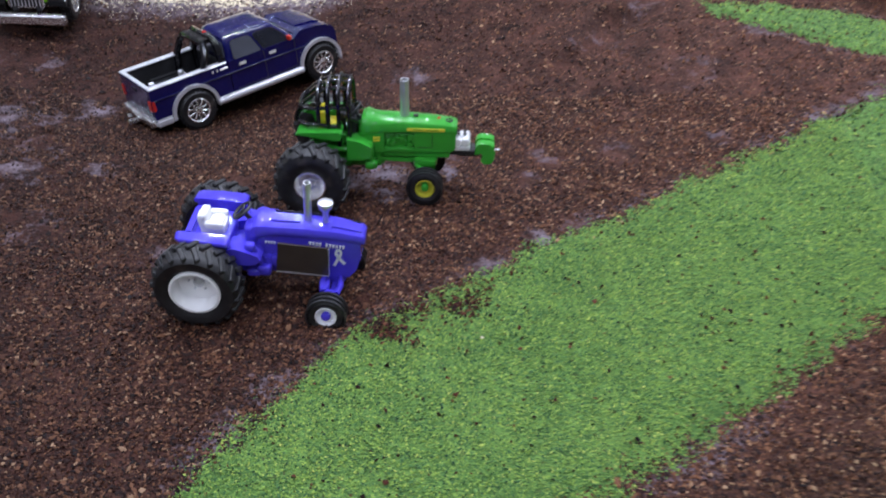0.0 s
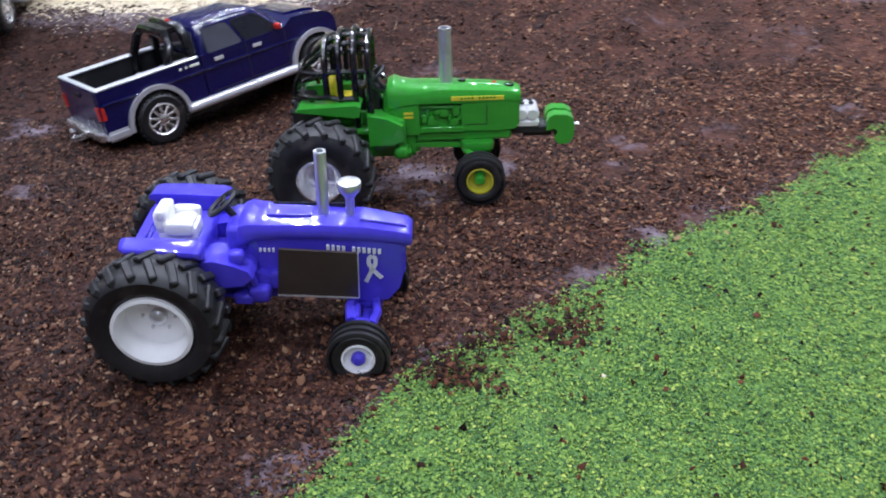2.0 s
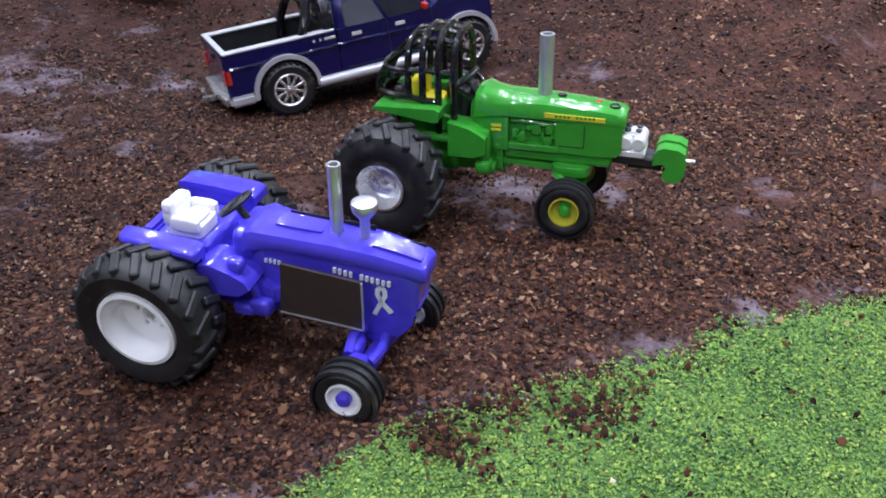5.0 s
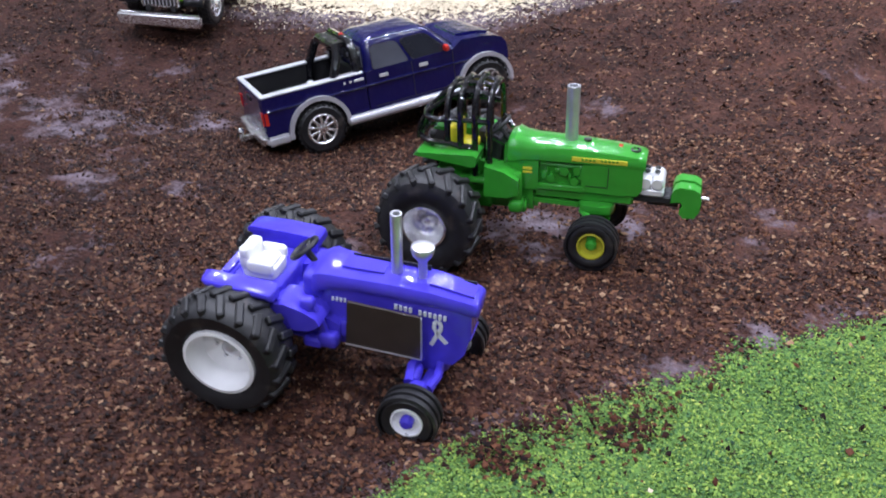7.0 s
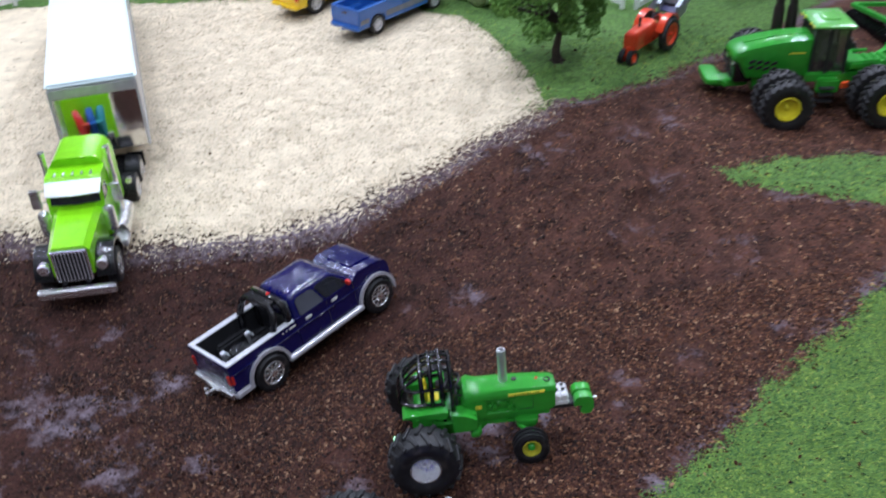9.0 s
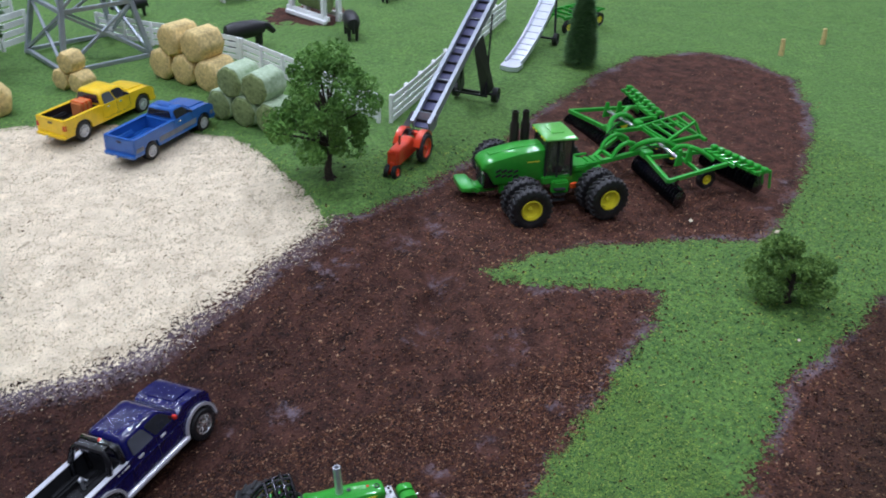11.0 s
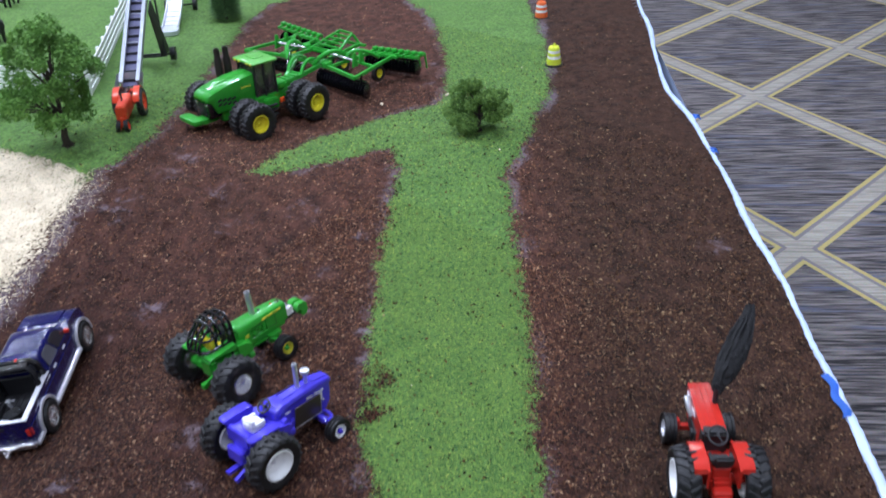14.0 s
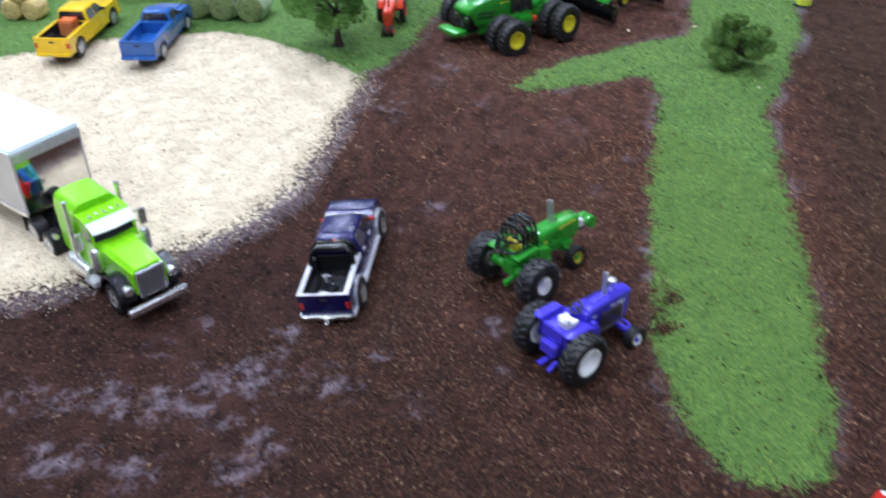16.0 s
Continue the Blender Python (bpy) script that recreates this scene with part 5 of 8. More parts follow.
    if smoke:
        smoke_stack(t, 3.1, -0.40, 2.5, 3.4, 0.12, DARK)
        # a teased black fibre plume on the stack
        rng = random.Random(8)
        bms = []
        n = 11
        core = [(3.1 + 1.0 * f * f + 1.2 * f, -0.4 - 1.6 * f, 3.2 + 2.8 * f) for f in (0.0, 0.12, 0.25, 0.4, 0.55, 0.7, 0.83)]
        rings = []
        for k, (px, py, pz) in enumerate(core):
            rr = (0.1, 0.22, 0.34, 0.40, 0.39, 0.30, 0.10)[k]
            rings.append([(px + rr * rng.uniform(0.8, 1.2) * math.cos(a) * 0.85, py + rr * rng.uniform(0.8, 1.2) * math.sin(a), pz + 0.3 * rr * math.sin(a)) for a in [j * math.pi / 5 for j in range(10)]])
        bms.append(loft(rings))
        for strand in range(110):
            pts = []
            a0, off, slip = rng.uniform(0, 2 * math.pi), math.sqrt(rng.uniform(0.02, 1.0)), rng.uniform(0.0, 0.25)
            for k in range(n):
                f = slip + (1 - slip) * k / (n - 1)
                rad = (0.08 + 0.42 * math.sin(math.pi * min(1, f * 0.95)) ** 0.8) * off
                a = a0 + 0.5 * f + rng.uniform(-0.12, 0.12)
                pts.append((3.1 + 1.0 * f * f + 1.2 * f + rad * math.cos(a) * 0.8, -0.4 - 1.6 * f + rad * math.sin(a), 3.2 + 2.8 * f + 0.12 * rng.uniform(-1, 1)))
            bms.append(tube(pts, rng.uniform(0.09, 0.16), 4, r_end=0.02))
        part("smoke_plume", join(*bms), SMOKE, t, "black felted fibre smoke plume", smooth=True)
    return t


violet_tractor()
pulling_tractor()
red_tractor(4.56, 4.56, 36, "orange-red toy tractor with a black smoke plume", True, False)
red_tractor(-8.3, 5.75, 7, "red toy tractor with a white nose and seat", False, True)


# ---- pickups ----
def road_wheel(parent, x, y, z, r, w, side, rim_mat, spokes=10):
    """A road tyre with a spoked rim."""
    h = w / 2
    prof = [(r * 0.62, -h), (r * 0.9, -h), (r, -h * 0.7), (r, h * 0.7), (r * 0.9, h), (r * 0.62, h)]
    tyre = part("wheel", lathe(prof, 28), RUBBER, parent, smooth=True)
    for half in (-1, 1):
        key = (round(r, 3), round(w, 3), "road", half)
        for k in range(26):
            if key not in LUG_SHAPES:
                a, c = (0.03, h * 0.9) if half > 0 else (-h * 0.9, -0.03)
                block_ob = part("tread_block", moved(box(-0.05, 0.05, a, c, -0.02, 0.03), z=r), RUBBER, tyre)
                LUG_SHAPES[key] = block_ob.data
            else:
                block_ob = new("tread_block", LUG_SHAPES[key])
                block_ob.parent = tyre
            block_ob.matrix_basis = pose(0, 0, 0, 0, 360.0 * (k + (0.5 if half > 0 else 0)) / 26, 0)
    tyre.matrix_basis = pose(x * CM, y * CM, z * CM)
    o = side * h
    rr = r * 0.64
    rim = [lathe([(rr * 1.02, o * 0.7), (rr * 1.02, o * 1.0), (rr * 0.95, o * 1.06), (rr * 0.86, o * 0.92), (rr * 0.84, o * 0.45)], 28)]
    for k in range(spokes):
        rim.append(moved(box(-0.042, 0.042, min(o * 0.6, o * 0.98), max(o * 0.6, o * 0.98), rr * 0.2, rr * 0.90, 0.015), ry=360.0 * k / spokes))
    rim.append(lathe([(rr * 0.30, o * 0.5), (rr * 0.28, o * 1.02), (rr * 0.14, o * 1.10), (0, o * 1.10)], 14))
    part("rim", join(*rim), rim_mat, tyre, smooth=True)
    # A dark plate added behind the spokes stands in for shade between them.
    part("spoke_gap_shade", lathe([(rr * 0.9, o * 0.40), (rr * 0.9, o * 0.5), (0, o * 0.52)], 20), STACK, tyre, "dark plate for the shade between the spokes", smooth=True)
    return tyre


def quad_panel(name, pts, mat, parent, thick=0.03, label=""):
    """A flat four-cornered pane of some thickness."""
    pts = [Vector(p) for p in pts]
    n = (pts[1] - pts[0]).cross(pts[2] - pts[0]).normalized() * thick
    return part(name, loft([[p - n * 0.5 for p in pts], [p + n * 0.5 for p in pts]]), mat, parent, label)


def soften(bm, amount, seg, test):
    """Round only the edges whose two ends both pass the test."""
    edges = [e for e in bm.edges if len(e.link_faces) == 2 and e.calc_face_angle(0) > radians(30) and all(test(v.co) for v in e.verts)]
    bmesh.ops.bevel(bm, geom=edges, offset=amount, segments=seg, affect="EDGES", clamp_overlap=True)
    return bm


def pickup(name, label, x, y, yaw, z, paint_mat, cab_rear, cab_front, wb=6.5, front=1.45, rear=1.85, half=1.45, belt=2.0, roof=3.05, wheel=0.78, trim=None, chrome=CHROME, split=True, rollbar=False, stripe=None, pitch=0.0, bumper=None, rim=None, dark_bed=False, roll=0.0, flare=0.25, hood_up=0.0):
    t = thing(name, label, "toy pickup", x, y, z, yaw, pitch, roll, group="toy pickups")
    xr, xf = -wb / 2, wb / 2
    x0, x1 = xr - rear, xf + front
    ar = wheel + 0.16
    for sx in (xr, xf):
        for s in (-1, 1):
            road_wheel(t, sx, s * (half - flare), wheel, wheel, 0.52, s, rim or RIM)
    part("chassis", join(box(x0 + 0.2, x1 - 0.3, -half * 0.62, half * 0.62, 0.5, 0.95, 0.05), tube([(xr, -half + 0.3, wheel), (xr, half - 0.3, wheel)], 0.12, 8), tube([(xf, -half + 0.3, wheel), (xf, half - 0.3, wheel)], 0.12, 8)), DARK, t)
    low = 0.72
    # front clip and cab base
    out = [(cab_rear, low), (xf - ar, low)] + arc(xf, wheel, ar, 180, 0, 10)[1:-1] + [(xf + ar, low), (x1 - 0.1, low), (x1, low + 0.25), (x1, belt - 0.52 + hood_up), (x1 - 0.05, belt - 0.34 + hood_up), (x1 - 0.18, belt - 0.18 + hood_up), (x1 - 0.45, belt - 0.06 + hood_up), (x1 - 0.9, belt + 0.02 + hood_up), (cab_front + 0.1, belt + 0.07 + hood_up), (cab_front - 0.25, belt + 0.04), (cab_rear, belt + 0.02)]
    out = [(a, max(b, 0.5)) for a, b in out]
    part("body", soften(prism(out, -half, half), 0.24, 4, lambda c: abs(c.y) > half - 0.01 and c.z > belt - 0.6 and c.x > cab_rear + 0.01 or c.x > x1 - 0.06 and c.z > low + 0.1), paint_mat, t, smooth=True)
    # load bed
    side_out = [(x0, low), (xr - ar, low)] + arc(xr, wheel, ar, 180, 0, 10)[1:-1] + [(xr + ar, low), (cab_rear - 0.04, low), (cab_rear - 0.04, belt + 0.02), (x0, belt)]
    for s in (-1, 1):
        a, b = sorted((s * half, s * (half - 0.2)))
        bed = part("bed_side", prism(side_out, a, b, 0.05, 2), paint_mat, t, smooth=True)
        a, b = sorted((s * (half + 0.02), s * (half - 0.27)))
        part("bed_rail", box(x0 + 0.02, cab_rear - 0.08, a, b, belt + 0.005, belt + 0.075, 0.02), trim or paint_mat, bed)
    bed_mat = DARK if trim or dark_bed else paint_mat
    if trim or dark_bed:
        for s in (-1, 1):
            part("bed_liner", box(x0 + 0.12, cab_rear - 0.06, min(s * (half - 0.215), s * (half - 0.195)), max(s * (half - 0.215), s * (half - 0.195)), 1.1, belt - 0.01), DARK, t, "black bed liner")
        part("gate_liner", box(x0 + 0.17, x0 + 0.19, -half + 0.2, half - 0.2, 1.1, belt - 0.01), DARK, t)
    floor_ = part("bed_floor", box(x0 + 0.1, cab_rear - 0.05, -half + 0.15, half - 0.15, 1.0, 1.12), bed_mat, t)
    for k in range(int((2 * half - 0.6) / 0.3)):
        part("floor_rib", box(x0 + 0.2, cab_rear - 0.15, -half + 0.32 + 0.3 * k, -half + 0.42 + 0.3 * k, 1.12, 1.16), bed_mat, floor_)
    for s in (-1, 1):
        part("wheel_well", box(xr - 0.8, xr + 0.8, min(s * (half - 0.15), s * (half - 0.55)), max(s * (half - 0.15), s * (half - 0.55)), 1.1, 1.55, 0.1, 2), bed_mat, floor_)
    part("bulkhead", box(cab_rear - 0.2, cab_rear - 0.05, -half + 0.15, half - 0.15, 1.0, belt, 0.02), bed_mat, floor_)
    tg = part("tailgate", box(x0 - 0.02, x0 + 0.17, -half + 0.12, half - 0.12, 0.85, belt + 0.02, 0.04, 2), paint_mat, t, smooth=True)
    part("tailgate_rail", box(x0 - 0.01, x0 + 0.17, -half + 0.02, half - 0.02, belt + 0.025, belt + 0.085, 0.02), trim or paint_mat, tg)
    part("tailgate_handle", box(x0 - 0.05, x0 - 0.015, -0.2, 0.2, belt - 0.32, belt - 0.18, 0.01), DARK, tg)
    # cab
    rx0, rx1, hw = cab_rear + 0.15, cab_front - 0.85, half * 0.80
    zb = belt + 0.0
    shell = []
    for f, inset, zz in ((0, 0, zb - 0.05), (0.4, 0, zb + 0.4 * (roof - 0.2 - zb)), (1.0, 0, roof - 0.2), (1.0, 0.07, roof - 0.10), (1.0, 0.2, roof - 0.035), (1.0, 0.5, roof + 0.0), (1.0, 0.9, roof + 0.02)):
        a0, a1 = cab_rear + (rx0 - cab_rear) * f + inset, cab_front + (rx1 - cab_front) * f - inset * 1.3
        shell.append(oval((a0 + a1) / 2, 0, (a1 - a0) / 2, half * 0.965 + (hw - half * 0.965) * f - inset, zz, 0.22))
    part("cab", loft(shell), paint_mat, t, smooth=True)

    def on_side(px, f, s):
        """A point on the cab's side at the sill position px, f of the way up."""
        u = (px - cab_rear) / (cab_front - cab_rear)
        return Vector((px + (rx0 - cab_rear) * (1 - u) * f + (rx1 - cab_front) * u * f, s * (half * 0.965 + (hw - half * 0.965) * f + 0.008), zb + (roof - 0.2 - zb) * f))

    span = cab_front - cab_rear
    cuts = [(0.09, 0.46), (0.51, 0.90)] if split else [(0.12, 0.86)]
    for s in (-1, 1):
        for a, b in cuts:
            pa, pb = cab_rear + span * a, cab_rear + span * b
            # a pane with cut corners, set in a dark seal and a bright sill strip
            ring = [on_side(pa + (pb - pa) * u, v, s) for u, v in ((0.06, 0.04), (0.94, 0.04), (1.0, 0.12), (0.99, 0.80), (0.93, 0.92), (0.80, 0.965), (0.20, 0.965), (0.06, 0.92), (0.0, 0.82), (0.0, 0.12))]
            centre = sum(ring, Vector()) / len(ring)
            out_ = Vector((0, s * 0.014, 0))
            seal = part("window_seal", loft([[centre + (q - centre) * 1.05 - out_ for q in ring], [centre + (q - centre) * 1.05 + out_ * 0.4 for q in ring]]), DARK, t)
            pane_mat = TINT if b > 0.8 else CLEARISH
            part("side_window", loft([[q - out_ for q in ring], [q + out_ for q in ring]]), pane_mat, t)
            part("sill_strip", tube([on_side(pa + 0.05, 0.0, s) + out_, on_side(pb - 0.05, 0.0, s) + out_], 0.022, 5), chrome if trim else DARK, seal)
            quad_panel("door_handle", [(pa + 0.15, s * (half + 0.02), belt - 0.25), (pa + 0.45, s * (half + 0.02), belt - 0.25), (pa + 0.45, s * (half + 0.02), belt - 0.15), (pa + 0.15, s * (half + 0.02), belt - 0.15)], RIM if trim else chrome, t, 0.05)
            part("door_seam", join(box(pb + 0.06, pb + 0.085, s * half - 0.006, s * half + 0.006, low + 0.25, belt - 0.02), box(pa - 0.1, pb + 0.08, s * half - 0.006, s * half + 0.006, low + 0.24, low + 0.265)), DARK, t)
        part("mirror", blob(cab_front - 0.58, cab_front - 0.42, min(s * (half - 0.08), s * (half + 0.2)), max(s * (half - 0.08), s * (half + 0.2)), belt + 0.06, belt + 0.26, 0.5), LAMP_RED if rollbar else DARK, t)
        part("headlight", box(x1 - 0.22, x1 + 0.03, min(s * 0.85, s * (half - 0.05)), max(s * 0.85, s * (half - 0.05)), 1.25, 1.58, 0.04), CHROME, t)
        part("tail_light", box(x0 - 0.05, x0 + 0.2, min(s * (half - 0.30), s * (half + 0.02)), max(s * (half - 0.30), s * (half + 0.02)), 1.22, 1.76, 0.07, 2), LAMP_RED if split else paint_mat, t, "red tail light" if split else "")
        if trim:
            part("bed_badge", join(*[box(cab_rear - 0.78 + dx, cab_rear - 0.78 + dx + w, s * (half + 0.004) - 0.012, s * (half + 0.004) + 0.012, belt - 0.2, belt - 0.12, 0.01) for dx, w in ((0, 0.07), (0.2, 0.07), (0.36, 0.34))]), RIM, t, "small bright badge")
            part("side_moulding", tube([(x0 + 0.1, s * (half + 0.0), belt - 0.42), (0, s * (half + 0.01), belt - 0.40), (x1 - 0.35, s * (half - 0.03), belt - 0.46)], 0.05, 6), paint_mat, t, smooth=True)
            arch = []
            for cx in (xr, xf):
                outer, inner = arc(cx, wheel, ar + 0.105, 186, -6, 14), arc(cx, wheel, ar - 0.03, -6, 186, 14)
                a, b = sorted((s * (half - 0.02), s * (half + 0.12)))
                arch.append(prism(outer + inner, a, b, 0.045, 2))
            a, b = sorted((s * (half - 0.05), s * (half + 0.13)))
            arch += [tube([(xr + ar + 0.02, s * (half + 0.04), 0.74), (xf - ar - 0.02, s * (half + 0.04), 0.74)], 0.155, 10), box(x0 - 0.05, xr - ar - 0.04, a, b, 0.60, 0.92, 0.08, 2), box(xf + ar + 0.04, x1 + 0.02, a, b, 0.60, 0.95, 0.08, 2),
                     bar((0.4, s * (half + 0.15), 0.74), (0.46, s * (half + 0.15), 0.74), 0.04, 0.26)]
            part("side_cladding", join(*arch), trim, t, "silver-grey lower body cladding", smooth=True)
        if stripe:
            a, b = sorted((s * (half - 0.01), s * (half + 0.012)))
            part("side_stripe", join(box(xr + ar + 0.05, xf - ar - 0.05, a, b, 1.0, 1.38), box(x0 + 0.1, xr - ar - 0.02, a, b, 1.05, 1.35), box(xf + ar + 0.02, x1 - 0.15, a, b, 1.05, 1.35)), stripe, t, "faded grey side stripe")
    quad_panel("windscreen", [(cab_front - 0.07, -half * 0.76, zb + 0.1), (cab_front - 0.07, half * 0.76, zb + 0.1), (rx1 + 0.05, hw * 0.80, roof - 0.22), (rx1 + 0.05, -hw * 0.80, roof - 0.22)], CLEARISH if rollbar else TINT, t)
    quad_panel("rear_window", [(cab_rear + 0.01, -half * 0.80, zb + 0.12), (cab_rear + 0.01, half * 0.80, zb + 0.12), (rx0 - 0.07, hw * 0.84, roof - 0.24), (rx0 - 0.07, -hw * 0.84, roof - 0.24)], CLEARISH if rollbar else TINT, t)
    part("front_bumper", blob(x1 - 0.35, x1 + 0.2, -half - 0.05, half + 0.05, 0.64, 1.06, 0.3, 28), trim or bumper or chrome, t, smooth=True)
    part("rear_bumper", join(blob(x0 - 0.22, x0 + 0.1, -half - 0.02, half + 0.02, 0.64, 0.92, 0.3, 28), box(x0 - 0.28, x0 - 0.15, -0.45, 0.45, 0.70, 0.88, 0.03)), bumper or chrome, t, smooth=True)
    part("grille", join(box(x1 - 0.04, x1 + 0.05, -0.82, 0.82, 1.1, 1.62 + hood_up, 0.03), *[box(x1 + 0.045, x1 + 0.07, -0.78, 0.78, 1.16 + 0.14 * k, 1.22 + 0.14 * k) for k in range(4)]), chrome, t)
    part("hood_bulge", soften(prism([(cab_front + 0.1, belt + hood_up), (cab_front + 0.2, belt + 0.13 + hood_up), (x1 - 0.8, belt + 0.08 + hood_up), (x1 - 0.45, belt - 0.01 + hood_up), (x1 - 0.4, belt - 0.12 + hood_up)], -0.8, 0.8), 0.1, 3, lambda c: True), paint_mat, t, smooth=True)
    part("tow_hitch", join(bar((x0 - 0.62, 0, 0.62), (x0 + 0.2, 0, 0.62), 0.16, 0.14, 0.02), moved(lathe([(0.06, 0), (0.06, 0.14), (0.1, 0.2), (0.07, 0.28), (0, 0.3)], 10, "z"), x=x0 - 0.52, z=0.68)), CHROME, t, "metal tow hitch", smooth=True)
    if rollbar:
        bms = []
        for px, lean, hh in ((cab_rear - 0.22, 0.0, roof - 0.02), (cab_rear - 1.15, 0.5, roof - 0.10)):
            bms.append(tube([(px, -half * 0.86, 1.2), (px + lean * 0.3, -half * 0.86, 2.2), (px + lean * 0.8, -half * 0.78, hh - 0.22), (px + lean, -half * 0.6, hh), (px + lean, half * 0.6, hh), (px + lean * 0.8, half * 0.78, hh - 0.22), (px + lean * 0.3, half * 0.86, 2.2), (px, half * 0.86, 1.2)], 0.15, 8))
        bms.append(box(cab_rear - 0.7, cab_rear - 0.15, -half * 0.62, half * 0.62, roof - 0.14, roof + 0.03, 0.05, 2))
        part("roll_bar", join(*bms), BLACK, t, "black double roll bar", smooth=True)
        part("roof_beacon", moved(lathe([(0.09, 0), (0.09, 0.1), (0.06, 0.15), (0, 0.16)], 12, "z"), x=cab_rear - 0.2, y=-0.2, z=roof + 0.0), LAMP_RED, t, "red beacon", smooth=True)
        part("fifth_wheel_plate", join(moved(lathe([(0.42, 0), (0.42, 0.1), (0, 0.12)], 16, "z"), x=-3.3, z=1.5), box(-3.6, -3.0, -0.35, 0.35, 1.14, 1.5, 0.06), tube([(-4.2, -0.5, 1.2), (-4.2, -0.5, 1.45), (-4.2, 0.5, 1.45), (-4.2, 0.5, 1.2)], 0.07, 6)), BLACK, t, "dark hitch plate in the bed", smooth=True)
        for px, py in ((-3.95, 0.25), (-2.55, 0.45)):
            part("bed_fitting", join(moved(lathe([(0.10, -0.10), (0.13, 0.0), (0.10, 0.10), (0.05, 0.12), (0, 0.12)], 12, "x"), x=px, y=py, z=1.66), box(px - 0.06, px + 0.06, py - 0.06, py + 0.06, 1.12, 1.6, 0.02), moved(lathe([(0.04, -0.24), (0.05, 0.24), (0, 0.25)], 8, "y"), x=px + 0.14, y=py, z=1.60)), STEEL, t, "bright metal fitting in the bed", smooth=True)
    return t


STRIPE = material("faded_grey_stripe", (0.16, 0.18, 0.22), 0.5, vary=0.2, grain=200)

pickup("pickup_truck", "navy crew-cab toy pickup with silver trim and roll bar", -6.88, 35.43, 40.7, -1.23, NAVY, -1.22, 2.15, wb=5.97, front=0.95, rear=1.73, half=1.38, belt=2.14, roof=3.1, trim=SILVER, rim=CHROME, rollbar=True, pitch=-4.3, roll=-7.7, flare=0.05, hood_up=0.2)
pickup("pickup_truck", "mid-blue single-cab toy pickup on the sawdust lot", -0.85, 68.2, 43.5, height(-0.7, 67.6) + 0.12, SKYBLUE, -0.35, 2.0, wb=6.0, front=1.3, rear=1.75, half=1.35, roof=2.85, wheel=0.66, split=False, stripe=STRIPE, bumper=SKYBLUE, rim=SILVER)
pickup("pickup_truck", "amber-yellow crew-cab toy pickup on the sawdust lot", -4.9, 73.9, 42, height(-4.2, 73.2) + 0.1, CABYELLOW, -1.1, 2.1, wb=6.4, front=1.4, rear=1.75, half=1.4, roof=3.0, wheel=0.74, bumper=CABYELLOW, rim=STEEL, dark_bed=True)


def orange_load():
    t = thing("load_crate", "pale orange banded load in the yellow pickup bed", "crate", -6.2, 72.75, height(-4.2, 73.2) + 1.28, 42)
    part("block", box(-0.6, 0.6, -0.6, 0.6, 0.0, 1.25, 0.12, 2), CRATE, t, smooth=True)
    for k in (-0.4, 0.0, 0.4):
        part("band", box(k - 0.05, k + 0.05, -0.62, 0.62, 0.02, 1.27, 0.02), ORANGE, t)


orange_load()


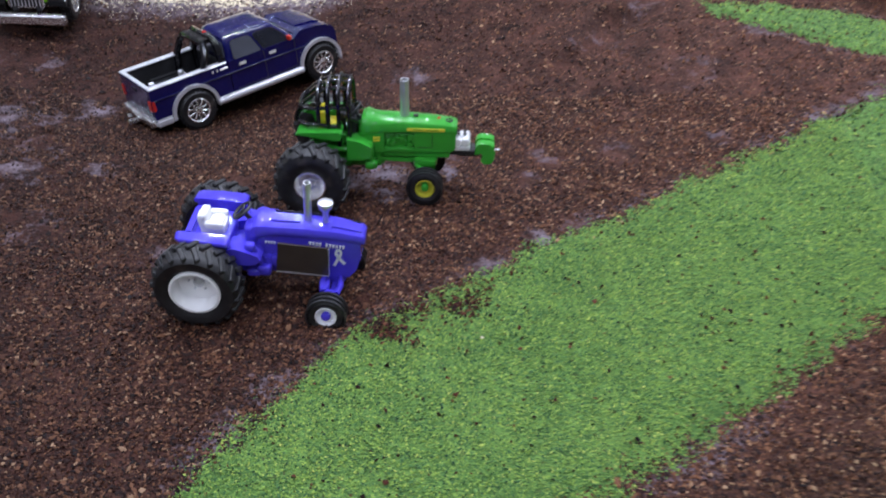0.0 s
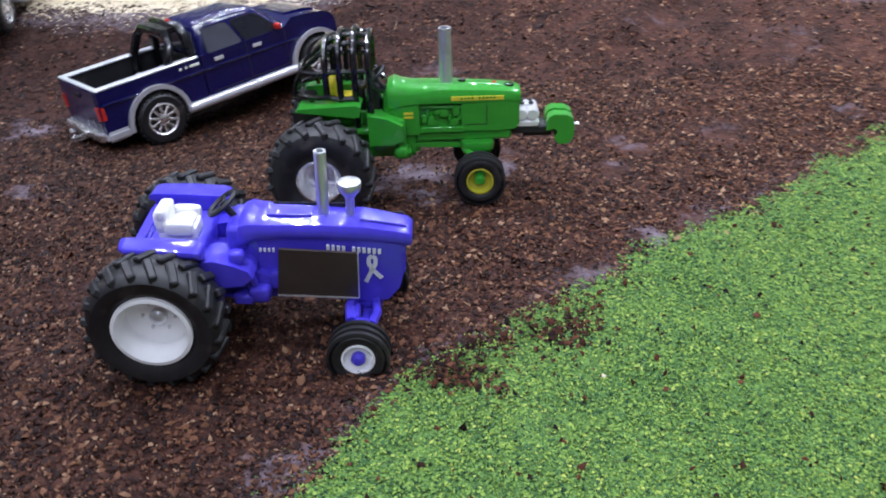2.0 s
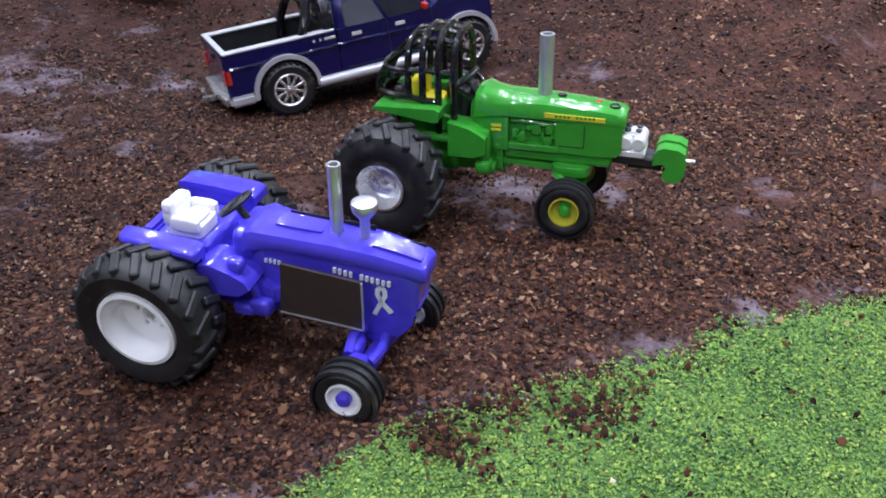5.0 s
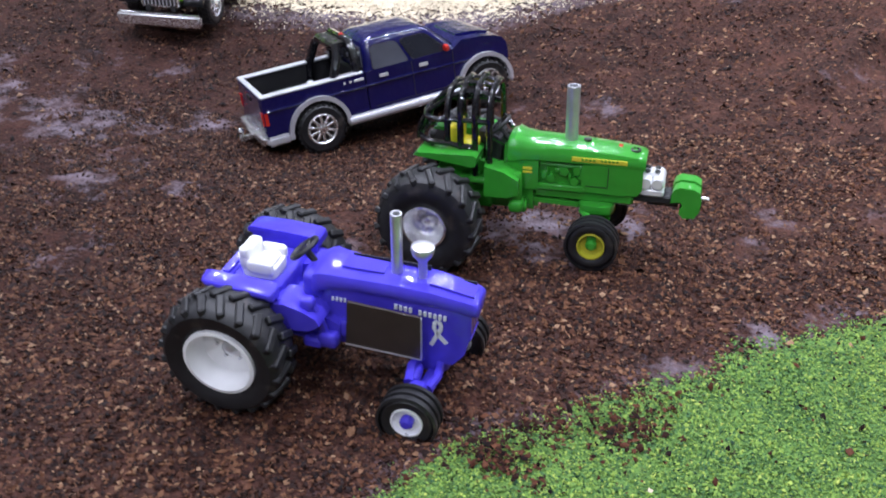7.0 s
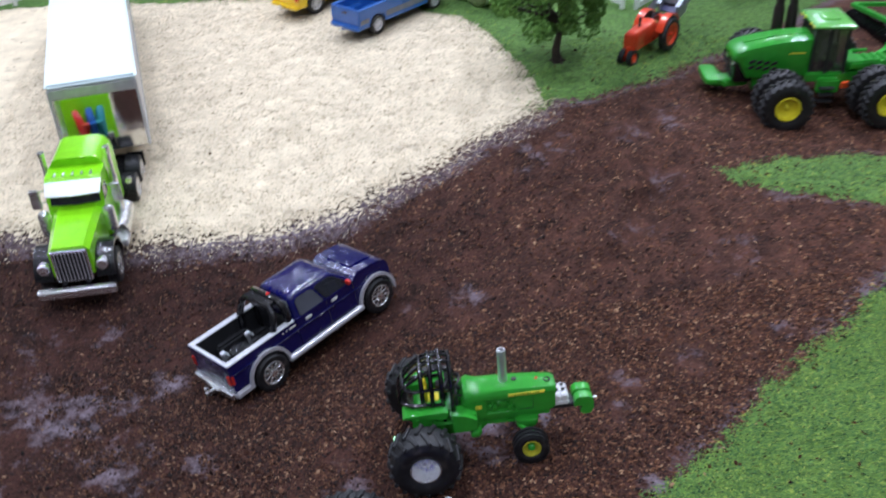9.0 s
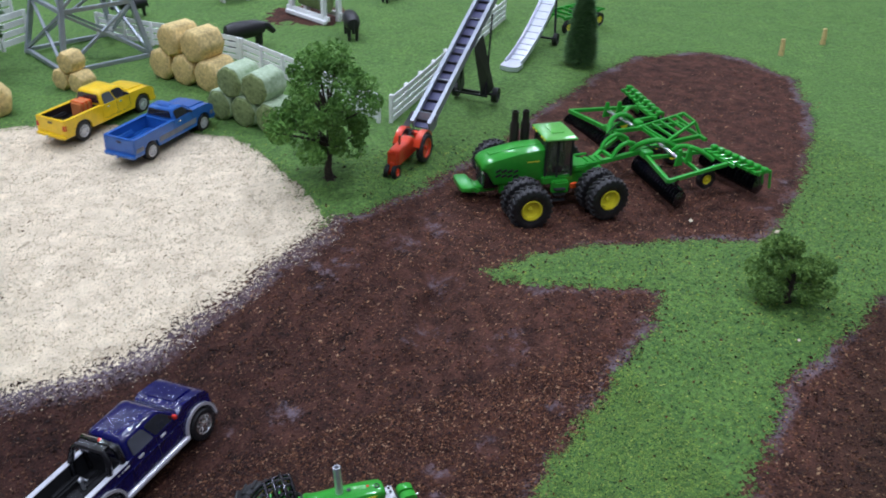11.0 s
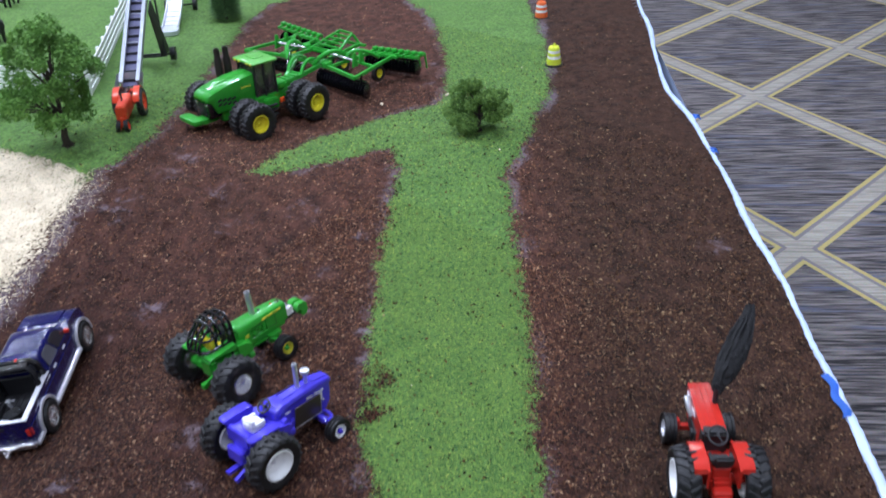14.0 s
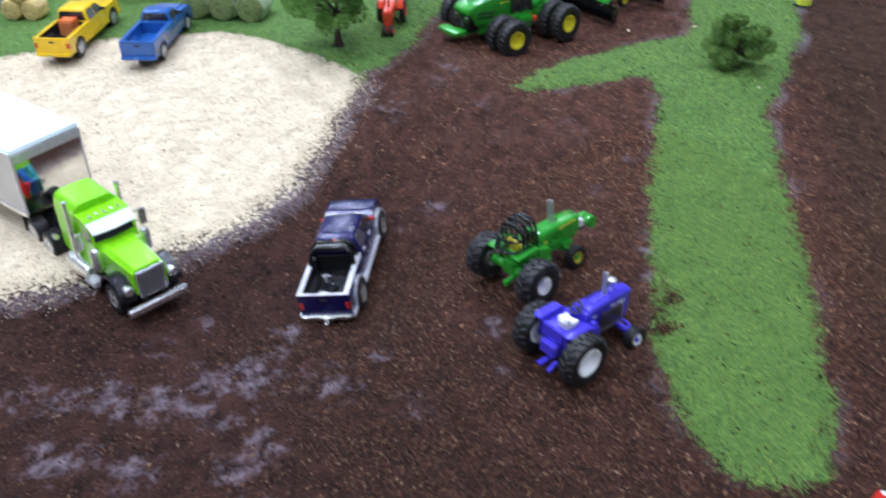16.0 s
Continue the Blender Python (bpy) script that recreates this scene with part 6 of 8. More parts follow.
# ---- lime highway tractor and its trailer ----
def highway_truck():
    t = thing("semi_truck", "lime-green toy semi truck with chrome stacks", "toy truck", -17.25, 43.6, height(-17.4, 42) + 0.05, -87)
    # x forward; bumper at +5.6, frame end at -6.2
    for s in (-1, 1):
        road_wheel(t, 3.9, s * 1.45, 0.78, 0.78, 0.5, s, CHROME, 8)
        for ax in (-3.2, -5.1):
            road_wheel(t, ax, s * 1.4, 0.78, 0.78, 0.75, s, CHROME, 8)
    part("frame", join(bar((-6.2, -0.5, 1.0), (5.2, -0.5, 1.0), 0.18, 0.4), bar((-6.2, 0.5, 1.0), (5.2, 0.5, 1.0), 0.18, 0.4), *[bar((ax, -1.3, 0.8), (ax, 1.3, 0.8), 0.24, 0.24) for ax in (3.9, -3.2, -5.1)], box(-6.3, -6.1, -1.2, 1.2, 0.7, 1.2)), DARK, t)
    part("hood", loft([[(px, -w, 1.2), (px, -w, zt - 0.25), (px, -w * 0.75, zt), (px, w * 0.75, zt), (px, w, zt - 0.25), (px, w, 1.2)] for px, w, zt in ((1.9, 1.08, 2.95), (3.4, 0.98, 2.82), (5.05, 0.88, 2.66))], 0.08, 2), LIME, t, smooth=True)
    part("grille", join(box(5.03, 5.2, -0.78, 0.78, 0.95, 2.55, 0.05, 2)), CHROME, t, smooth=True)
    part("grille_screen", box(5.17, 5.21, -0.68, 0.68, 1.02, 2.42, 0.01), DARK, t, "dark grille screen")
    for k in range(9):
        part("grille_bar", box(5.2, 5.24, -0.62 + 0.152 * k, -0.585 + 0.152 * k, 1.05, 2.4), SILVER, t)
    part("bumper", box(5.25, 5.55, -1.7, 1.7, 0.3, 0.78, 0.09, 3), CHROME, t, "wide polished chrome bumper", smooth=True)
    for s in (-1, 1):
        fen = [(2.75, 0.8)] + arc(3.9, 0.85, 1.12, 170, 20, 8) + [(5.15, 1.05), (5.1, 1.2)] + arc(3.9, 0.85, 1.24, 18, 172, 8) + [(2.6, 0.8)]
        a, b = sorted((s * 0.92, s * 1.72))
        part("front_fender", prism(fen, a, b, 0.02), BLACK, t, smooth=True)
        part("headlight", join(moved(lathe([(0.26, -0.2), (0.28, 0.1), (0.22, 0.16), (0, 0.17)], 14, "x"), x=5.0, y=s * 1.25, z=1.62)), CHROME, t, smooth=True)
        part("air_filter", moved(lathe([(0.05, -0.65), (0.27, -0.55), (0.27, 0.5), (0.18, 0.62), (0, 0.66)], 14, "z"), x=2.35, y=s * 1.42, z=2.35), CHROME, t, "round chrome air filter", smooth=True)
        part("exhaust_pipe", moved(lathe([(0.1, 1.2), (0.17, 1.3), (0.17, 3.4), (0.13, 3.5), (0.13, 4.5), (0.16, 4.85), (0.12, 4.85), (0.1, 4.5), (0, 4.5)], 14, "z"), x=0.1, y=s * 1.46), CHROME, t, "tall chrome stack", smooth=True)
        part("fuel_tank", moved(lathe([(0, -1.2), (0.5, -1.15), (0.52, 0), (0.5, 1.15), (0, 1.2)], 18, "x"), x=0.4, y=s * 1.4, z=0.98), CHROME, t, smooth=True)
        part("mirror", join(box(1.55, 1.70, min(s * 1.58, s * 2.02), max(s * 1.58, s * 2.02), 2.75, 3.75, 0.05, 2), bar((1.4, s * 1.2, 3.6), (1.6, s * 1.75, 3.6), 0.05, 0.05), bar((1.4, s * 1.2, 3.0), (1.6, s * 1.75, 3.0), 0.05, 0.05)), CHROME, t, "chrome mirror")
        part("step", box(0.9, 2.0, min(s * 1.2, s * 1.8), max(s * 1.2, s * 1.8), 0.45, 0.85, 0.06, 2), RIM, t)
        quad_panel("side_window", [(1.0, s * 1.27, 3.05), (1.85, s * 1.27, 3.05), (1.7, s * 1.22, 3.85), (1.0, s * 1.22, 3.85)], TINT, t)
        part("mud_flap", box(-6.25, -6.15, min(s * 0.95, s * 1.8), max(s * 0.95, s * 1.8), 0.25, 1.3), BLACK, t)
        part("tail_lamp", moved(lathe([(0.15, -0.1), (0.17, 0.1), (0, 0.12)], 10, "x"), x=-2.2, y=s * 1.6, z=1.75), CHROME, t, smooth=True)
    part("cab", loft([[(px, s * w, pz) for px, s, w, pz in ((0.2, -1, 1.25, z), (xf, -1, 1.25, z), (xf, 1, 1.25, z), (0.2, 1, 1.25, z))] for z, xf in ((1.2, 1.95), (2.95, 1.95), (3.9, 1.62), (4.12, 1.35))], 0.08, 2), LIME, t, smooth=True)
    part("sleeper", loft([[(px, s * w, z) for px, s in ((-2.0, -1), (0.3, -1), (0.3, 1), (-2.0, 1))] for z, w in ((1.15, 1.28), (3.7, 1.28), (4.15, 1.2), (4.42, 1.02), (4.54, 0.75))], 0.16, 3), LIME, t, smooth=True)
    part("windscreen", join(loft([[(1.93, -1.1, 3.05), (2.0, 0, 3.05), (1.93, 1.1, 3.05), (1.66, 1.05, 3.85), (1.72, 0, 3.85), (1.66, -1.05, 3.85)], [(1.97, -1.1, 3.05), (2.05, 0, 3.05), (1.97, 1.1, 3.05), (1.70, 1.05, 3.85), (1.77, 0, 3.85), (1.70, -1.05, 3.85)]])), TINT, t)
    part("sun_visor", loft([[(1.56, -1.24, 3.97), (2.12, -1.2, 3.56), (2.2, 0, 3.54), (2.12, 1.2, 3.56), (1.56, 1.24, 3.97)], [(1.56, -1.24, 4.03), (2.16, -1.2, 3.62), (2.24, 0, 3.60), (2.16, 1.2, 3.62), (1.56, 1.24, 4.03)]]), RIM, t, "polished drop visor", smooth=True)
    for k in range(5):
        part("roof_light", moved(lathe([(0.06, -0.12), (0.07, 0.12), (0, 0.16)], 8, "x"), x=1.2, y=-0.8 + 0.4 * k, z=4.18), CHROME, t)
    part("deck_plate", join(box(-6.0, -2.1, -0.95, 0.95, 1.15, 1.25), moved(lathe([(0.75, 0), (0.75, 0.14), (0, 0.16)], 18, "z"), x=-4.2, z=1.26)), BLACK, t, smooth=True)
    for k, (m, y) in enumerate(((LAMP_RED, -0.35), (SKYBLUE, 0.0), (material("teal_hose", (0.02, 0.25, 0.28), 0.4), 0.3))):
        part("air_hose", tube([(-2.05, y * 1.6, 2.0), (-2.35, y * 1.8, 3.0), (-2.8, y * 2.0, 3.4), (-3.2, y * 1.6, 2.9), (-3.5, y * 1.4, 2.2), (-3.55, y, 3.0)], 0.2, 8), m, t, ("red", "blue", "teal")[k] + " coiled air hose", smooth=True)
    part("chrome_box", join(box(-2.6, -2.1, -0.9, -0.5, 1.3, 1.9, 0.04), box(-2.7, -2.2, 0.5, 1.0, 1.3, 1.8, 0.04)), CHROME, t)
    return t


def box_trailer():
    t = thing("box_trailer", "silver box trailer with pale roof and polished front", "trailer", -17.25, 48.9, height(-18, 55) - 0.1, -78)
    L = 25.0
    part("body", box(-L, 0, -2.15, 2.15, 1.65, 5.5, 0.06), material("satin_silver_side", (0.60, 0.60, 0.62), 0.35, 0.5, 0.06, 60, 0.04), t)
    part("front_panel", box(-0.02, 0.06, -2.08, 2.08, 1.7, 4.9, 0.02), material("mirror_chrome", (0.75, 0.74, 0.74), 0.08, 1.0, 0.04, 100, 0.02), t, "mirror-polished front panel")
    part("roof", box(-L - 0.1, 0.14, -2.25, 2.25, 5.44, 5.72, 0.12, 2), TARP, t, "pale flat roof sheet", smooth=True)
    part("front_fascia", box(0.0, 0.1, -2.1, 2.1, 4.9, 5.44, 0.03), SILVER, t)
    for s in (-1, 1):
        part("bottom_rail", box(-L, 0.05, s * 2.17 - 0.05, s * 2.17 + 0.05, 1.55, 1.85, 0.02), CHROME, t)
        part("corner_post", box(-0.12, 0.09, s * 2.13 - 0.07, s * 2.13 + 0.07, 1.7, 5.42, 0.03), SILVER, t)
        part("landing_leg", join(box(-5.3, -5.0, s * 1.0 - 0.14, s * 1.0 + 0.14, 0.12, 1.7, 0.02), box(-5.5, -4.8, s * 1.0 - 0.25, s * 1.0 + 0.25, 0.1, 0.2)), DARK, t)
        for ax in (-L + 3.0, -L + 5.0):
            road_wheel(t, ax, s * 1.45, 0.78, 0.78, 0.75, s, CHROME, 8)
    part("running_gear", join(box(-L + 1.8, -L + 6.2, -0.9, 0.9, 0.8, 1.7, 0.05), bar((-L + 3, -1.4, 0.78), (-L + 3, 1.4, 0.78), 0.2, 0.2), bar((-L + 5, -1.4, 0.78), (-L + 5, 1.4, 0.78), 0.2, 0.2), box(-3.5, -1.0, -0.8, 0.8, 1.45, 1.68)), DARK, t)
    return t


highway_truck()
box_trailer()


# ---- big articulated tractor with dual wheels ----
def articulated_tractor():
    zg = min(height(20, 49), height(22, 51))
    t = thing("articulated_tractor", "green four-wheel-drive toy tractor with dual tyres", "toy tractor", 23.2, 52.4, zg - 0.08, 0, group="toy tractors")
    front = pose(0, 0, 0, 0, 0, 172.8)
    rear = pose(0, 0, 0, 0, 0, 180.2)

    def put(ob, m):
        ob.matrix_basis = Matrix.Translation(m.translation * CM) @ m.to_3x3().to_4x4() @ ob.matrix_basis
        return ob

    for m, ax in ((front, 2.83), (rear, -2.36)):
        for s in (-1, 1):
            for y in (2.56, 3.98):
                put(farm_wheel(t, ax, s * y, 1.55, 1.57, 1.0, 0.70, YELLOW, YELLOW, 22, 0.3 if y > 3 else 0.4, s), m)
    put(part("front_axle", join(tube([(2.83, -3.8, 1.55), (2.83, 3.8, 1.55)], 0.3, 12), box(1.6, 3.9, -0.75, 0.75, 1.1, 2.2, 0.1)), GREEN, t, smooth=True), front)
    put(part("rear_axle", join(tube([(-2.36, -3.8, 1.55), (-2.36, 3.8, 1.55)], 0.3, 12), box(-3.5, -1.0, -0.7, 0.7, 1.1, 2.1, 0.1)), GREEN, t, smooth=True), rear)
    hood = []
    for x, w, zt, zl in ((0.85, 1.0, 4.42, 2.0), (1.6, 1.04, 4.40, 2.0), (2.6, 1.08, 4.30, 1.95), (3.6, 1.10, 4.12, 1.95), (4.4, 1.10, 3.94, 2.0), (4.9, 1.08, 3.78, 2.9), (5.15, 1.0, 3.62, 3.05), (5.28, 0.86, 3.46, 3.1)):
        ring = [(x, -w * 0.9, zl), (x, -w, zl + 0.15), (x, -w, zt - 0.42)]
        for k in range(1, 8):
            q = math.pi * (1 - k / 8)
            ring.append((x, w * math.copysign(abs(math.cos(q)) ** 0.6, math.cos(q)), zt - 0.42 + 0.42 * math.sin(q) ** 0.6))
        hood.append(ring + [(x, w, zt - 0.42), (x, w, zl + 0.15), (x, w * 0.9, zl)])
    put(part("hood", loft(hood), GREEN, t, smooth=True), front)
    put(part("hood_rib", join(block([(1.0, 0.34, 4.3, 4.47), (3.0, 0.32, 4.1, 4.28), (4.6, 0.28, 3.7, 3.92)], 0.04)), GREEN, t, smooth=True), front)
    put(part("grille", join(blob(3.9, 5.16, -0.98, 0.98, 1.62, 3.3, 0.3, 24), *[box(5.1, 5.22, -0.6, 0.6, 1.9 + 0.2 * k, 1.96 + 0.2 * k, 0.01) for k in range(6)]), BLACK, t, "black front grille", smooth=True), front)
    for s in (-1, 1):
        put(part("headlight", blob(4.95, 5.22, min(s * 0.46, s * 0.84), max(s * 0.46, s * 0.84), 2.72, 2.94, 0.5), CHROME, t, smooth=True), front)
    for s in (-1, 1):
        put(part("hood_vent", join(*[moved(box(-0.2, 0.2, -0.015, 0.015, -0.09, 0.09, 0.01), x=2.9 + 0.42 * (k % 4), y=s * 1.10, z=2.55 + 0.34 * (k // 4) + 0.05 * (k % 4), ry=24) for k in range(8)]), DARK, t), front)
        put(part("hood_stripe", box(1.2, 2.5, s * 1.04 - 0.03, s * 1.04 + 0.02, 3.44, 3.52), DECAL_YELLOW, t), front)
    put(part("front_weight", join(blob(5.75, 6.75, -1.2, 1.2, 1.66, 2.06, 0.4, 22), blob(4.0, 6.3, -0.55, 0.55, 1.25, 1.75, 0.4, 16), *[bar((5.4, s * 0.75, 1.5), (6.0, s * 0.75, 1.85), 0.2, 0.25, 0.03) for s in (-1, 1)]), GREEN, t, "green front weight bracket", smooth=True), front)
    # cab
    cx = -0.15
    cab = [[(cx + x * f, y * f, z) for x, y in ((-0.95, -1.22), (0.95, -1.15), (0.95, 1.15), (-0.95, 1.22))] for z, f in ((2.2, 0.94), (3.0, 1.0), (4.92, 0.95))]
    put(part("cab_glass", loft(cab, 0.06), CABGLASS, t, "dark tinted cab glass"), front)
    put(part("cab_seat", join(blob(cx - 0.6, cx + 0.15, -0.42, 0.42, 2.3, 2.9, 0.4), blob(cx - 0.7, cx - 0.4, -0.4, 0.4, 2.7, 3.8, 0.4), bar((cx + 0.7, 0, 2.3), (cx + 0.45, 0, 3.3), 0.2, 0.3)), DARK, t, smooth=True), front)
    put(part("roof", loft([[(cx - 1.1 * f, -1.55 * f, z), (cx + 1.15 * f, -1.42 * f, z), (cx + 1.15 * f, 1.42 * f, z), (cx - 1.1 * f, 1.55 * f, z)] for z, f in ((4.96, 0.92), (5.04, 0.99), (5.14, 1.0), (5.24, 0.92), (5.28, 0.72))], 0.05, 2), ROOF_GREEN, t, "light green cab roof", smooth=True), front)
    put(part("roof_hatch", blob(cx - 0.5, cx + 0.5, -0.7, 0.7, 5.22, 5.36, 0.3), ROOF_GREEN, t, smooth=True), front)
    put(part("roof_lamp", join(*[blob(cx + 1.02, cx + 1.2, y - 0.14, y + 0.14, 4.98, 5.12, 0.4) for y in (-1.05, -0.55, 0.55, 1.05)]), YELLOW, t, "row of amber roof lamps", smooth=True), front)
    for x, y in ((-0.95, -1.2), (-0.95, 1.2), (0.95, -1.13), (0.95, 1.13), (0.1, 1.2), (0.1, -1.2)):
        put(part("cab_post", bar((cx + x, y, 2.2), (cx + x * 0.96, y * 0.97, 4.97), 0.13, 0.13, 0.03), DARK, t), front)
    put(part("cab_base", join(box(cx - 1.1, cx + 1.15, -1.3, 1.3, 1.75, 2.35, 0.1, 2), box(cx - 0.7, cx + 0.5, 1.2, 1.75, 1.2, 2.1, 0.1, 2), box(cx - 0.7, cx + 0.5, -1.75, -1.2, 1.2, 2.1, 0.1, 2)), GREEN, t, smooth=True), front)
    for x in (1.35, 2.15):
        put(part("exhaust_pipe", moved(lathe([(0.27, 1.8), (0.32, 2.5), (0.32, 5.2), (0.24, 5.35), (0.24, 6.1), (0.17, 6.1), (0.17, 5.6), (0, 5.6)], 14, "z"), x=x, y=-1.75), STACK, t, "black exhaust stack", smooth=True), front)
    put(part("rear_frame", join(box(-3.6, -0.6, -0.62, 0.62, 1.9, 2.5, 0.08), box(-3.8, -3.2, -0.9, 0.9, 1.1, 2.3, 0.08), bar((-5.2, 0, 0.95), (-3.4, 0, 0.95), 0.4, 0.2), box(-2.4, -1.4, -1.1, 1.1, 2.3, 2.75, 0.1, 2), tube([(-1.2, -0.8, 2.7), (-3.4, -0.8, 2.65)], 0.09, 6), tube([(-1.2, 0.8, 2.7), (-3.4, 0.8, 2.65)], 0.09, 6), *[box(-4.2 + 0.5 * k, -3.9 + 0.5 * k, -0.5, 0.5, 2.45, 2.62, 0.03) for k in range(5)]), IMPLEMENT, t), rear)
    put(part("reflector", box(-1.2, -0.7, 1.75, 1.95, 1.55, 1.95, 0.05), ORANGE, t, "orange side reflector"), rear)
    put(part("steps", join(*[box(-0.5, 0.3, 1.7, 2.05, 0.8 + 0.4 * k, 0.88 + 0.4 * k) for k in range(3)]), DARK, t), front)
    return t


def disc_harrow():
    t = thing("disc_harrow", "green folding disc harrow with black disc gangs", "farm implement", 34.0, 55.0, height(34, 54) + 0.05, 180)
    z = 1.85

    def beam(name, pts, w=0.3, mat=IMPLEMENT, parent=None):
        """A square beam through the points, with rounded edges."""
        return part(name, join(*[bar(p, q, w * 0.82, w * 0.82, 0.04) for p, q in zip(pts, pts[1:])]), mat, parent or t, smooth=True)

    def hoop(name, pts, r=0.17, parent=None):
        """A bent round tube through the points, eased."""
        pts = [Vector(p) for p in pts]
        for _ in range(2):
            pts = [pts[0]] + [q for a, b in zip(pts, pts[1:]) for q in (a * 0.75 + b * 0.25, a * 0.25 + b * 0.75)] + [pts[-1]]
        return part(name, tube(pts, r, 8), IMPLEMENT, parent or t, smooth=True)

    # tongue to the tractor
    tongue = beam("tongue", [(7.4, 1.6, 1.2), (2.8, -1.2, z)], 0.36)
    beam("tongue_arm", [(7.4, 1.6, 1.2), (2.7, 1.9, z)], 0.36, parent=tongue)
    beam("tongue_strut", [(5.0, 0.2, 1.5), (5.0, 1.75, 1.5)], 0.28, parent=tongue)
    for y in (0.0, 1.6):
        hoop("tongue_hoop", [(5.2, y + 0.2, 1.5), (4.6, y, 2.3), (3.6, y - 0.1, 2.6), (2.6, y - 0.2, 2.0)], 0.16, tongue)
    # centre frame with its raised rack
    frame_ = beam("centre_frame", [(2.8, -2.6, z), (2.7, 2.5, z)], 0.34)
    for y0, y1 in ((-2.0, -1.7), (1.6, 0.9)):
        beam("main_beam", [(2.8, y0, z), (-3.4, y1, z)], 0.34, parent=frame_)
    for x in (0.2, -3.2):
        beam("cross_beam", [(x, -2.2, z), (x, 1.7, z)], 0.28, parent=frame_)
    rack = beam("rack", [(0.5, -1.9, z + 0.1), (-3.3, -1.55, 2.75)], 0.22)
    beam("rack_side", [(0.4, 1.4, z + 0.1), (-3.1, 0.2, 2.75)], 0.22, parent=rack)
    for k in range(6):
        f = 0.1 + 0.18 * k
        beam("rung", [(0.5 - 3.8 * f, -1.9 + 0.35 * f, z + 0.1 + 0.82 * f), (0.4 - 3.5 * f, 1.4 - 1.2 * f, z + 0.1 + 0.82 * f)], 0.2, parent=rack)
    for y0, y1 in ((-1.6, -1.7), (0.3, 0.9)):
        beam("rack_leg", [(-3.1, y0, 2.7), (-3.3, y1, z)], 0.2, parent=rack)
    for y in (-2.3, 2.2):
        hoop("gooseneck", [(3.4, y * 0.7, z), (2.9, y, z + 0.9), (1.6, y * 1.2, z + 1.1), (0.4, y * 1.35, z + 0.4), (0.2, y * 1.4, z)], 0.2)
    for s, up in ((-1, 0.0), (1, 0.0)):
        def w(x, y, dz=0.0):
            """A point of the wing, which tips up a little towards its end."""
            return (x, s * y, z + dz + up * max(0.0, y - 2.4))

        wing = beam("wing_frame", [w(2.8, 2.4), w(3.8, 6.9)], 0.32)
        beam("wing_side", [w(3.8, 6.9), w(-1.9, 5.9)], 0.3, parent=wing)
        beam("wing_side", [w(2.7, 3.1), w(-2.2, 3.5)], 0.3, parent=wing)
        beam("wing_rib", [w(0.5, 3.2), w(0.8, 6.4)], 0.26, parent=wing)
        beam("wing_rib", [w(-1.9, 3.2), w(-2.2, 6.4)], 0.28, parent=wing)
        hoop("wing_hoop", [w(1.2, 3.2), w(0.8, 3.6, 0.9), w(0.0, 4.1, 0.9), w(-0.8, 4.7, 0.5), w(-1.4, 5.0)], 0.17, wing)
        for x, y in ((0.6, 4.7), (1.6, 4.9)):
            part("post", loft([[(x - 0.3, s * y - 0.08, z), (x + 0.3, s * y - 0.08, z), (x + 0.3, s * y + 0.08, z), (x - 0.3, s * y + 0.08, z)], [(x - 0.12, s * y - 0.08, z + 1.2), (x + 0.12, s * y - 0.08, z + 1.2), (x + 0.12, s * y + 0.08, z + 1.2), (x - 0.12, s * y + 0.08, z + 1.2)]], 0.03), IMPLEMENT, wing)
        part("lift_cylinder", tube([(1.4, s * 1.4, z + 0.55), w(1.6, 4.7, 0.5)], 0.13, 8), CHROME, t, "bright hydraulic cylinder", smooth=True)
        part("hose", tube([(4.8, s * 0.4, 1.7), (3.6, s * 1.2, 2.4), (2.0, s * 2.4, 2.3), (1.0, s * 3.6, 2.2)], 0.05, 6), BLACK, t, smooth=True)
        part("hinge_block", join(box(2.3, 3.1, min(s * 2.2, s * 2.9), max(s * 2.2, s * 2.9), z - 0.2, z + 0.35, 0.08), box(-0.2, 0.5, min(s * 2.2, s * 2.9), max(s * 2.2, s * 2.9), z - 0.2, z + 0.35, 0.08)), IMPLEMENT, t)
        # disc gangs under the frame
        for (ax, ay), (bx, by) in (((2.5, 1.4), (3.1, 7.6)), ((-3.0, 2.2), (-3.7, 7.6 if s > 0 else 9.6))):
            n = int((by - ay) / 0.34)
            hang = [bar((ax + (bx - ax) * f, s * (ay + (by - ay) * f), 0.55), (ax + (bx - ax) * f, s * (ay + (by - ay) * f), z), 0.14, 0.2) for f in (0.12, 0.5, 0.88)]
            gang = part("disc_gang", join(tube([(ax, s * ay, 0.6), (bx, s * by, 0.6)], 0.12, 8), bar((ax, s * ay, 1.3), (bx, s * by, 1.3), 0.24, 0.2), *hang), BLACK, t, "black disc gang", smooth=True)
            for k in range(n + 1):
                f = k / n
                d = lathe([(0.0, 0.10), (0.35, 0.06), (0.66, -0.04), (0.66, -0.07), (0.35, 0.03), (0.0, 0.07)], 18)
                part("disc_blade", moved(d, x=ax + (bx - ax) * f, y=s * (ay + (by - ay) * f), z=0.6, rz=14 * s), BLACK, gang, smooth=True)
        farm_wheel(t, -0.6, s * 5.5, 0.7, 0.72, 0.36, 0.36, YELLOW, YELLOW, 0, 0.08, s, lug_h=0.04, hub_r=0.1)
        farm_wheel(t, -0.8, s * 1.0, 0.7, 0.72, 0.36, 0.36, YELLOW, YELLOW, 0, 0.08, s, lug_h=0.04, hub_r=0.1)
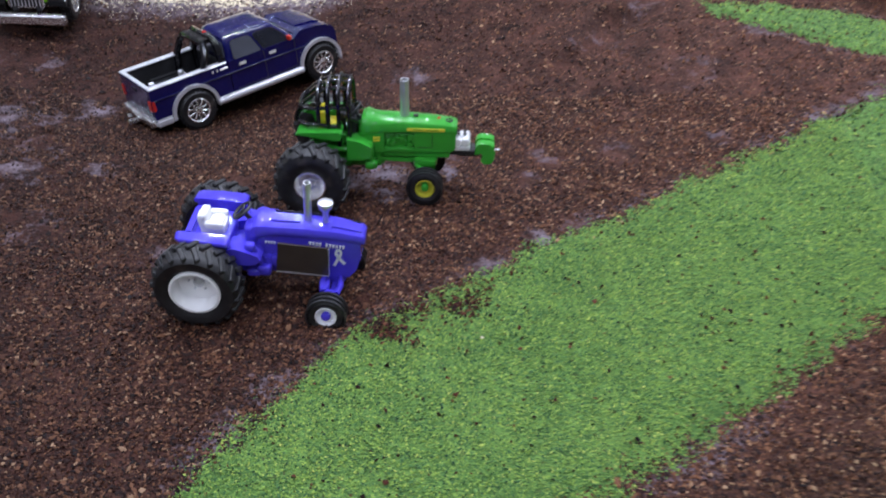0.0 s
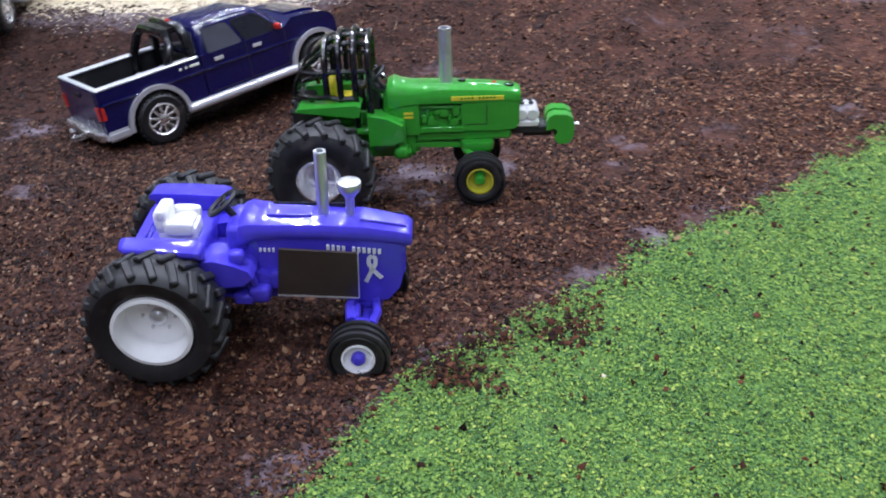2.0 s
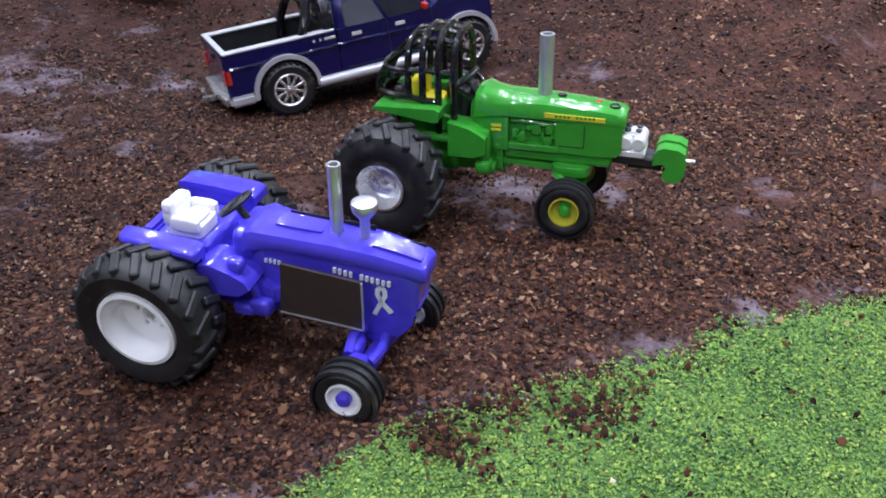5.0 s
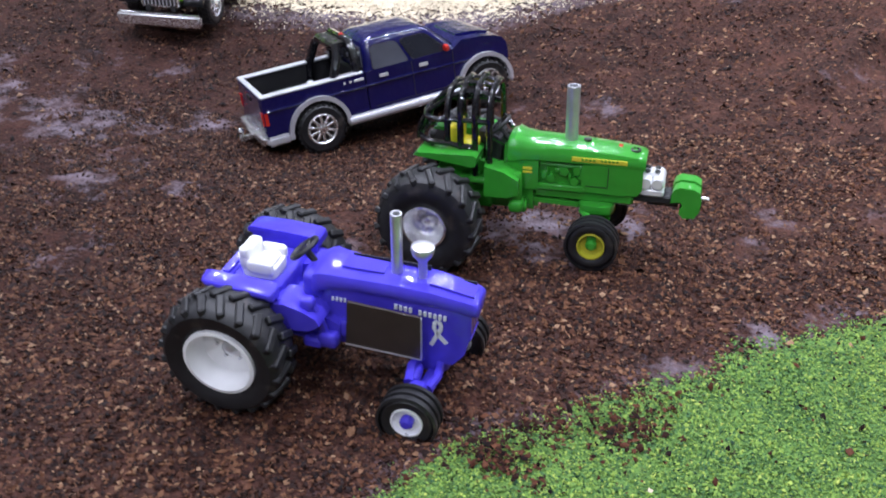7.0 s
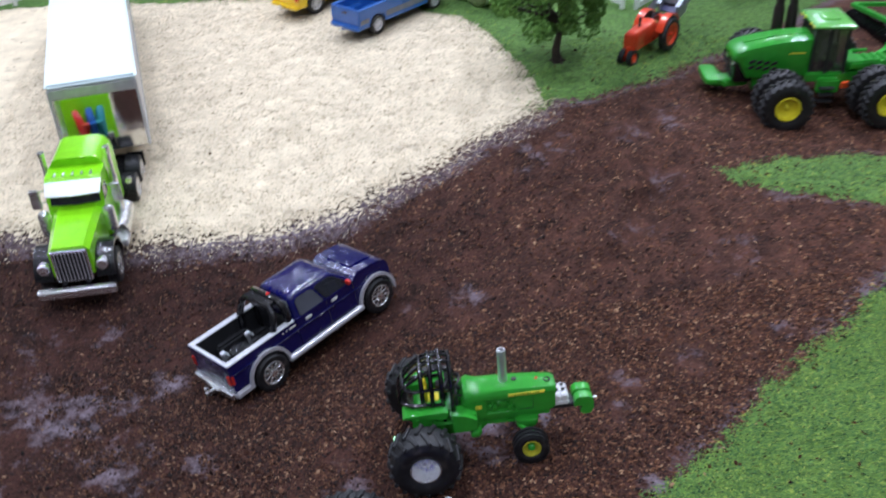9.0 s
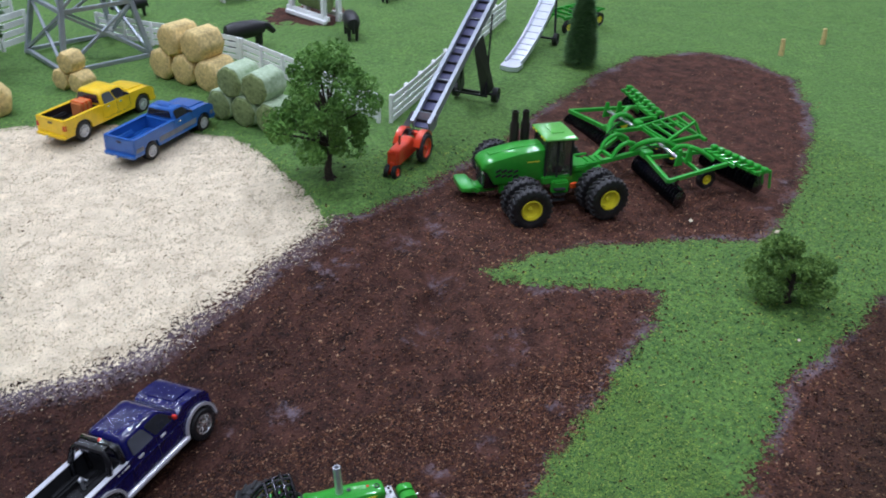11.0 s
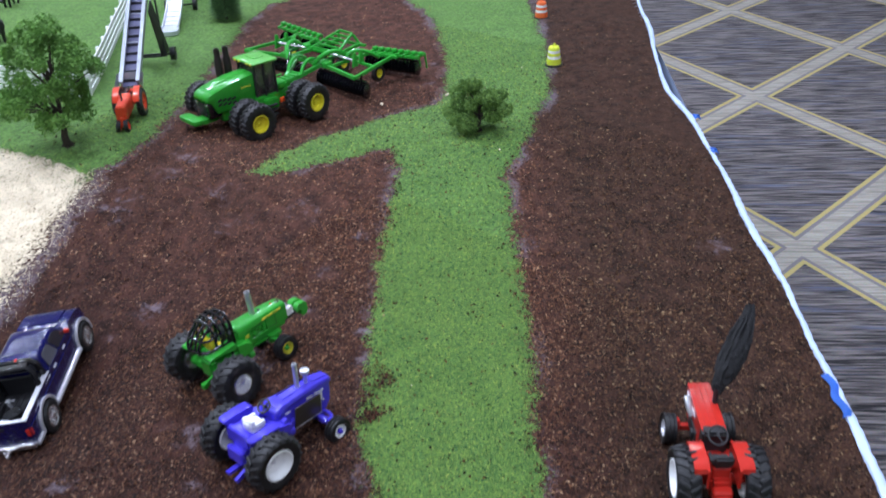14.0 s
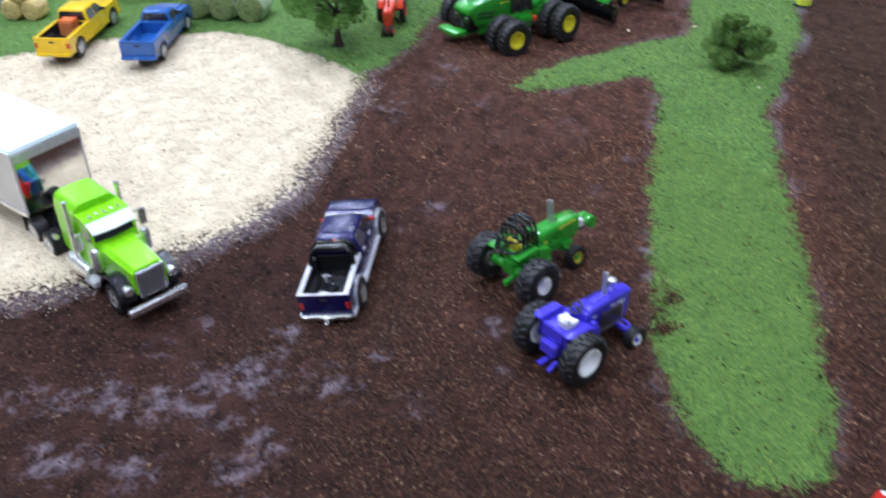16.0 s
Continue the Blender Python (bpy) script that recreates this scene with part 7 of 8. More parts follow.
        # spring arms along the rear bar
        reach = 5.0 if s > 0 else 6.4
        rear_bar = beam("rear_bar", [w(-2.0, 3.2), w(-3.0, 3.2 + reach)], 0.24)
        for k in range(8):
            f = 0.05 + 0.13 * k
            x, y = -2.0 - 1.0 * f, 3.2 + reach * f
            part("spring_arm", join(bar(w(x + 0.3, y, 0.1), w(x - 1.0, y + 0.2, 0.15), 0.2, 0.2, 0.04), bar(w(x - 0.95, y + 0.2, 0.1), w(x - 1.15, y + 0.2, -1.2), 0.12, 0.12), moved(blob(-0.24, 0.24, -0.24, 0.24, -0.12, 0.26, 0.5), x=x - 0.5, y=s * (y + 0.1), z=w(x, y)[2] + 0.2)), IMPLEMENT, rear_bar, smooth=True)
    return t


articulated_tractor()
disc_harrow()


# ---- little orange tractor and the belt conveyors ----
def little_tractor():
    t = thing("antique_tractor", "small orange antique toy tractor on grass", "toy tractor", 15.3, 58.5, height(14.4, 57.6) + 0.1, 225, group="toy tractors")
    for s in (-1, 1):
        farm_wheel(t, 0, s * 0.92, 1.1, 1.12, 0.5, 0.7, RED_ORANGE, RED_ORANGE, 16, 0.12, s, lug_h=0.08)
        farm_wheel(t, 3.5, s * 0.3, 0.5, 0.52, 0.3, 0.28, RED_ORANGE, RED_ORANGE, 0, 0.06, s, tilt=6 * s, lug_h=0.03, hub_r=0.08)
    part("axle", join(tube([(0, -1.1, 1.1), (0, 1.1, 1.1)], 0.17, 10), box(-0.5, 1.0, -0.35, 0.35, 0.75, 1.5, 0.1, 2)), RED_ORANGE, t, smooth=True)
    part("hood", loft(hood_rings(0.9, 3.4, 0.42, 1.1, 2.1, 0.05), 0.06, 2), RED_ORANGE, t, smooth=True)
    part("grille", box(3.36, 3.52, -0.38, 0.38, 0.8, 1.95, 0.06, 2), RED_ORANGE, t, smooth=True)
    part("engine", box(1.0, 3.2, -0.36, 0.36, 0.8, 1.3, 0.06), RED_ORANGE, t)
    part("front_post", join(box(3.3, 3.65, -0.16, 0.16, 0.5, 1.2, 0.05), bar((3.5, -0.3, 0.5), (3.5, 0.3, 0.5), 0.12, 0.12)), RED_ORANGE, t)
    for s in (-1, 1):
        part("fender", prism(arc(0, 1.1, 1.28, 20, 150, 8) + arc(0, 1.1, 1.18, 150, 20, 8), s * 0.78 - 0.24, s * 0.78 + 0.24, 0.02), RED_ORANGE, t, smooth=True)
    part("seat", join(box(-0.75, -0.15, -0.3, 0.3, 1.9, 2.02, 0.05, 2), bar((-0.4, 0, 1.3), (-0.4, 0, 1.95), 0.12, 0.12)), RED_ORANGE, t)
    steering_wheel(t, 0.5, 2.35, 45, 0.32, 0.8)
    smoke_stack(t, 2.3, 0, 2.0, 2.7, 0.07, DARK)


def belt_conveyor():
    """A trough conveyor rising from behind the little tractor."""
    t = thing("belt_conveyor", "galvanised trough conveyor with dark flighted belt", "conveyor", 16.3, 59.6, height(16, 59.3), 46.0)
    a, b = Vector((0.2, 0, 1.9)), Vector((27.0, 0, 13.6))
    d = (b - a).normalized()
    up = Vector((-d.z, 0, d.x))
    n = 27
    part("belt", join(bar(a, b, 1.16, 0.1)), BELT, t, "dark rubber belt")
    for s in (-1, 1):
        off = Vector((0, s * 0.66, 0))
        part("side_channel", join(bar(a + off + up * 0.15, b + off + up * 0.15, 0.14, 0.75), bar(a + off + up * 0.55, b + off + up * 0.55, 0.3, 0.06)), GALV, t, "galvanised side channel")
    for k in range(n):
        p = a + (b - a) * ((k + 0.5) / n)
        part("flight", bar(p + Vector((0, -0.57, 0)) + up * 0.12, p + Vector((0, 0.57, 0)) + up * 0.12, 0.07, 0.22), DARK, t)
    for k in range(8):
        p = a + (b - a) * ((k + 0.3) / 8)
        part("cross_strap", bar(p + Vector((0, -0.7, 0)) + up * 0.5, p + Vector((0, 0.7, 0)) + up * 0.5, 0.08, 0.05), GALV, t)
    # the undercarriage: two wheels, an axle and dark side plates
    mid = a + (b - a) * 0.36
    for s in (-1, 1):
        part("support_plate", loft([[(11.0, s * 1.0, 0.8), (13.2, s * 1.35, 0.7), (mid.x + 0.8, s * 0.95, mid.z), (mid.x - 1.2, s * 0.95, mid.z - 0.5)], [(11.0, s * 1.0 + 0.08, 0.8), (13.2, s * 1.35 + 0.08, 0.7), (mid.x + 0.8, s * 0.95 + 0.08, mid.z), (mid.x - 1.2, s * 0.95 + 0.08, mid.z - 0.5)]]), DARK, t, "dark steel support")
        farm_wheel(t, 12.3, s * 1.75, 0.62, 0.64, 0.45, 0.3, DARK, DARK, 0, 0.06, s, lug_h=0.04, hub_r=0.1)
        part("brace", tube([(11.2, s * 1.2, 0.8), (mid.x + 3, s * 0.9, mid.z + 1.1)], 0.09, 6), DARK, t)
    part("axle", join(bar((12.3, -1.8, 0.62), (12.3, 1.8, 0.62), 0.2, 0.2), bar((11.2, -1.4, 0.8), (11.2, 1.4, 0.8), 0.16, 0.16)), DARK, t)
    part("hopper", join(loft([[(-0.8, -0.95, 1.6), (0.8, -0.95, 2.0), (0.8, 0.95, 2.0), (-0.8, 0.95, 1.6)], [(-0.9, -1.05, 2.2), (0.9, -1.05, 2.8), (0.9, 1.05, 2.8), (-0.9, 1.05, 2.2)]], caps=False), bar((-0.4, 0, 1.7), (-1.2, 0, 1.2), 0.2, 0.2)), GALV, t, smooth=False)


def grain_elevator():
    """A second, lighter elevator with an open curved foot."""
    t = thing("bale_elevator", "pale silver bale elevator with a curved foot", "conveyor", 31.7, 75.2, height(31.0, 74.4), 45)
    path = [Vector((x, 0, 0.45 + 0.022 * x * x + 0.10 * x)) for x in np.linspace(0, 14, 15)] + [Vector((20, 0, 10.4))]
    pale = material("pale_silver", (0.66, 0.69, 0.75), 0.35, 0.5, 0.1, 200, 0.05)
    for s in (-1, 1):
        y0, y1 = s * 0.75 - 0.06, s * 0.75 + 0.06
        part("side_rail", loft([[p + Vector((0, y0, -0.1)), p + Vector((0, y1, -0.1)), p + Vector((0, y1, 0.4)), p + Vector((0, y0, 0.4))] for p in path]), pale, t)
    part("bed_plate", loft([[p + Vector((0, -0.72, -0.04)), p + Vector((0, 0.72, -0.04)), p + Vector((0, 0.72, 0.04)), p + Vector((0, -0.72, 0.04))] for p in path]), pale, t)
    for k in range(15):
        part("crossbar", bar(path[k] + Vector((0, -0.7, 0.06)), path[k] + Vector((0, 0.7, 0.06)), 0.06, 0.06), GALV, t)
    part("foot_scoop", prism(arc(0.0, 0.0, 1.35, 140, 220, 8) + [(0.3, -0.92), (0.3, 0.92)], 0.2, 0.62, 0.08, 2, axis="z"), pale, t, smooth=True)
    for s in (-1, 1):
        farm_wheel(t, 9.0, s * 1.5, 0.6, 0.62, 0.4, 0.3, DARK, DARK, 0, 0.06, s, lug_h=0.04, hub_r=0.1)
        part("leg", tube([(9.0, s * 1.4, 0.6), (10.5, s * 0.8, 4.3)], 0.12, 6), DARK, t)
    part("axle", bar((9, -1.5, 0.6), (9, 1.5, 0.6), 0.18, 0.18), DARK, t)


def far_rake():
    """The green implement that stands behind the conifer."""
    t = thing("hay_rake", "bright green wheeled implement behind the conifer", "farm implement", 44.0, 86.0, height(44, 86) + 0.1, 20)
    part("frame", join(bar((-3, -1.5, 1.6), (3, -1.5, 1.6), 0.25, 0.25), bar((-3, 1.5, 1.6), (3, 1.5, 1.6), 0.25, 0.25), *[bar((-2.5 + 1.25 * k, -1.5, 1.6), (-2.5 + 1.25 * k, 1.5, 1.6), 0.22, 0.22) for k in range(5)], bar((3, 0, 1.6), (5.5, 0, 0.9), 0.25, 0.25), bar((-2, -1.5, 1.6), (0, -1.5, 3.0), 0.2, 0.2), bar((2, -1.5, 1.6), (0, -1.5, 3.0), 0.2, 0.2)), IMPLEMENT, t)
    for x in (-2.5, 2.5):
        for s in (-1, 1):
            farm_wheel(t, x, s * 1.7, 0.7, 0.72, 0.4, 0.35, YELLOW, YELLOW, 0, 0.06, s, lug_h=0.04, hub_r=0.1)
    for k in range(6):
        part("tine", bar((-2.8 + 1.1 * k, 1.7, 1.6), (-3.2 + 1.1 * k, 2.1, 0.3), 0.12, 0.12), IMPLEMENT, t)


little_tractor()
belt_conveyor()
grain_elevator()
far_rake()


# ---- pulling sled ----
def pulling_sled():
    t = thing("pulling_sled", "green pulling sled with white grid panel and blade", "toy sled", 2.25, 2.6, height(2, 3) + 0.0, 37.5)
    for s in (-1, 1):
        pts = [(0.0, 0.35), (-0.35, 0.9), (-0.55, 1.5), (-0.30, 2.1), (0.15, 2.6), (0.75, 2.95)]
        rings = []
        for px, py in pts:
            rings.append([(px, s * py, 0.15), (px + 0.14, s * py, 0.15), (px + 0.14, s * py, 1.45), (px, s * py, 1.45)])
        part("blade", loft(rings, 0.03), SLED, t, "curved green push blade", smooth=True)
    part("pan", join(box(-17, -0.4, -1.45, 1.55, 0.25, 0.62, 0.08, 2), box(-17, -1.2, -1.55, -1.25, 0.3, 0.95, 0.08, 2), box(-17, -1.2, 1.45, 1.62, 0.3, 0.80, 0.05, 2)), SLED, t, "long green sled pan", smooth=True)
    part("weight_track", join(box(-13, -0.5, -1.05, -0.68, 0.6, 1.55, 0.05), box(-13, -0.5, 0.30, 0.66, 0.6, 1.55, 0.05), box(-0.9, -0.45, -1.05, 0.66, 0.6, 1.55, 0.05), box(-13, -0.5, -0.95, 0.6, 0.6, 0.8)), SLED, t)
    for y in (-0.48, 0.12):
        part("rail", box(-12.5, -1.6, y - 0.11, y + 0.11, 1.30, 1.46, 0.02), STEEL, t, "bright steel rail")
    part("chain_guide", box(-12.5, -1.6, -0.36, 0.0, 1.1, 1.2), DARK, t)
    part("weight_box", box(-11.8, -6.3, -1.25, 1.2, 1.56, 2.7, 0.08, 2), SLED, t, smooth=True)
    part("grid_panel", box(-9.6, -6.2, -1.3, 1.3, 2.7, 2.86, 0.05, 2), WHITE, t, "white panel ruled into a grid", smooth=True)
    for i in range(3):
        for j in range(4):
            part("pad", box(-9.4 + 1.08 * i, -8.5 + 1.08 * i, -1.2 + 0.61 * j, -0.64 + 0.61 * j, 2.85, 2.89, 0.015), CLOTH, t)
    part("hitch_chain", join(*[moved(tube([(0.16 * math.cos(a), 0.09 * math.sin(a), 0) for a in (2 * math.pi * k / 10 for k in range(11))], 0.035, 5), x=0.1 + 0.22 * c, z=0.95, rx=90 * (c % 2)) for c in range(6)]), CHROME, t, "short chain to the tractor", smooth=True)
    part("hook_post", box(-0.5, 0.05, -0.2, 0.2, 0.6, 1.15, 0.04), SLED, t)
    for x in (-3.2, -5.2):
        part("bolt_plate", moved(lathe([(0.22, 0), (0.22, 0.08), (0, 0.1)], 10, "z"), x=x, y=1.05, z=0.62), DARK, t)
    for s in (-1, 1):
        road_wheel(t, -15.0, s * 2.1, 0.8, 0.8, 0.5, s, STEEL, 6)


pulling_sled()


# ---- trees and bushes ----
def leaf_cloud(centres, rng, per, spread, size):
    """Many small folded leaves round some centres, as arrays of points and triangles."""
    verts, faces = [], []
    for cx, cy, cz, cr in centres:
        for _ in range(per):
            d = Vector((rng.gauss(0, 1), rng.gauss(0, 1), rng.gauss(0, 0.8))).normalized() * cr * spread * rng.uniform(0.35, 1.0) ** 0.5
            p = Vector((cx, cy, cz)) + d
            s = size * rng.uniform(0.6, 1.4)
            a = Vector((rng.gauss(0, 1), rng.gauss(0, 1), rng.gauss(0, 1))).normalized()
            b = a.cross(Vector((rng.gauss(0, 1), rng.gauss(0, 1), rng.gauss(0, 1)))).normalized()
            c = a.cross(b) * 0.35
            n = len(verts)
            verts += [p - a * s, p + b * s * 0.5 + c * s, p + a * s, p - b * s * 0.5 + c * s]
            faces += [(n, n + 1, n + 2), (n, n + 2, n + 3)]
    return [tuple(v) for v in verts], faces


def tree(name, label, x, y, tall, crown_low, radius, seed, leaf=None, clumps=60, per=110, size=0.16, lean=0.0, lump=(0.20, 0.34)):
    rng = random.Random(seed)
    t = thing(name, label, "tree", x, y, height(x, y) + 0.02, rng.uniform(0, 360))
    trunk = [tube([(0, 0, -0.2), (0.06 * radius, 0, crown_low * 0.5), (lean, 0.05, crown_low), (lean * 1.4, 0.1, tall * 0.75)], 0.28 * radius / 3.5 + 0.06, 9, r_end=0.08)]
    for k in range(6):
        a = k * 1.05 + rng.uniform(-0.3, 0.3)
        rr = 0.28 * radius / 3.5
        trunk.append(tube([(0, 0, 0.5), (rr * 1.3 * math.cos(a), rr * 1.3 * math.sin(a), 0.12), (rr * 2.6 * math.cos(a), rr * 2.6 * math.sin(a), -0.05)], rr * 0.5, 5, r_end=0.03))
    centres = []
    for k in range(clumps):
        a = rng.uniform(0, 2 * math.pi)
        f = rng.uniform(0.0, 1.0)
        zz = crown_low + (tall - crown_low) * f
        env = radius * (math.sin(math.pi * min(1.0, 0.12 + 0.86 * f)) ** 0.6)
        r = env * math.sqrt(rng.uniform(0.1, 1.0))
        centres.append((r * math.cos(a) + lean, r * math.sin(a), zz, radius * rng.uniform(*lump)))
    for k, (cx, cy, cz, cr) in enumerate(centres):
        if k % 2 == 0:
            z0 = crown_low * 0.8 + (cz - crown_low) * 0.5
            trunk.append(tube([(lean * 0.8, 0, max(z0, crown_low * 0.7)), (cx * 0.5, cy * 0.5, (z0 + cz) / 2 + 0.1), (cx, cy, cz)], 0.09 * radius / 3.0, 5, r_end=0.02))
    part("trunk", join(*trunk), BARK, t, "dark branching trunk", smooth=True)
    verts, faces = leaf_cloud(centres, rng, per, 1.0, size)
    crown = from_arrays("crown", verts, faces, leaf or LEAF, smooth=False)
    crown.parent = t
    crown["label"] = "loose crown of small green leaves"
    return t


tree("broadleaf_tree", "tall green model tree with dark trunk on grass", 8.6, 56.9, 8.8, 1.9, 3.7, 5, clumps=58, per=300, size=0.12, lump=(0.13, 0.30))
tree("bush", "low mid-green model bush on the grass strip", 29.0, 34.3, 4.0, 0.9, 2.35, 12, BUSH_LEAF, clumps=30, per=560, size=0.085, lump=(0.18, 0.38))
tree("dark_tree", "dark model tree beside the white fence", -18.0, 86.0, 9.0, 2.2, 2.6, 21, LEAF_DARK, clumps=36, per=90, size=0.2)
tree("dark_tree", "dark model tree beside the white fence", -14.0, 88.4, 9.0, 2.2, 2.6, 22, LEAF_DARK, clumps=36, per=90, size=0.2)


def conifer(x, y, tall, radius, seed):
    rng = random.Random(seed)
    t = thing("conifer", "dark green bottle-brush model conifer", "tree", x, y, height(x, y) + 0.05)
    part("trunk", tube([(0, 0, -0.2), (0, 0, tall)], 0.16, 7, r_end=0.03), BARK, t)
    verts, faces = [], []
    for k in range(9500):
        f = rng.random() ** 0.8
        r = radius * (1 - f) ** 0.45 * (0.9 + 0.1 * rng.random())
        a = rng.uniform(0, 2 * math.pi)
        d = Vector((math.cos(a), math.sin(a), -0.15))
        p = Vector((0, 0, 0.5 + (tall - 0.5) * f)) + d * r * rng.uniform(0.35, 1.0)
        side = Vector((-math.sin(a), math.cos(a), rng.uniform(-0.4, 0.4)))
        n = len(verts)
        verts += [tuple(p - d * 0.2 + side * 0.09), tuple(p + d * 0.26 + Vector((0, 0, 0.06))), tuple(p - d * 0.2 - side * 0.09)]
        faces.append((n, n + 1, n + 2))
    ob = from_arrays("needles", verts, faces, LEAF_DARK, smooth=False)
    ob.parent = t


conifer(38.4, 74.4, 7.5, 1.9, 4)


# ---- fences ----
def fence(label, a, b, rails=4, tall=2.3, gap=3.0):
    a, b = Vector((*a, 0)), Vector((*b, 0))
    length = (b - a).length
    yaw = math.degrees(math.atan2(b.y - a.y, b.x - a.x))
    z0 = height(a.x, a.y)
    t = thing("fence", label, "fence", a.x, a.y, z0 + 0.05, yaw, group="white board fences")
    n = max(2, int(length / gap))

    def ground_at(s):
        p = a + (b - a) * (s / length)
        return height(p.x, p.y) - z0

    for k in range(n + 1):
        s = length * k / n
        g = ground_at(s)
        part("post", box(s - 0.14, s + 0.14, -0.14, 0.14, g - 0.1, g + tall + 0.12, 0.03), WHITE, t)
    for r in range(rails):
        z = tall * (r + 0.75) / rails
        for k in range(n):
            s0, s1 = length * k / n, length * (k + 1) / n
            part("board", bar((s0, -0.17, z + ground_at(s0)), (s1, -0.17, z + ground_at(s1)), 0.10, tall / rails * 0.72), WHITE, t)


fence("white four-board model fence on grass", (16.2, 65.6), (37.8, 89.7))
fence("white four-board model fence behind the bales", (15.2, 65.7), (8.2, 83.6))
fence("white four-board model fence behind the bales", (8.0, 84.0), (-3.2, 96.6))
fence("white tall model fence beside the dark trees", (-9.6, 97.0), (-44, 66.5), 4, 3.2)
fence("white tall model fence beside the dark trees", (-11, 108), (-50, 76), 4, 3.2)


# ---- bales ----
def bale(label, x, y, z, yaw, r, w, end_mat, wrap_mat, group, seed):
    rng = random.Random(seed)
    t = thing("round_bale", label, "hay bale", x, y, z, yaw, group=group)
    prof = [(0, -w / 2 - 0.02), (r * 0.5, -w / 2 - 0.05), (r * 0.88, -w / 2), (r, -w / 2 + 0.15), (r * 1.02, 0), (r, w / 2 - 0.15), (r * 0.88, w / 2), (r * 0.5, w / 2 + 0.05), (0, w / 2 + 0.02)]
    bm = lathe(prof, 40, "x")
    for v in bm.verts:
        k = 1 + 0.035 * math.sin(7 * math.atan2(v.co.y, v.co.z) + seed) + rng.uniform(-0.02, 0.02)
        v.co.y *= k
        v.co.z *= k
        v.co.z += r
    part("straw_body", bm, end_mat, t, smooth=True)
    band = lathe([(r * 1.0, -w / 2 + 0.12), (r * 1.04, -w / 2 + 0.2), (r * 1.055, 0), (r * 1.04, w / 2 - 0.2), (r * 1.0, w / 2 - 0.12)], 40, "x")
    for v in band.verts:
        k = 1 + 0.035 * math.sin(7 * math.atan2(v.co.y, v.co.z) + seed) + rng.uniform(-0.008, 0.008)
        v.co.y *= k
        v.co.z *= k
        v.co.z += r
    part("wrap", band, wrap_mat, t, smooth=True)
    verts, faces = [], []
    for k in range(260):
        a, rr, e = rng.uniform(0, 2 * math.pi), r * math.sqrt(rng.random()) * 0.98, rng.choice((-1, 1))
        p = Vector((e * (w / 2 + 0.03), rr * math.cos(a), rr * math.sin(a) + r))
        d = Vector((e * rng.uniform(0, 0.6), rng.uniform(-1, 1), rng.uniform(-1, 1))).normalized() * rng.uniform(0.08, 0.22)
        n = len(verts)
        verts += [tuple(p), tuple(p + d + Vector((0, 0.015, 0.015))), tuple(p + d)]
        faces.append((n, n + 1, n + 2))
    ob = from_arrays("loose_straw", verts, faces, end_mat, smooth=False)
    ob.parent = t
    tagged(ob, kind="stuff")


def bale_stack(x, y, z, along, axis, r, w, rows, end_mat, wrap_mat, label, group, seed):
    """A pyramid of round bales: rows gives the count of each layer, from below."""
    d = Vector((math.cos(radians(along)), math.sin(radians(along))))
    for layer, n in enumerate(rows):
        for k in range(n):
            s = (k - (n - 1) / 2) * 2.08 * r
            px, py = x + d.x * s, y + d.y * s
            bale(label, px, py, z + layer * r * 1.78, axis + random.Random(seed + k + 9 * layer).uniform(-4, 4), r, w, end_mat, wrap_mat, group, seed + k + 9 * layer)


bale_stack(3.4, 80.4, height(3.4, 80.4) + 0.1, -55, 36, 1.3, 2.8, (3, 2), STRAW, STRAW, "golden straw round bale stacked in a pyramid", "straw bales in the pyramid", 40)
bale_stack(6.2, 69.5, height(6.2, 69.5) + 0.1, -55, 36, 1.2, 2.7, (3, 2), HAY, WRAP, "net-wrapped green hay bale in a stack", "wrapped hay bales in the stack", 60)
bale("golden straw round bale alone on grass", -12.5, 78.6, height(-12.5, 78.3) + 0.1, -88, 1.25, 2.0, STRAW, STRAW, "loose straw bales", 80)
bale_stack(-6.3, 82.2, height(-6.3, 82.2) + 0.1, -50, 40, 0.9, 1.6, (2, 1), STRAW, STRAW, "small straw bale beside the grey tower", "loose straw bales", 84)


# ---- grey tower ----
def tower():
    t = thing("steel_tower", "grey model lattice tower standing on grass", "tower", -4.5, 91.0, height(-4.5, 91) + 0.05, 20)
    B, T, Hh = 4.2, 1.2, 16.0
    corner = [(-1, -1), (1, -1), (1, 1), (-1, 1)]

    def at(c, f):
        w = B + (T - B) * f
        return Vector((c[0] * w, c[1] * w, Hh * f))

    for c in corner:
        part("leg", bar(at(c, 0), at(c, 1), 0.42, 0.42, 0.03), GALV, t)
    for a, b in zip(corner, corner[1:] + corner[:1]):
        for f in (0.02, 0.33, 0.62):
            part("girt", bar(at(a, f), at(b, f), 0.34, 0.34, 0.02), GALV, t)
        for f0, f1 in ((0.03, 0.32), (0.34, 0.61)):
            part("brace", bar(at(a, f0), at(b, f1), 0.24, 0.24), GALV, t)
            part("brace", bar(at(b, f0), at(a, f1), 0.24, 0.24), GALV, t)


tower()


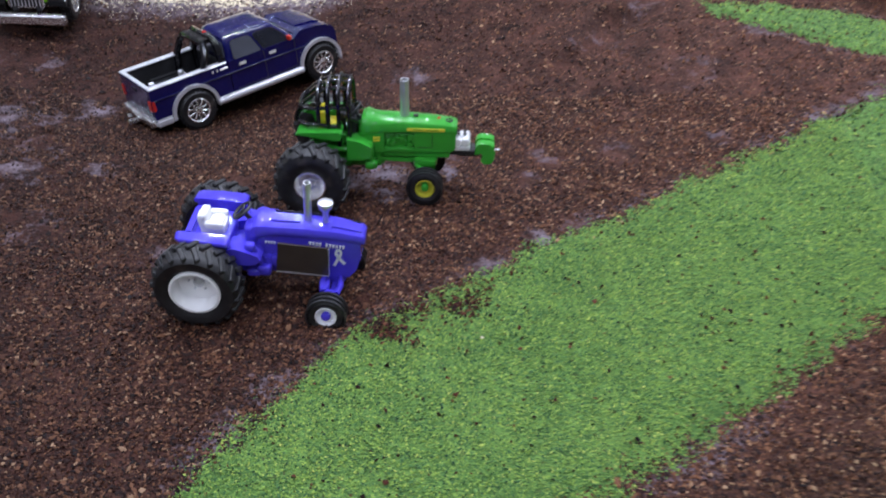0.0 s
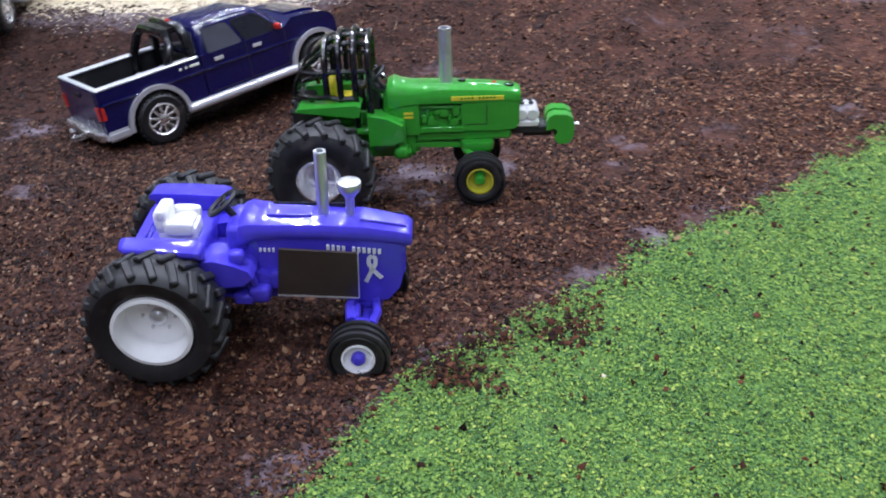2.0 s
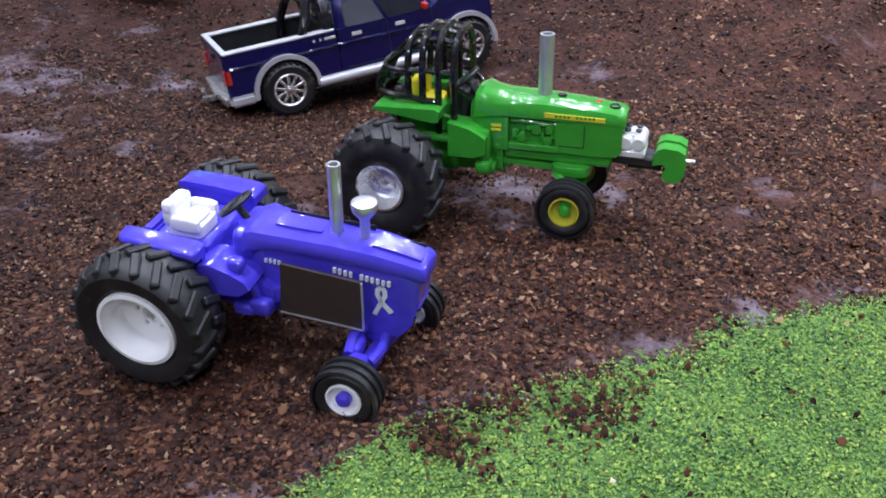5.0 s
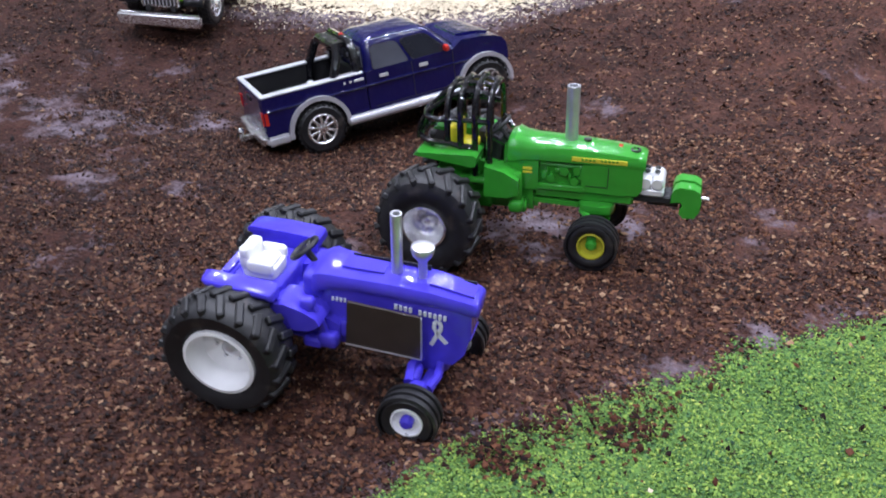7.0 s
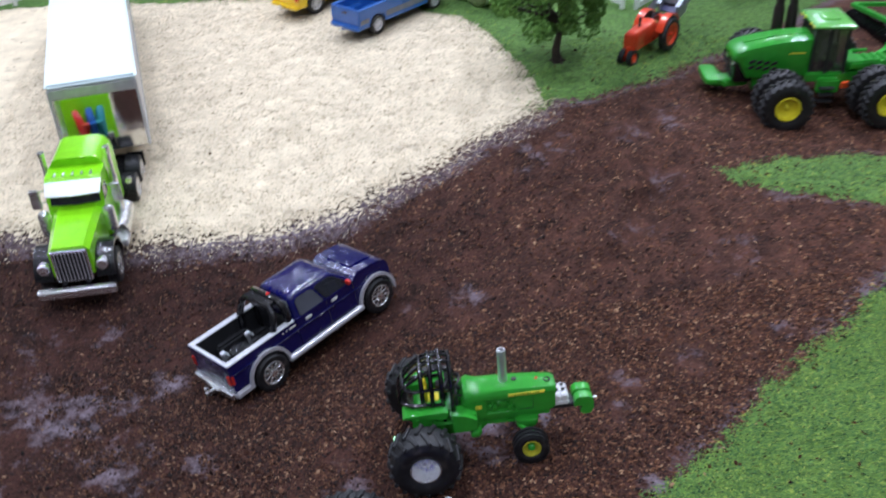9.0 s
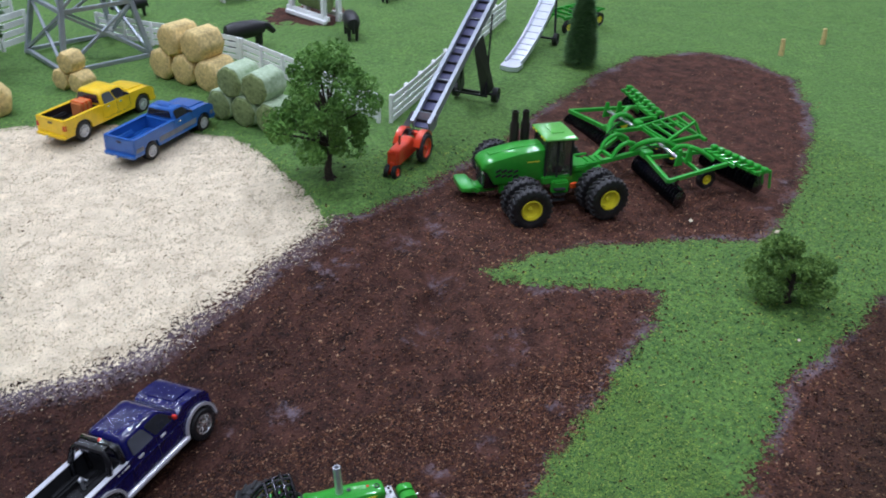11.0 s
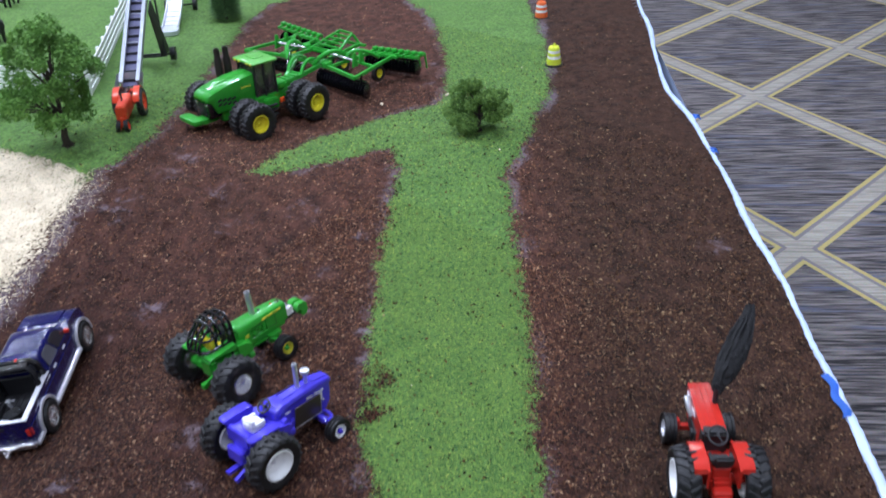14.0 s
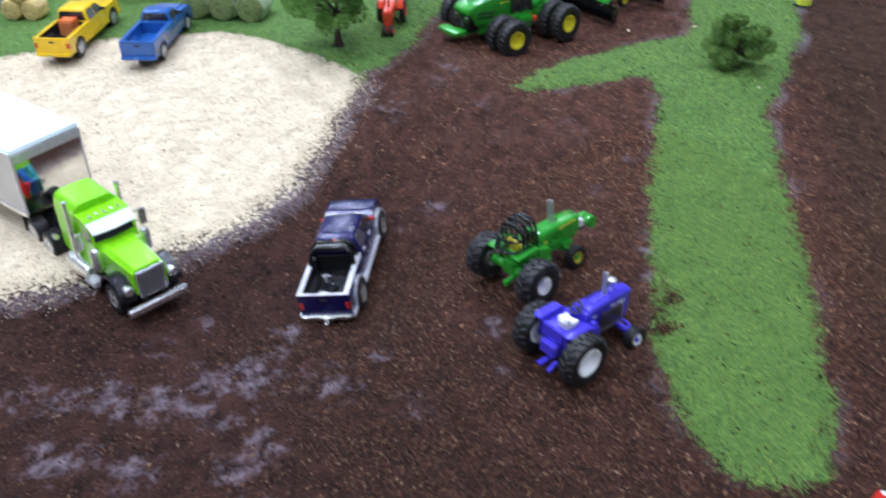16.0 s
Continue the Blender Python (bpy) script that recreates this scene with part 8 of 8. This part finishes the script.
# ---- stock and feeder ----
def cow_shape(label, x, y, yaw, mat, s=1.0):
    """A farm-animal figurine as one plain mesh."""
    body = lathe([(0, -1.5), (0.45, -1.45), (0.62, -0.9), (0.64, 0), (0.60, 0.8), (0.42, 1.4), (0, 1.5)], 14, "x")
    bms = [moved(body, z=1.45)]
    for lx, ly in ((-1.1, -0.3), (-1.1, 0.3), (1.0, -0.3), (1.0, 0.3)):
        bms.append(tube([(lx, ly, 1.3), (lx + 0.05, ly, 0.6), (lx, ly, 0)], 0.19, 7, r_end=0.12))
    bms.append(tube([(1.1, 0, 1.6), (1.75, 0, 1.5), (2.25, 0, 1.0)], 0.36, 8, r_end=0.2))
    bms.append(tube([(-1.45, 0, 1.7), (-1.6, 0, 0.9)], 0.06, 5))
    ob = part("cow_figurine", moved(join(*bms), s=s), mat, None, smooth=True)
    ob.matrix_basis = pose(x * CM, y * CM, (height(x, y) + 0.08) * CM, 0, 0, yaw)
    tagged(ob, label, "figurine", "farm animal figurines")


cow_shape("black cow figurine standing by the white fence", 9.4, 87.4, 12, HIDE_BLACK, 1.32)
cow_shape("black cow figurine standing in the pasture", 0.8, 102.5, 185, HIDE_BLACK)
cow_shape("red and white cow figurine in the pasture", 11.9, 105, 190, HIDE_RED_WHITE, 1.35)
cow_shape("black calf figurine beside the white feeder", 20.0, 87.8, 80, HIDE_BLACK, 1.25)
cow_shape("black cow figurine standing in the pasture", 28.4, 99.8, 215, HIDE_BLACK, 0.95)


def feeder():
    t = thing("cattle_feeder", "white model hay feeder on a mulch patch", "feeder", 18.5, 95.5, height(17.2, 96.2) + 0.1, -66)
    for x in (-2.6, 2.6):
        for y in (-1.0, 1.0):
            part("post", box(x - 0.25, x + 0.25, y - 0.25, y + 0.25, -0.1, 3.2, 0.04), WHITE, t)
    for y in (-1.0, 1.0):
        part("rail", box(-3.4, 3.4, y - 0.14, y + 0.14, 0.5, 1.0, 0.04), WHITE, t)
        part("top_rail", box(-2.9, 2.9, y - 0.14, y + 0.14, 2.8, 3.2, 0.04), WHITE, t)
    for k in range(6):
        part("slat", join(bar((-2.2 + 0.88 * k, -0.9, 2.9), (-2.2 + 0.88 * k, 0, 1.0), 0.1, 0.1), bar((-2.2 + 0.88 * k, 0.9, 2.9), (-2.2 + 0.88 * k, 0, 1.0), 0.1, 0.1)), GALV, t)
    part("hay", loft([[(-2.4, -0.25, 1.1), (2.4, -0.25, 1.1), (2.4, 0.25, 1.1), (-2.4, 0.25, 1.1)], [(-2.4, -0.7, 2.6), (2.4, -0.7, 2.6), (2.4, 0.7, 2.6), (-2.4, 0.7, 2.6)]], 0.1), HAY, t)
    part("trough", box(-3.2, 3.2, -1.5, -1.1, 0.2, 0.6, 0.05), WHITE, t)


feeder()
rng = np.random.RandomState(5)
patch_bm = bmesh.new()
ring_pts = [(18 + (4.6 + rng.uniform(-0.5, 0.5)) * math.cos(a), 96.5 + (4.2 + rng.uniform(-0.5, 0.5)) * math.sin(a)) for a in np.linspace(0, 2 * math.pi, 40)[:-1]]
mid_v = patch_bm.verts.new((18, 96.5, height(18, 96.5) + 0.24))
ring_v = [patch_bm.verts.new((px, py, height(px, py) + 0.14)) for px, py in ring_pts]
for a, b in zip(ring_v, ring_v[1:] + ring_v[:1]):
    patch_bm.faces.new((mid_v, a, b))
tagged(part("mulch_patch", patch_bm, DIRT, smooth=True), "brown mulch patch under the feeder", "ground", kind="structure")


# ---- track barrels ----
def barrel(x, y, mat, label):
    t = thing("safety_barrel", label, "safety barrel", x, y, height(x, y), group="track barrels")
    part("drum", lathe([(0.0, 0.1), (0.66, 0.1), (0.64, 0.6), (0.58, 0.62), (0.57, 1.1), (0.52, 1.12), (0.50, 1.6), (0.42, 1.72), (0.0, 1.75)], 24, "z"), mat, t, smooth=True)
    for z0, z1, r0, r1 in ((0.66, 0.92, 0.595, 0.585), (1.18, 1.42, 0.535, 0.525)):
        part("band", lathe([(r0 - 0.02, z0), (r0, z0), (r1, z1), (r1 - 0.02, z1)], 24, "z"), WHITE, t, "white reflective band", smooth=True)
    part("handle", tube([(-0.15, 0, 1.7), (-0.12, 0, 1.95), (0.12, 0, 1.95), (0.15, 0, 1.7)], 0.06, 6), mat, t)
    part("base", lathe([(0, 0.0), (0.82, 0.0), (0.80, 0.12), (0.62, 0.16), (0, 0.16)], 24, "z"), DARK, t, "black rubber base", smooth=True)


barrel(46.3, 38.6, HIVIZ, "lime-yellow safety barrel with white bands")
barrel(58.1, 47.6, CONE, "orange safety barrel with white bands")
barrel(70.3, 57.8, HIVIZ, "lime-yellow safety barrel with white bands")


def stump(x, y, label):
    t = thing("wood_post", label, "post", x, y, height(x, y), group="short wood posts")
    part("post_body", tube([(0, 0, -0.1), (0.05, 0, 0.9), (0, 0.05, 1.8)], 0.3, 9, r_end=0.22), STRAW, t, smooth=True)


stump(60.6, 72.0, "short tan wooden post in the grass")
stump(67.5, 73.6, "short tan wooden post in the grass")


# ---- loose crumbs: far too many to count ----
def crumbs(name, label, cat, x, y, z, size, mat, seed, flat=0.55, steep=0.35):
    """Small angular chips, each a low crooked pyramid, lying at the given places."""
    r = np.random.RandomState(seed)
    n = len(x)
    base = np.array([(1, 0, 0), (-1, 0, 0), (0, 1, 0), (0, -1, 0), (0, 0, 1)], float)
    tri = np.array([(0, 2, 4), (2, 1, 4), (1, 3, 4), (3, 0, 4)])
    sc = np.stack([size * r.uniform(0.7, 1.5, n), size * r.uniform(0.4, 1.0, n), size * flat * r.uniform(0.5, 1.2, n)], -1)
    v = base[None] * sc[:, None, :] * r.uniform(0.7, 1.3, (n, 5, 1))
    v[:, 4, 0] += 0.5 * size * r.uniform(-1, 1, n)
    v[:, 4, 1] += 0.4 * size * r.uniform(-1, 1, n)
    a, b = r.uniform(0, 2 * np.pi, n), r.normal(0, steep, n)
    ca, sa, cb, sb = np.cos(a), np.sin(a), np.cos(b), np.sin(b)
    vx, vz = v[..., 0] * cb[:, None] + v[..., 2] * sb[:, None], -v[..., 0] * sb[:, None] + v[..., 2] * cb[:, None]
    vy = v[..., 1]
    pts = np.stack([vx * ca[:, None] - vy * sa[:, None] + x[:, None], vx * sa[:, None] + vy * ca[:, None] + y[:, None], vz + z[:, None]], -1).reshape(-1, 3)
    faces = (tri[None] + 5 * np.arange(n)[:, None, None]).reshape(-1, 3)
    ob = from_arrays(name, pts, faces, mat, smooth=False)
    return tagged(ob, label, cat, kind="stuff")


def scatter(n, x0, x1, y0, y1, seed):
    r = np.random.RandomState(seed)
    return r.uniform(x0, x1, n), r.uniform(y0, y1, n), r


def zones(x, y):
    rag = ragged(x, y)
    return inside(x, y, STRIP) + rag - 0.15, inside(x, y, FIELD) + rag, inside(x, y, SAND) + rag, table_side(x, y)


def thinning(x, y):
    """How bare the ground is at a place, 0 to 1."""
    w = np.zeros_like(x)
    for bx, by, br in BARE:
        w = np.maximum(w, np.exp(-((x - bx) ** 2 + (y - by) ** 2) / (br * br)))
    return np.minimum(1.0, 1.25 * w)


# mulch chips, dense where the camera comes near
for k, (n, x0, x1, y0, y1, s0, s1) in enumerate(((150000, -17, 16, 12, 34, 0.028, 0.088), (130000, -28, 36, 8, 58, 0.035, 0.105), (50000, -30, 62, -6, 70, 0.045, 0.125), (70000, -8, 36, -5, 12, 0.03, 0.09))):
    x, y, r = scatter(n, x0, x1, y0, y1, 100 + k)
    a, b, c, d = zones(x, y)
    g = np.maximum(a, b)
    keep = (g < -0.15 + 1.0 * r.rand(n) ** 3.2) & (c < -2.0 * r.rand(n) ** 1.5) & (d > 0.3) & (r.rand(n) > 0.9 * thinning(x, y) * (value_noise(x, y, 0.7, 30) > 0.3))
    x, y, g = x[keep], y[keep], g[keep]
    size = (s0 + (s1 - s0) * r.rand(len(x)) ** 2.6) * np.where(g > 0, 0.75, 1.0)
    crumbs("mulch_chips", "loose brown bark chips strewn over the ground", "mulch", x, y, heights(x, y) + 0.005 + 0.04 * r.rand(len(x)) + 0.16 * np.clip(g / 0.9, 0, 1), size, CHIP, 200 + k, 0.7, 0.5)

# turf flock on the strip and along its edges
for k, (n, x0, x1, y0, y1, s0, s1) in enumerate(((400000, -7, 17, 8, 33, 0.018, 0.045), (70000, 10, 50, 24, 60, 0.035, 0.075))):
    x, y, r = scatter(n, x0, x1, y0, y1, 110 + k)
    a, b, c, d = zones(x, y)
    g = np.maximum(a, b)
    keep = (g > -0.35 + 0.9 * r.rand(n) ** 1.2) & (c < 0) & (d > 0.3)
    x, y, g = x[keep], y[keep], g[keep]
    lift = 0.012 + 0.14 * np.clip(g / 0.9, 0, 1)
    crumbs("turf_flock", "loose green turf flock on the grass", "grass", x, y, heights(x, y) + lift + 0.015 + 0.03 * r.rand(len(x)), s0 + (s1 - s0) * r.rand(len(x)) ** 1.8, TURF_CRUMB, 210 + k, 1.0, 0.6)

# flock strewn over the edge of the lot
x, y, r = scatter(60000, -26, 10, 49, 79, 119)
a, b, c, d = zones(x, y)
keep = (b > -1.6) & (c > -0.8) & (c < 1.5 * r.rand(len(x)) ** 2.2)
x, y = x[keep], y[keep]
crumbs("turf_flock", "loose green turf flock spilt over the sawdust edge", "grass", x, y, heights(x, y) + 0.13, 0.03 + 0.05 * r.rand(len(x)) ** 1.8, TURF_CRUMB, 219, 1.0, 0.6)

# brown chips lying on the turf
x, y, r = scatter(11500, -7, 46, 8, 62, 120)
a, b, c, d = zones(x, y)
g = np.maximum(a, b)
keep = (g > 0.0) & (c < 0) & (d > 0.3) & (r.rand(len(x)) < 0.6 + 0.4 * np.exp(-g / 1.2))
x, y = x[keep], y[keep]
crumbs("chips_on_turf", "dark chips scattered on the turf", "mulch", x, y, heights(x, y) + 0.2, 0.03 + 0.07 * r.rand(len(x)) ** 2.0, DARK_CHIP, 220, 1.2, 0.7)
# a heap of chips spilt onto the strip beside the violet tractor
heaps = ((2.1, 20.2, 0.34, 0.24, 200), (2.6, 20.9, 0.35, 0.3, 90), (0.0, 19.05, 0.38, 0.24, 230), (0.7, 18.5, 0.3, 0.2, 40), (1.2, 19.9, 1.0, 0.6, 130))
hx, hy = (np.concatenate([r.normal(h[axis], h[axis + 2], h[4]) for h in heaps]) for axis in (0, 1))
crumbs("spilt_chips", "brown chips spilt onto the turf edge", "mulch", hx, hy, heights(hx, hy) + 0.2, 0.03 + 0.06 * r.rand(len(hx)) ** 2, DARK_CHIP, 221, 0.8, 0.5)

# pale crumbs of the lot, thinning out over its edge
x, y, r = scatter(105000, -26, 9, 40, 79, 130)
a, b, c, d = zones(x, y)
keep = (c > -2.3 * r.rand(len(x)) ** 1.7)
x, y, c = x[keep], y[keep], c[keep]
crumbs("sawdust_crumbs", "pale sawdust crumbs of the lot", "sawdust", x, y, heights(x, y) + 0.1 * np.clip(c / 0.5, 0, 1) + 0.018 + 0.02 * r.rand(len(x)), np.where(c > 0.3, 0.03, 0.018) + 0.048 * r.rand(len(x)) ** 2, SAND_CRUMB, 230, 0.8, 0.5)

x, y, r = scatter(1500, -28, 10, 42, 78, 131)
c = zones(x, y)[2]
keep = c > 0.2
x, y = x[keep], y[keep]
crumbs("lot_specks", "brown specks lying on the sawdust lot", "debris", x, y, heights(x, y) + 0.12, 0.03 + 0.10 * r.rand(len(x)) ** 4, SPECK, 231)

# a few white flecks and clods
r = np.random.RandomState(7)
fx, fy = np.array([2.64, 35.2, 44.0, 58.0, 30.9, 27.0]), np.array([18.9, 42.3, 40.5, 33.0, 45.9, 31.0])
crumbs("pale_flecks", "pale flecks lying on turf and mulch", "debris", fx, fy, heights(fx, fy) + 0.2, np.array([0.07, 0.2, 0.10, 0.16, 0.2, 0.12]), SAND_CRUMB, 240)
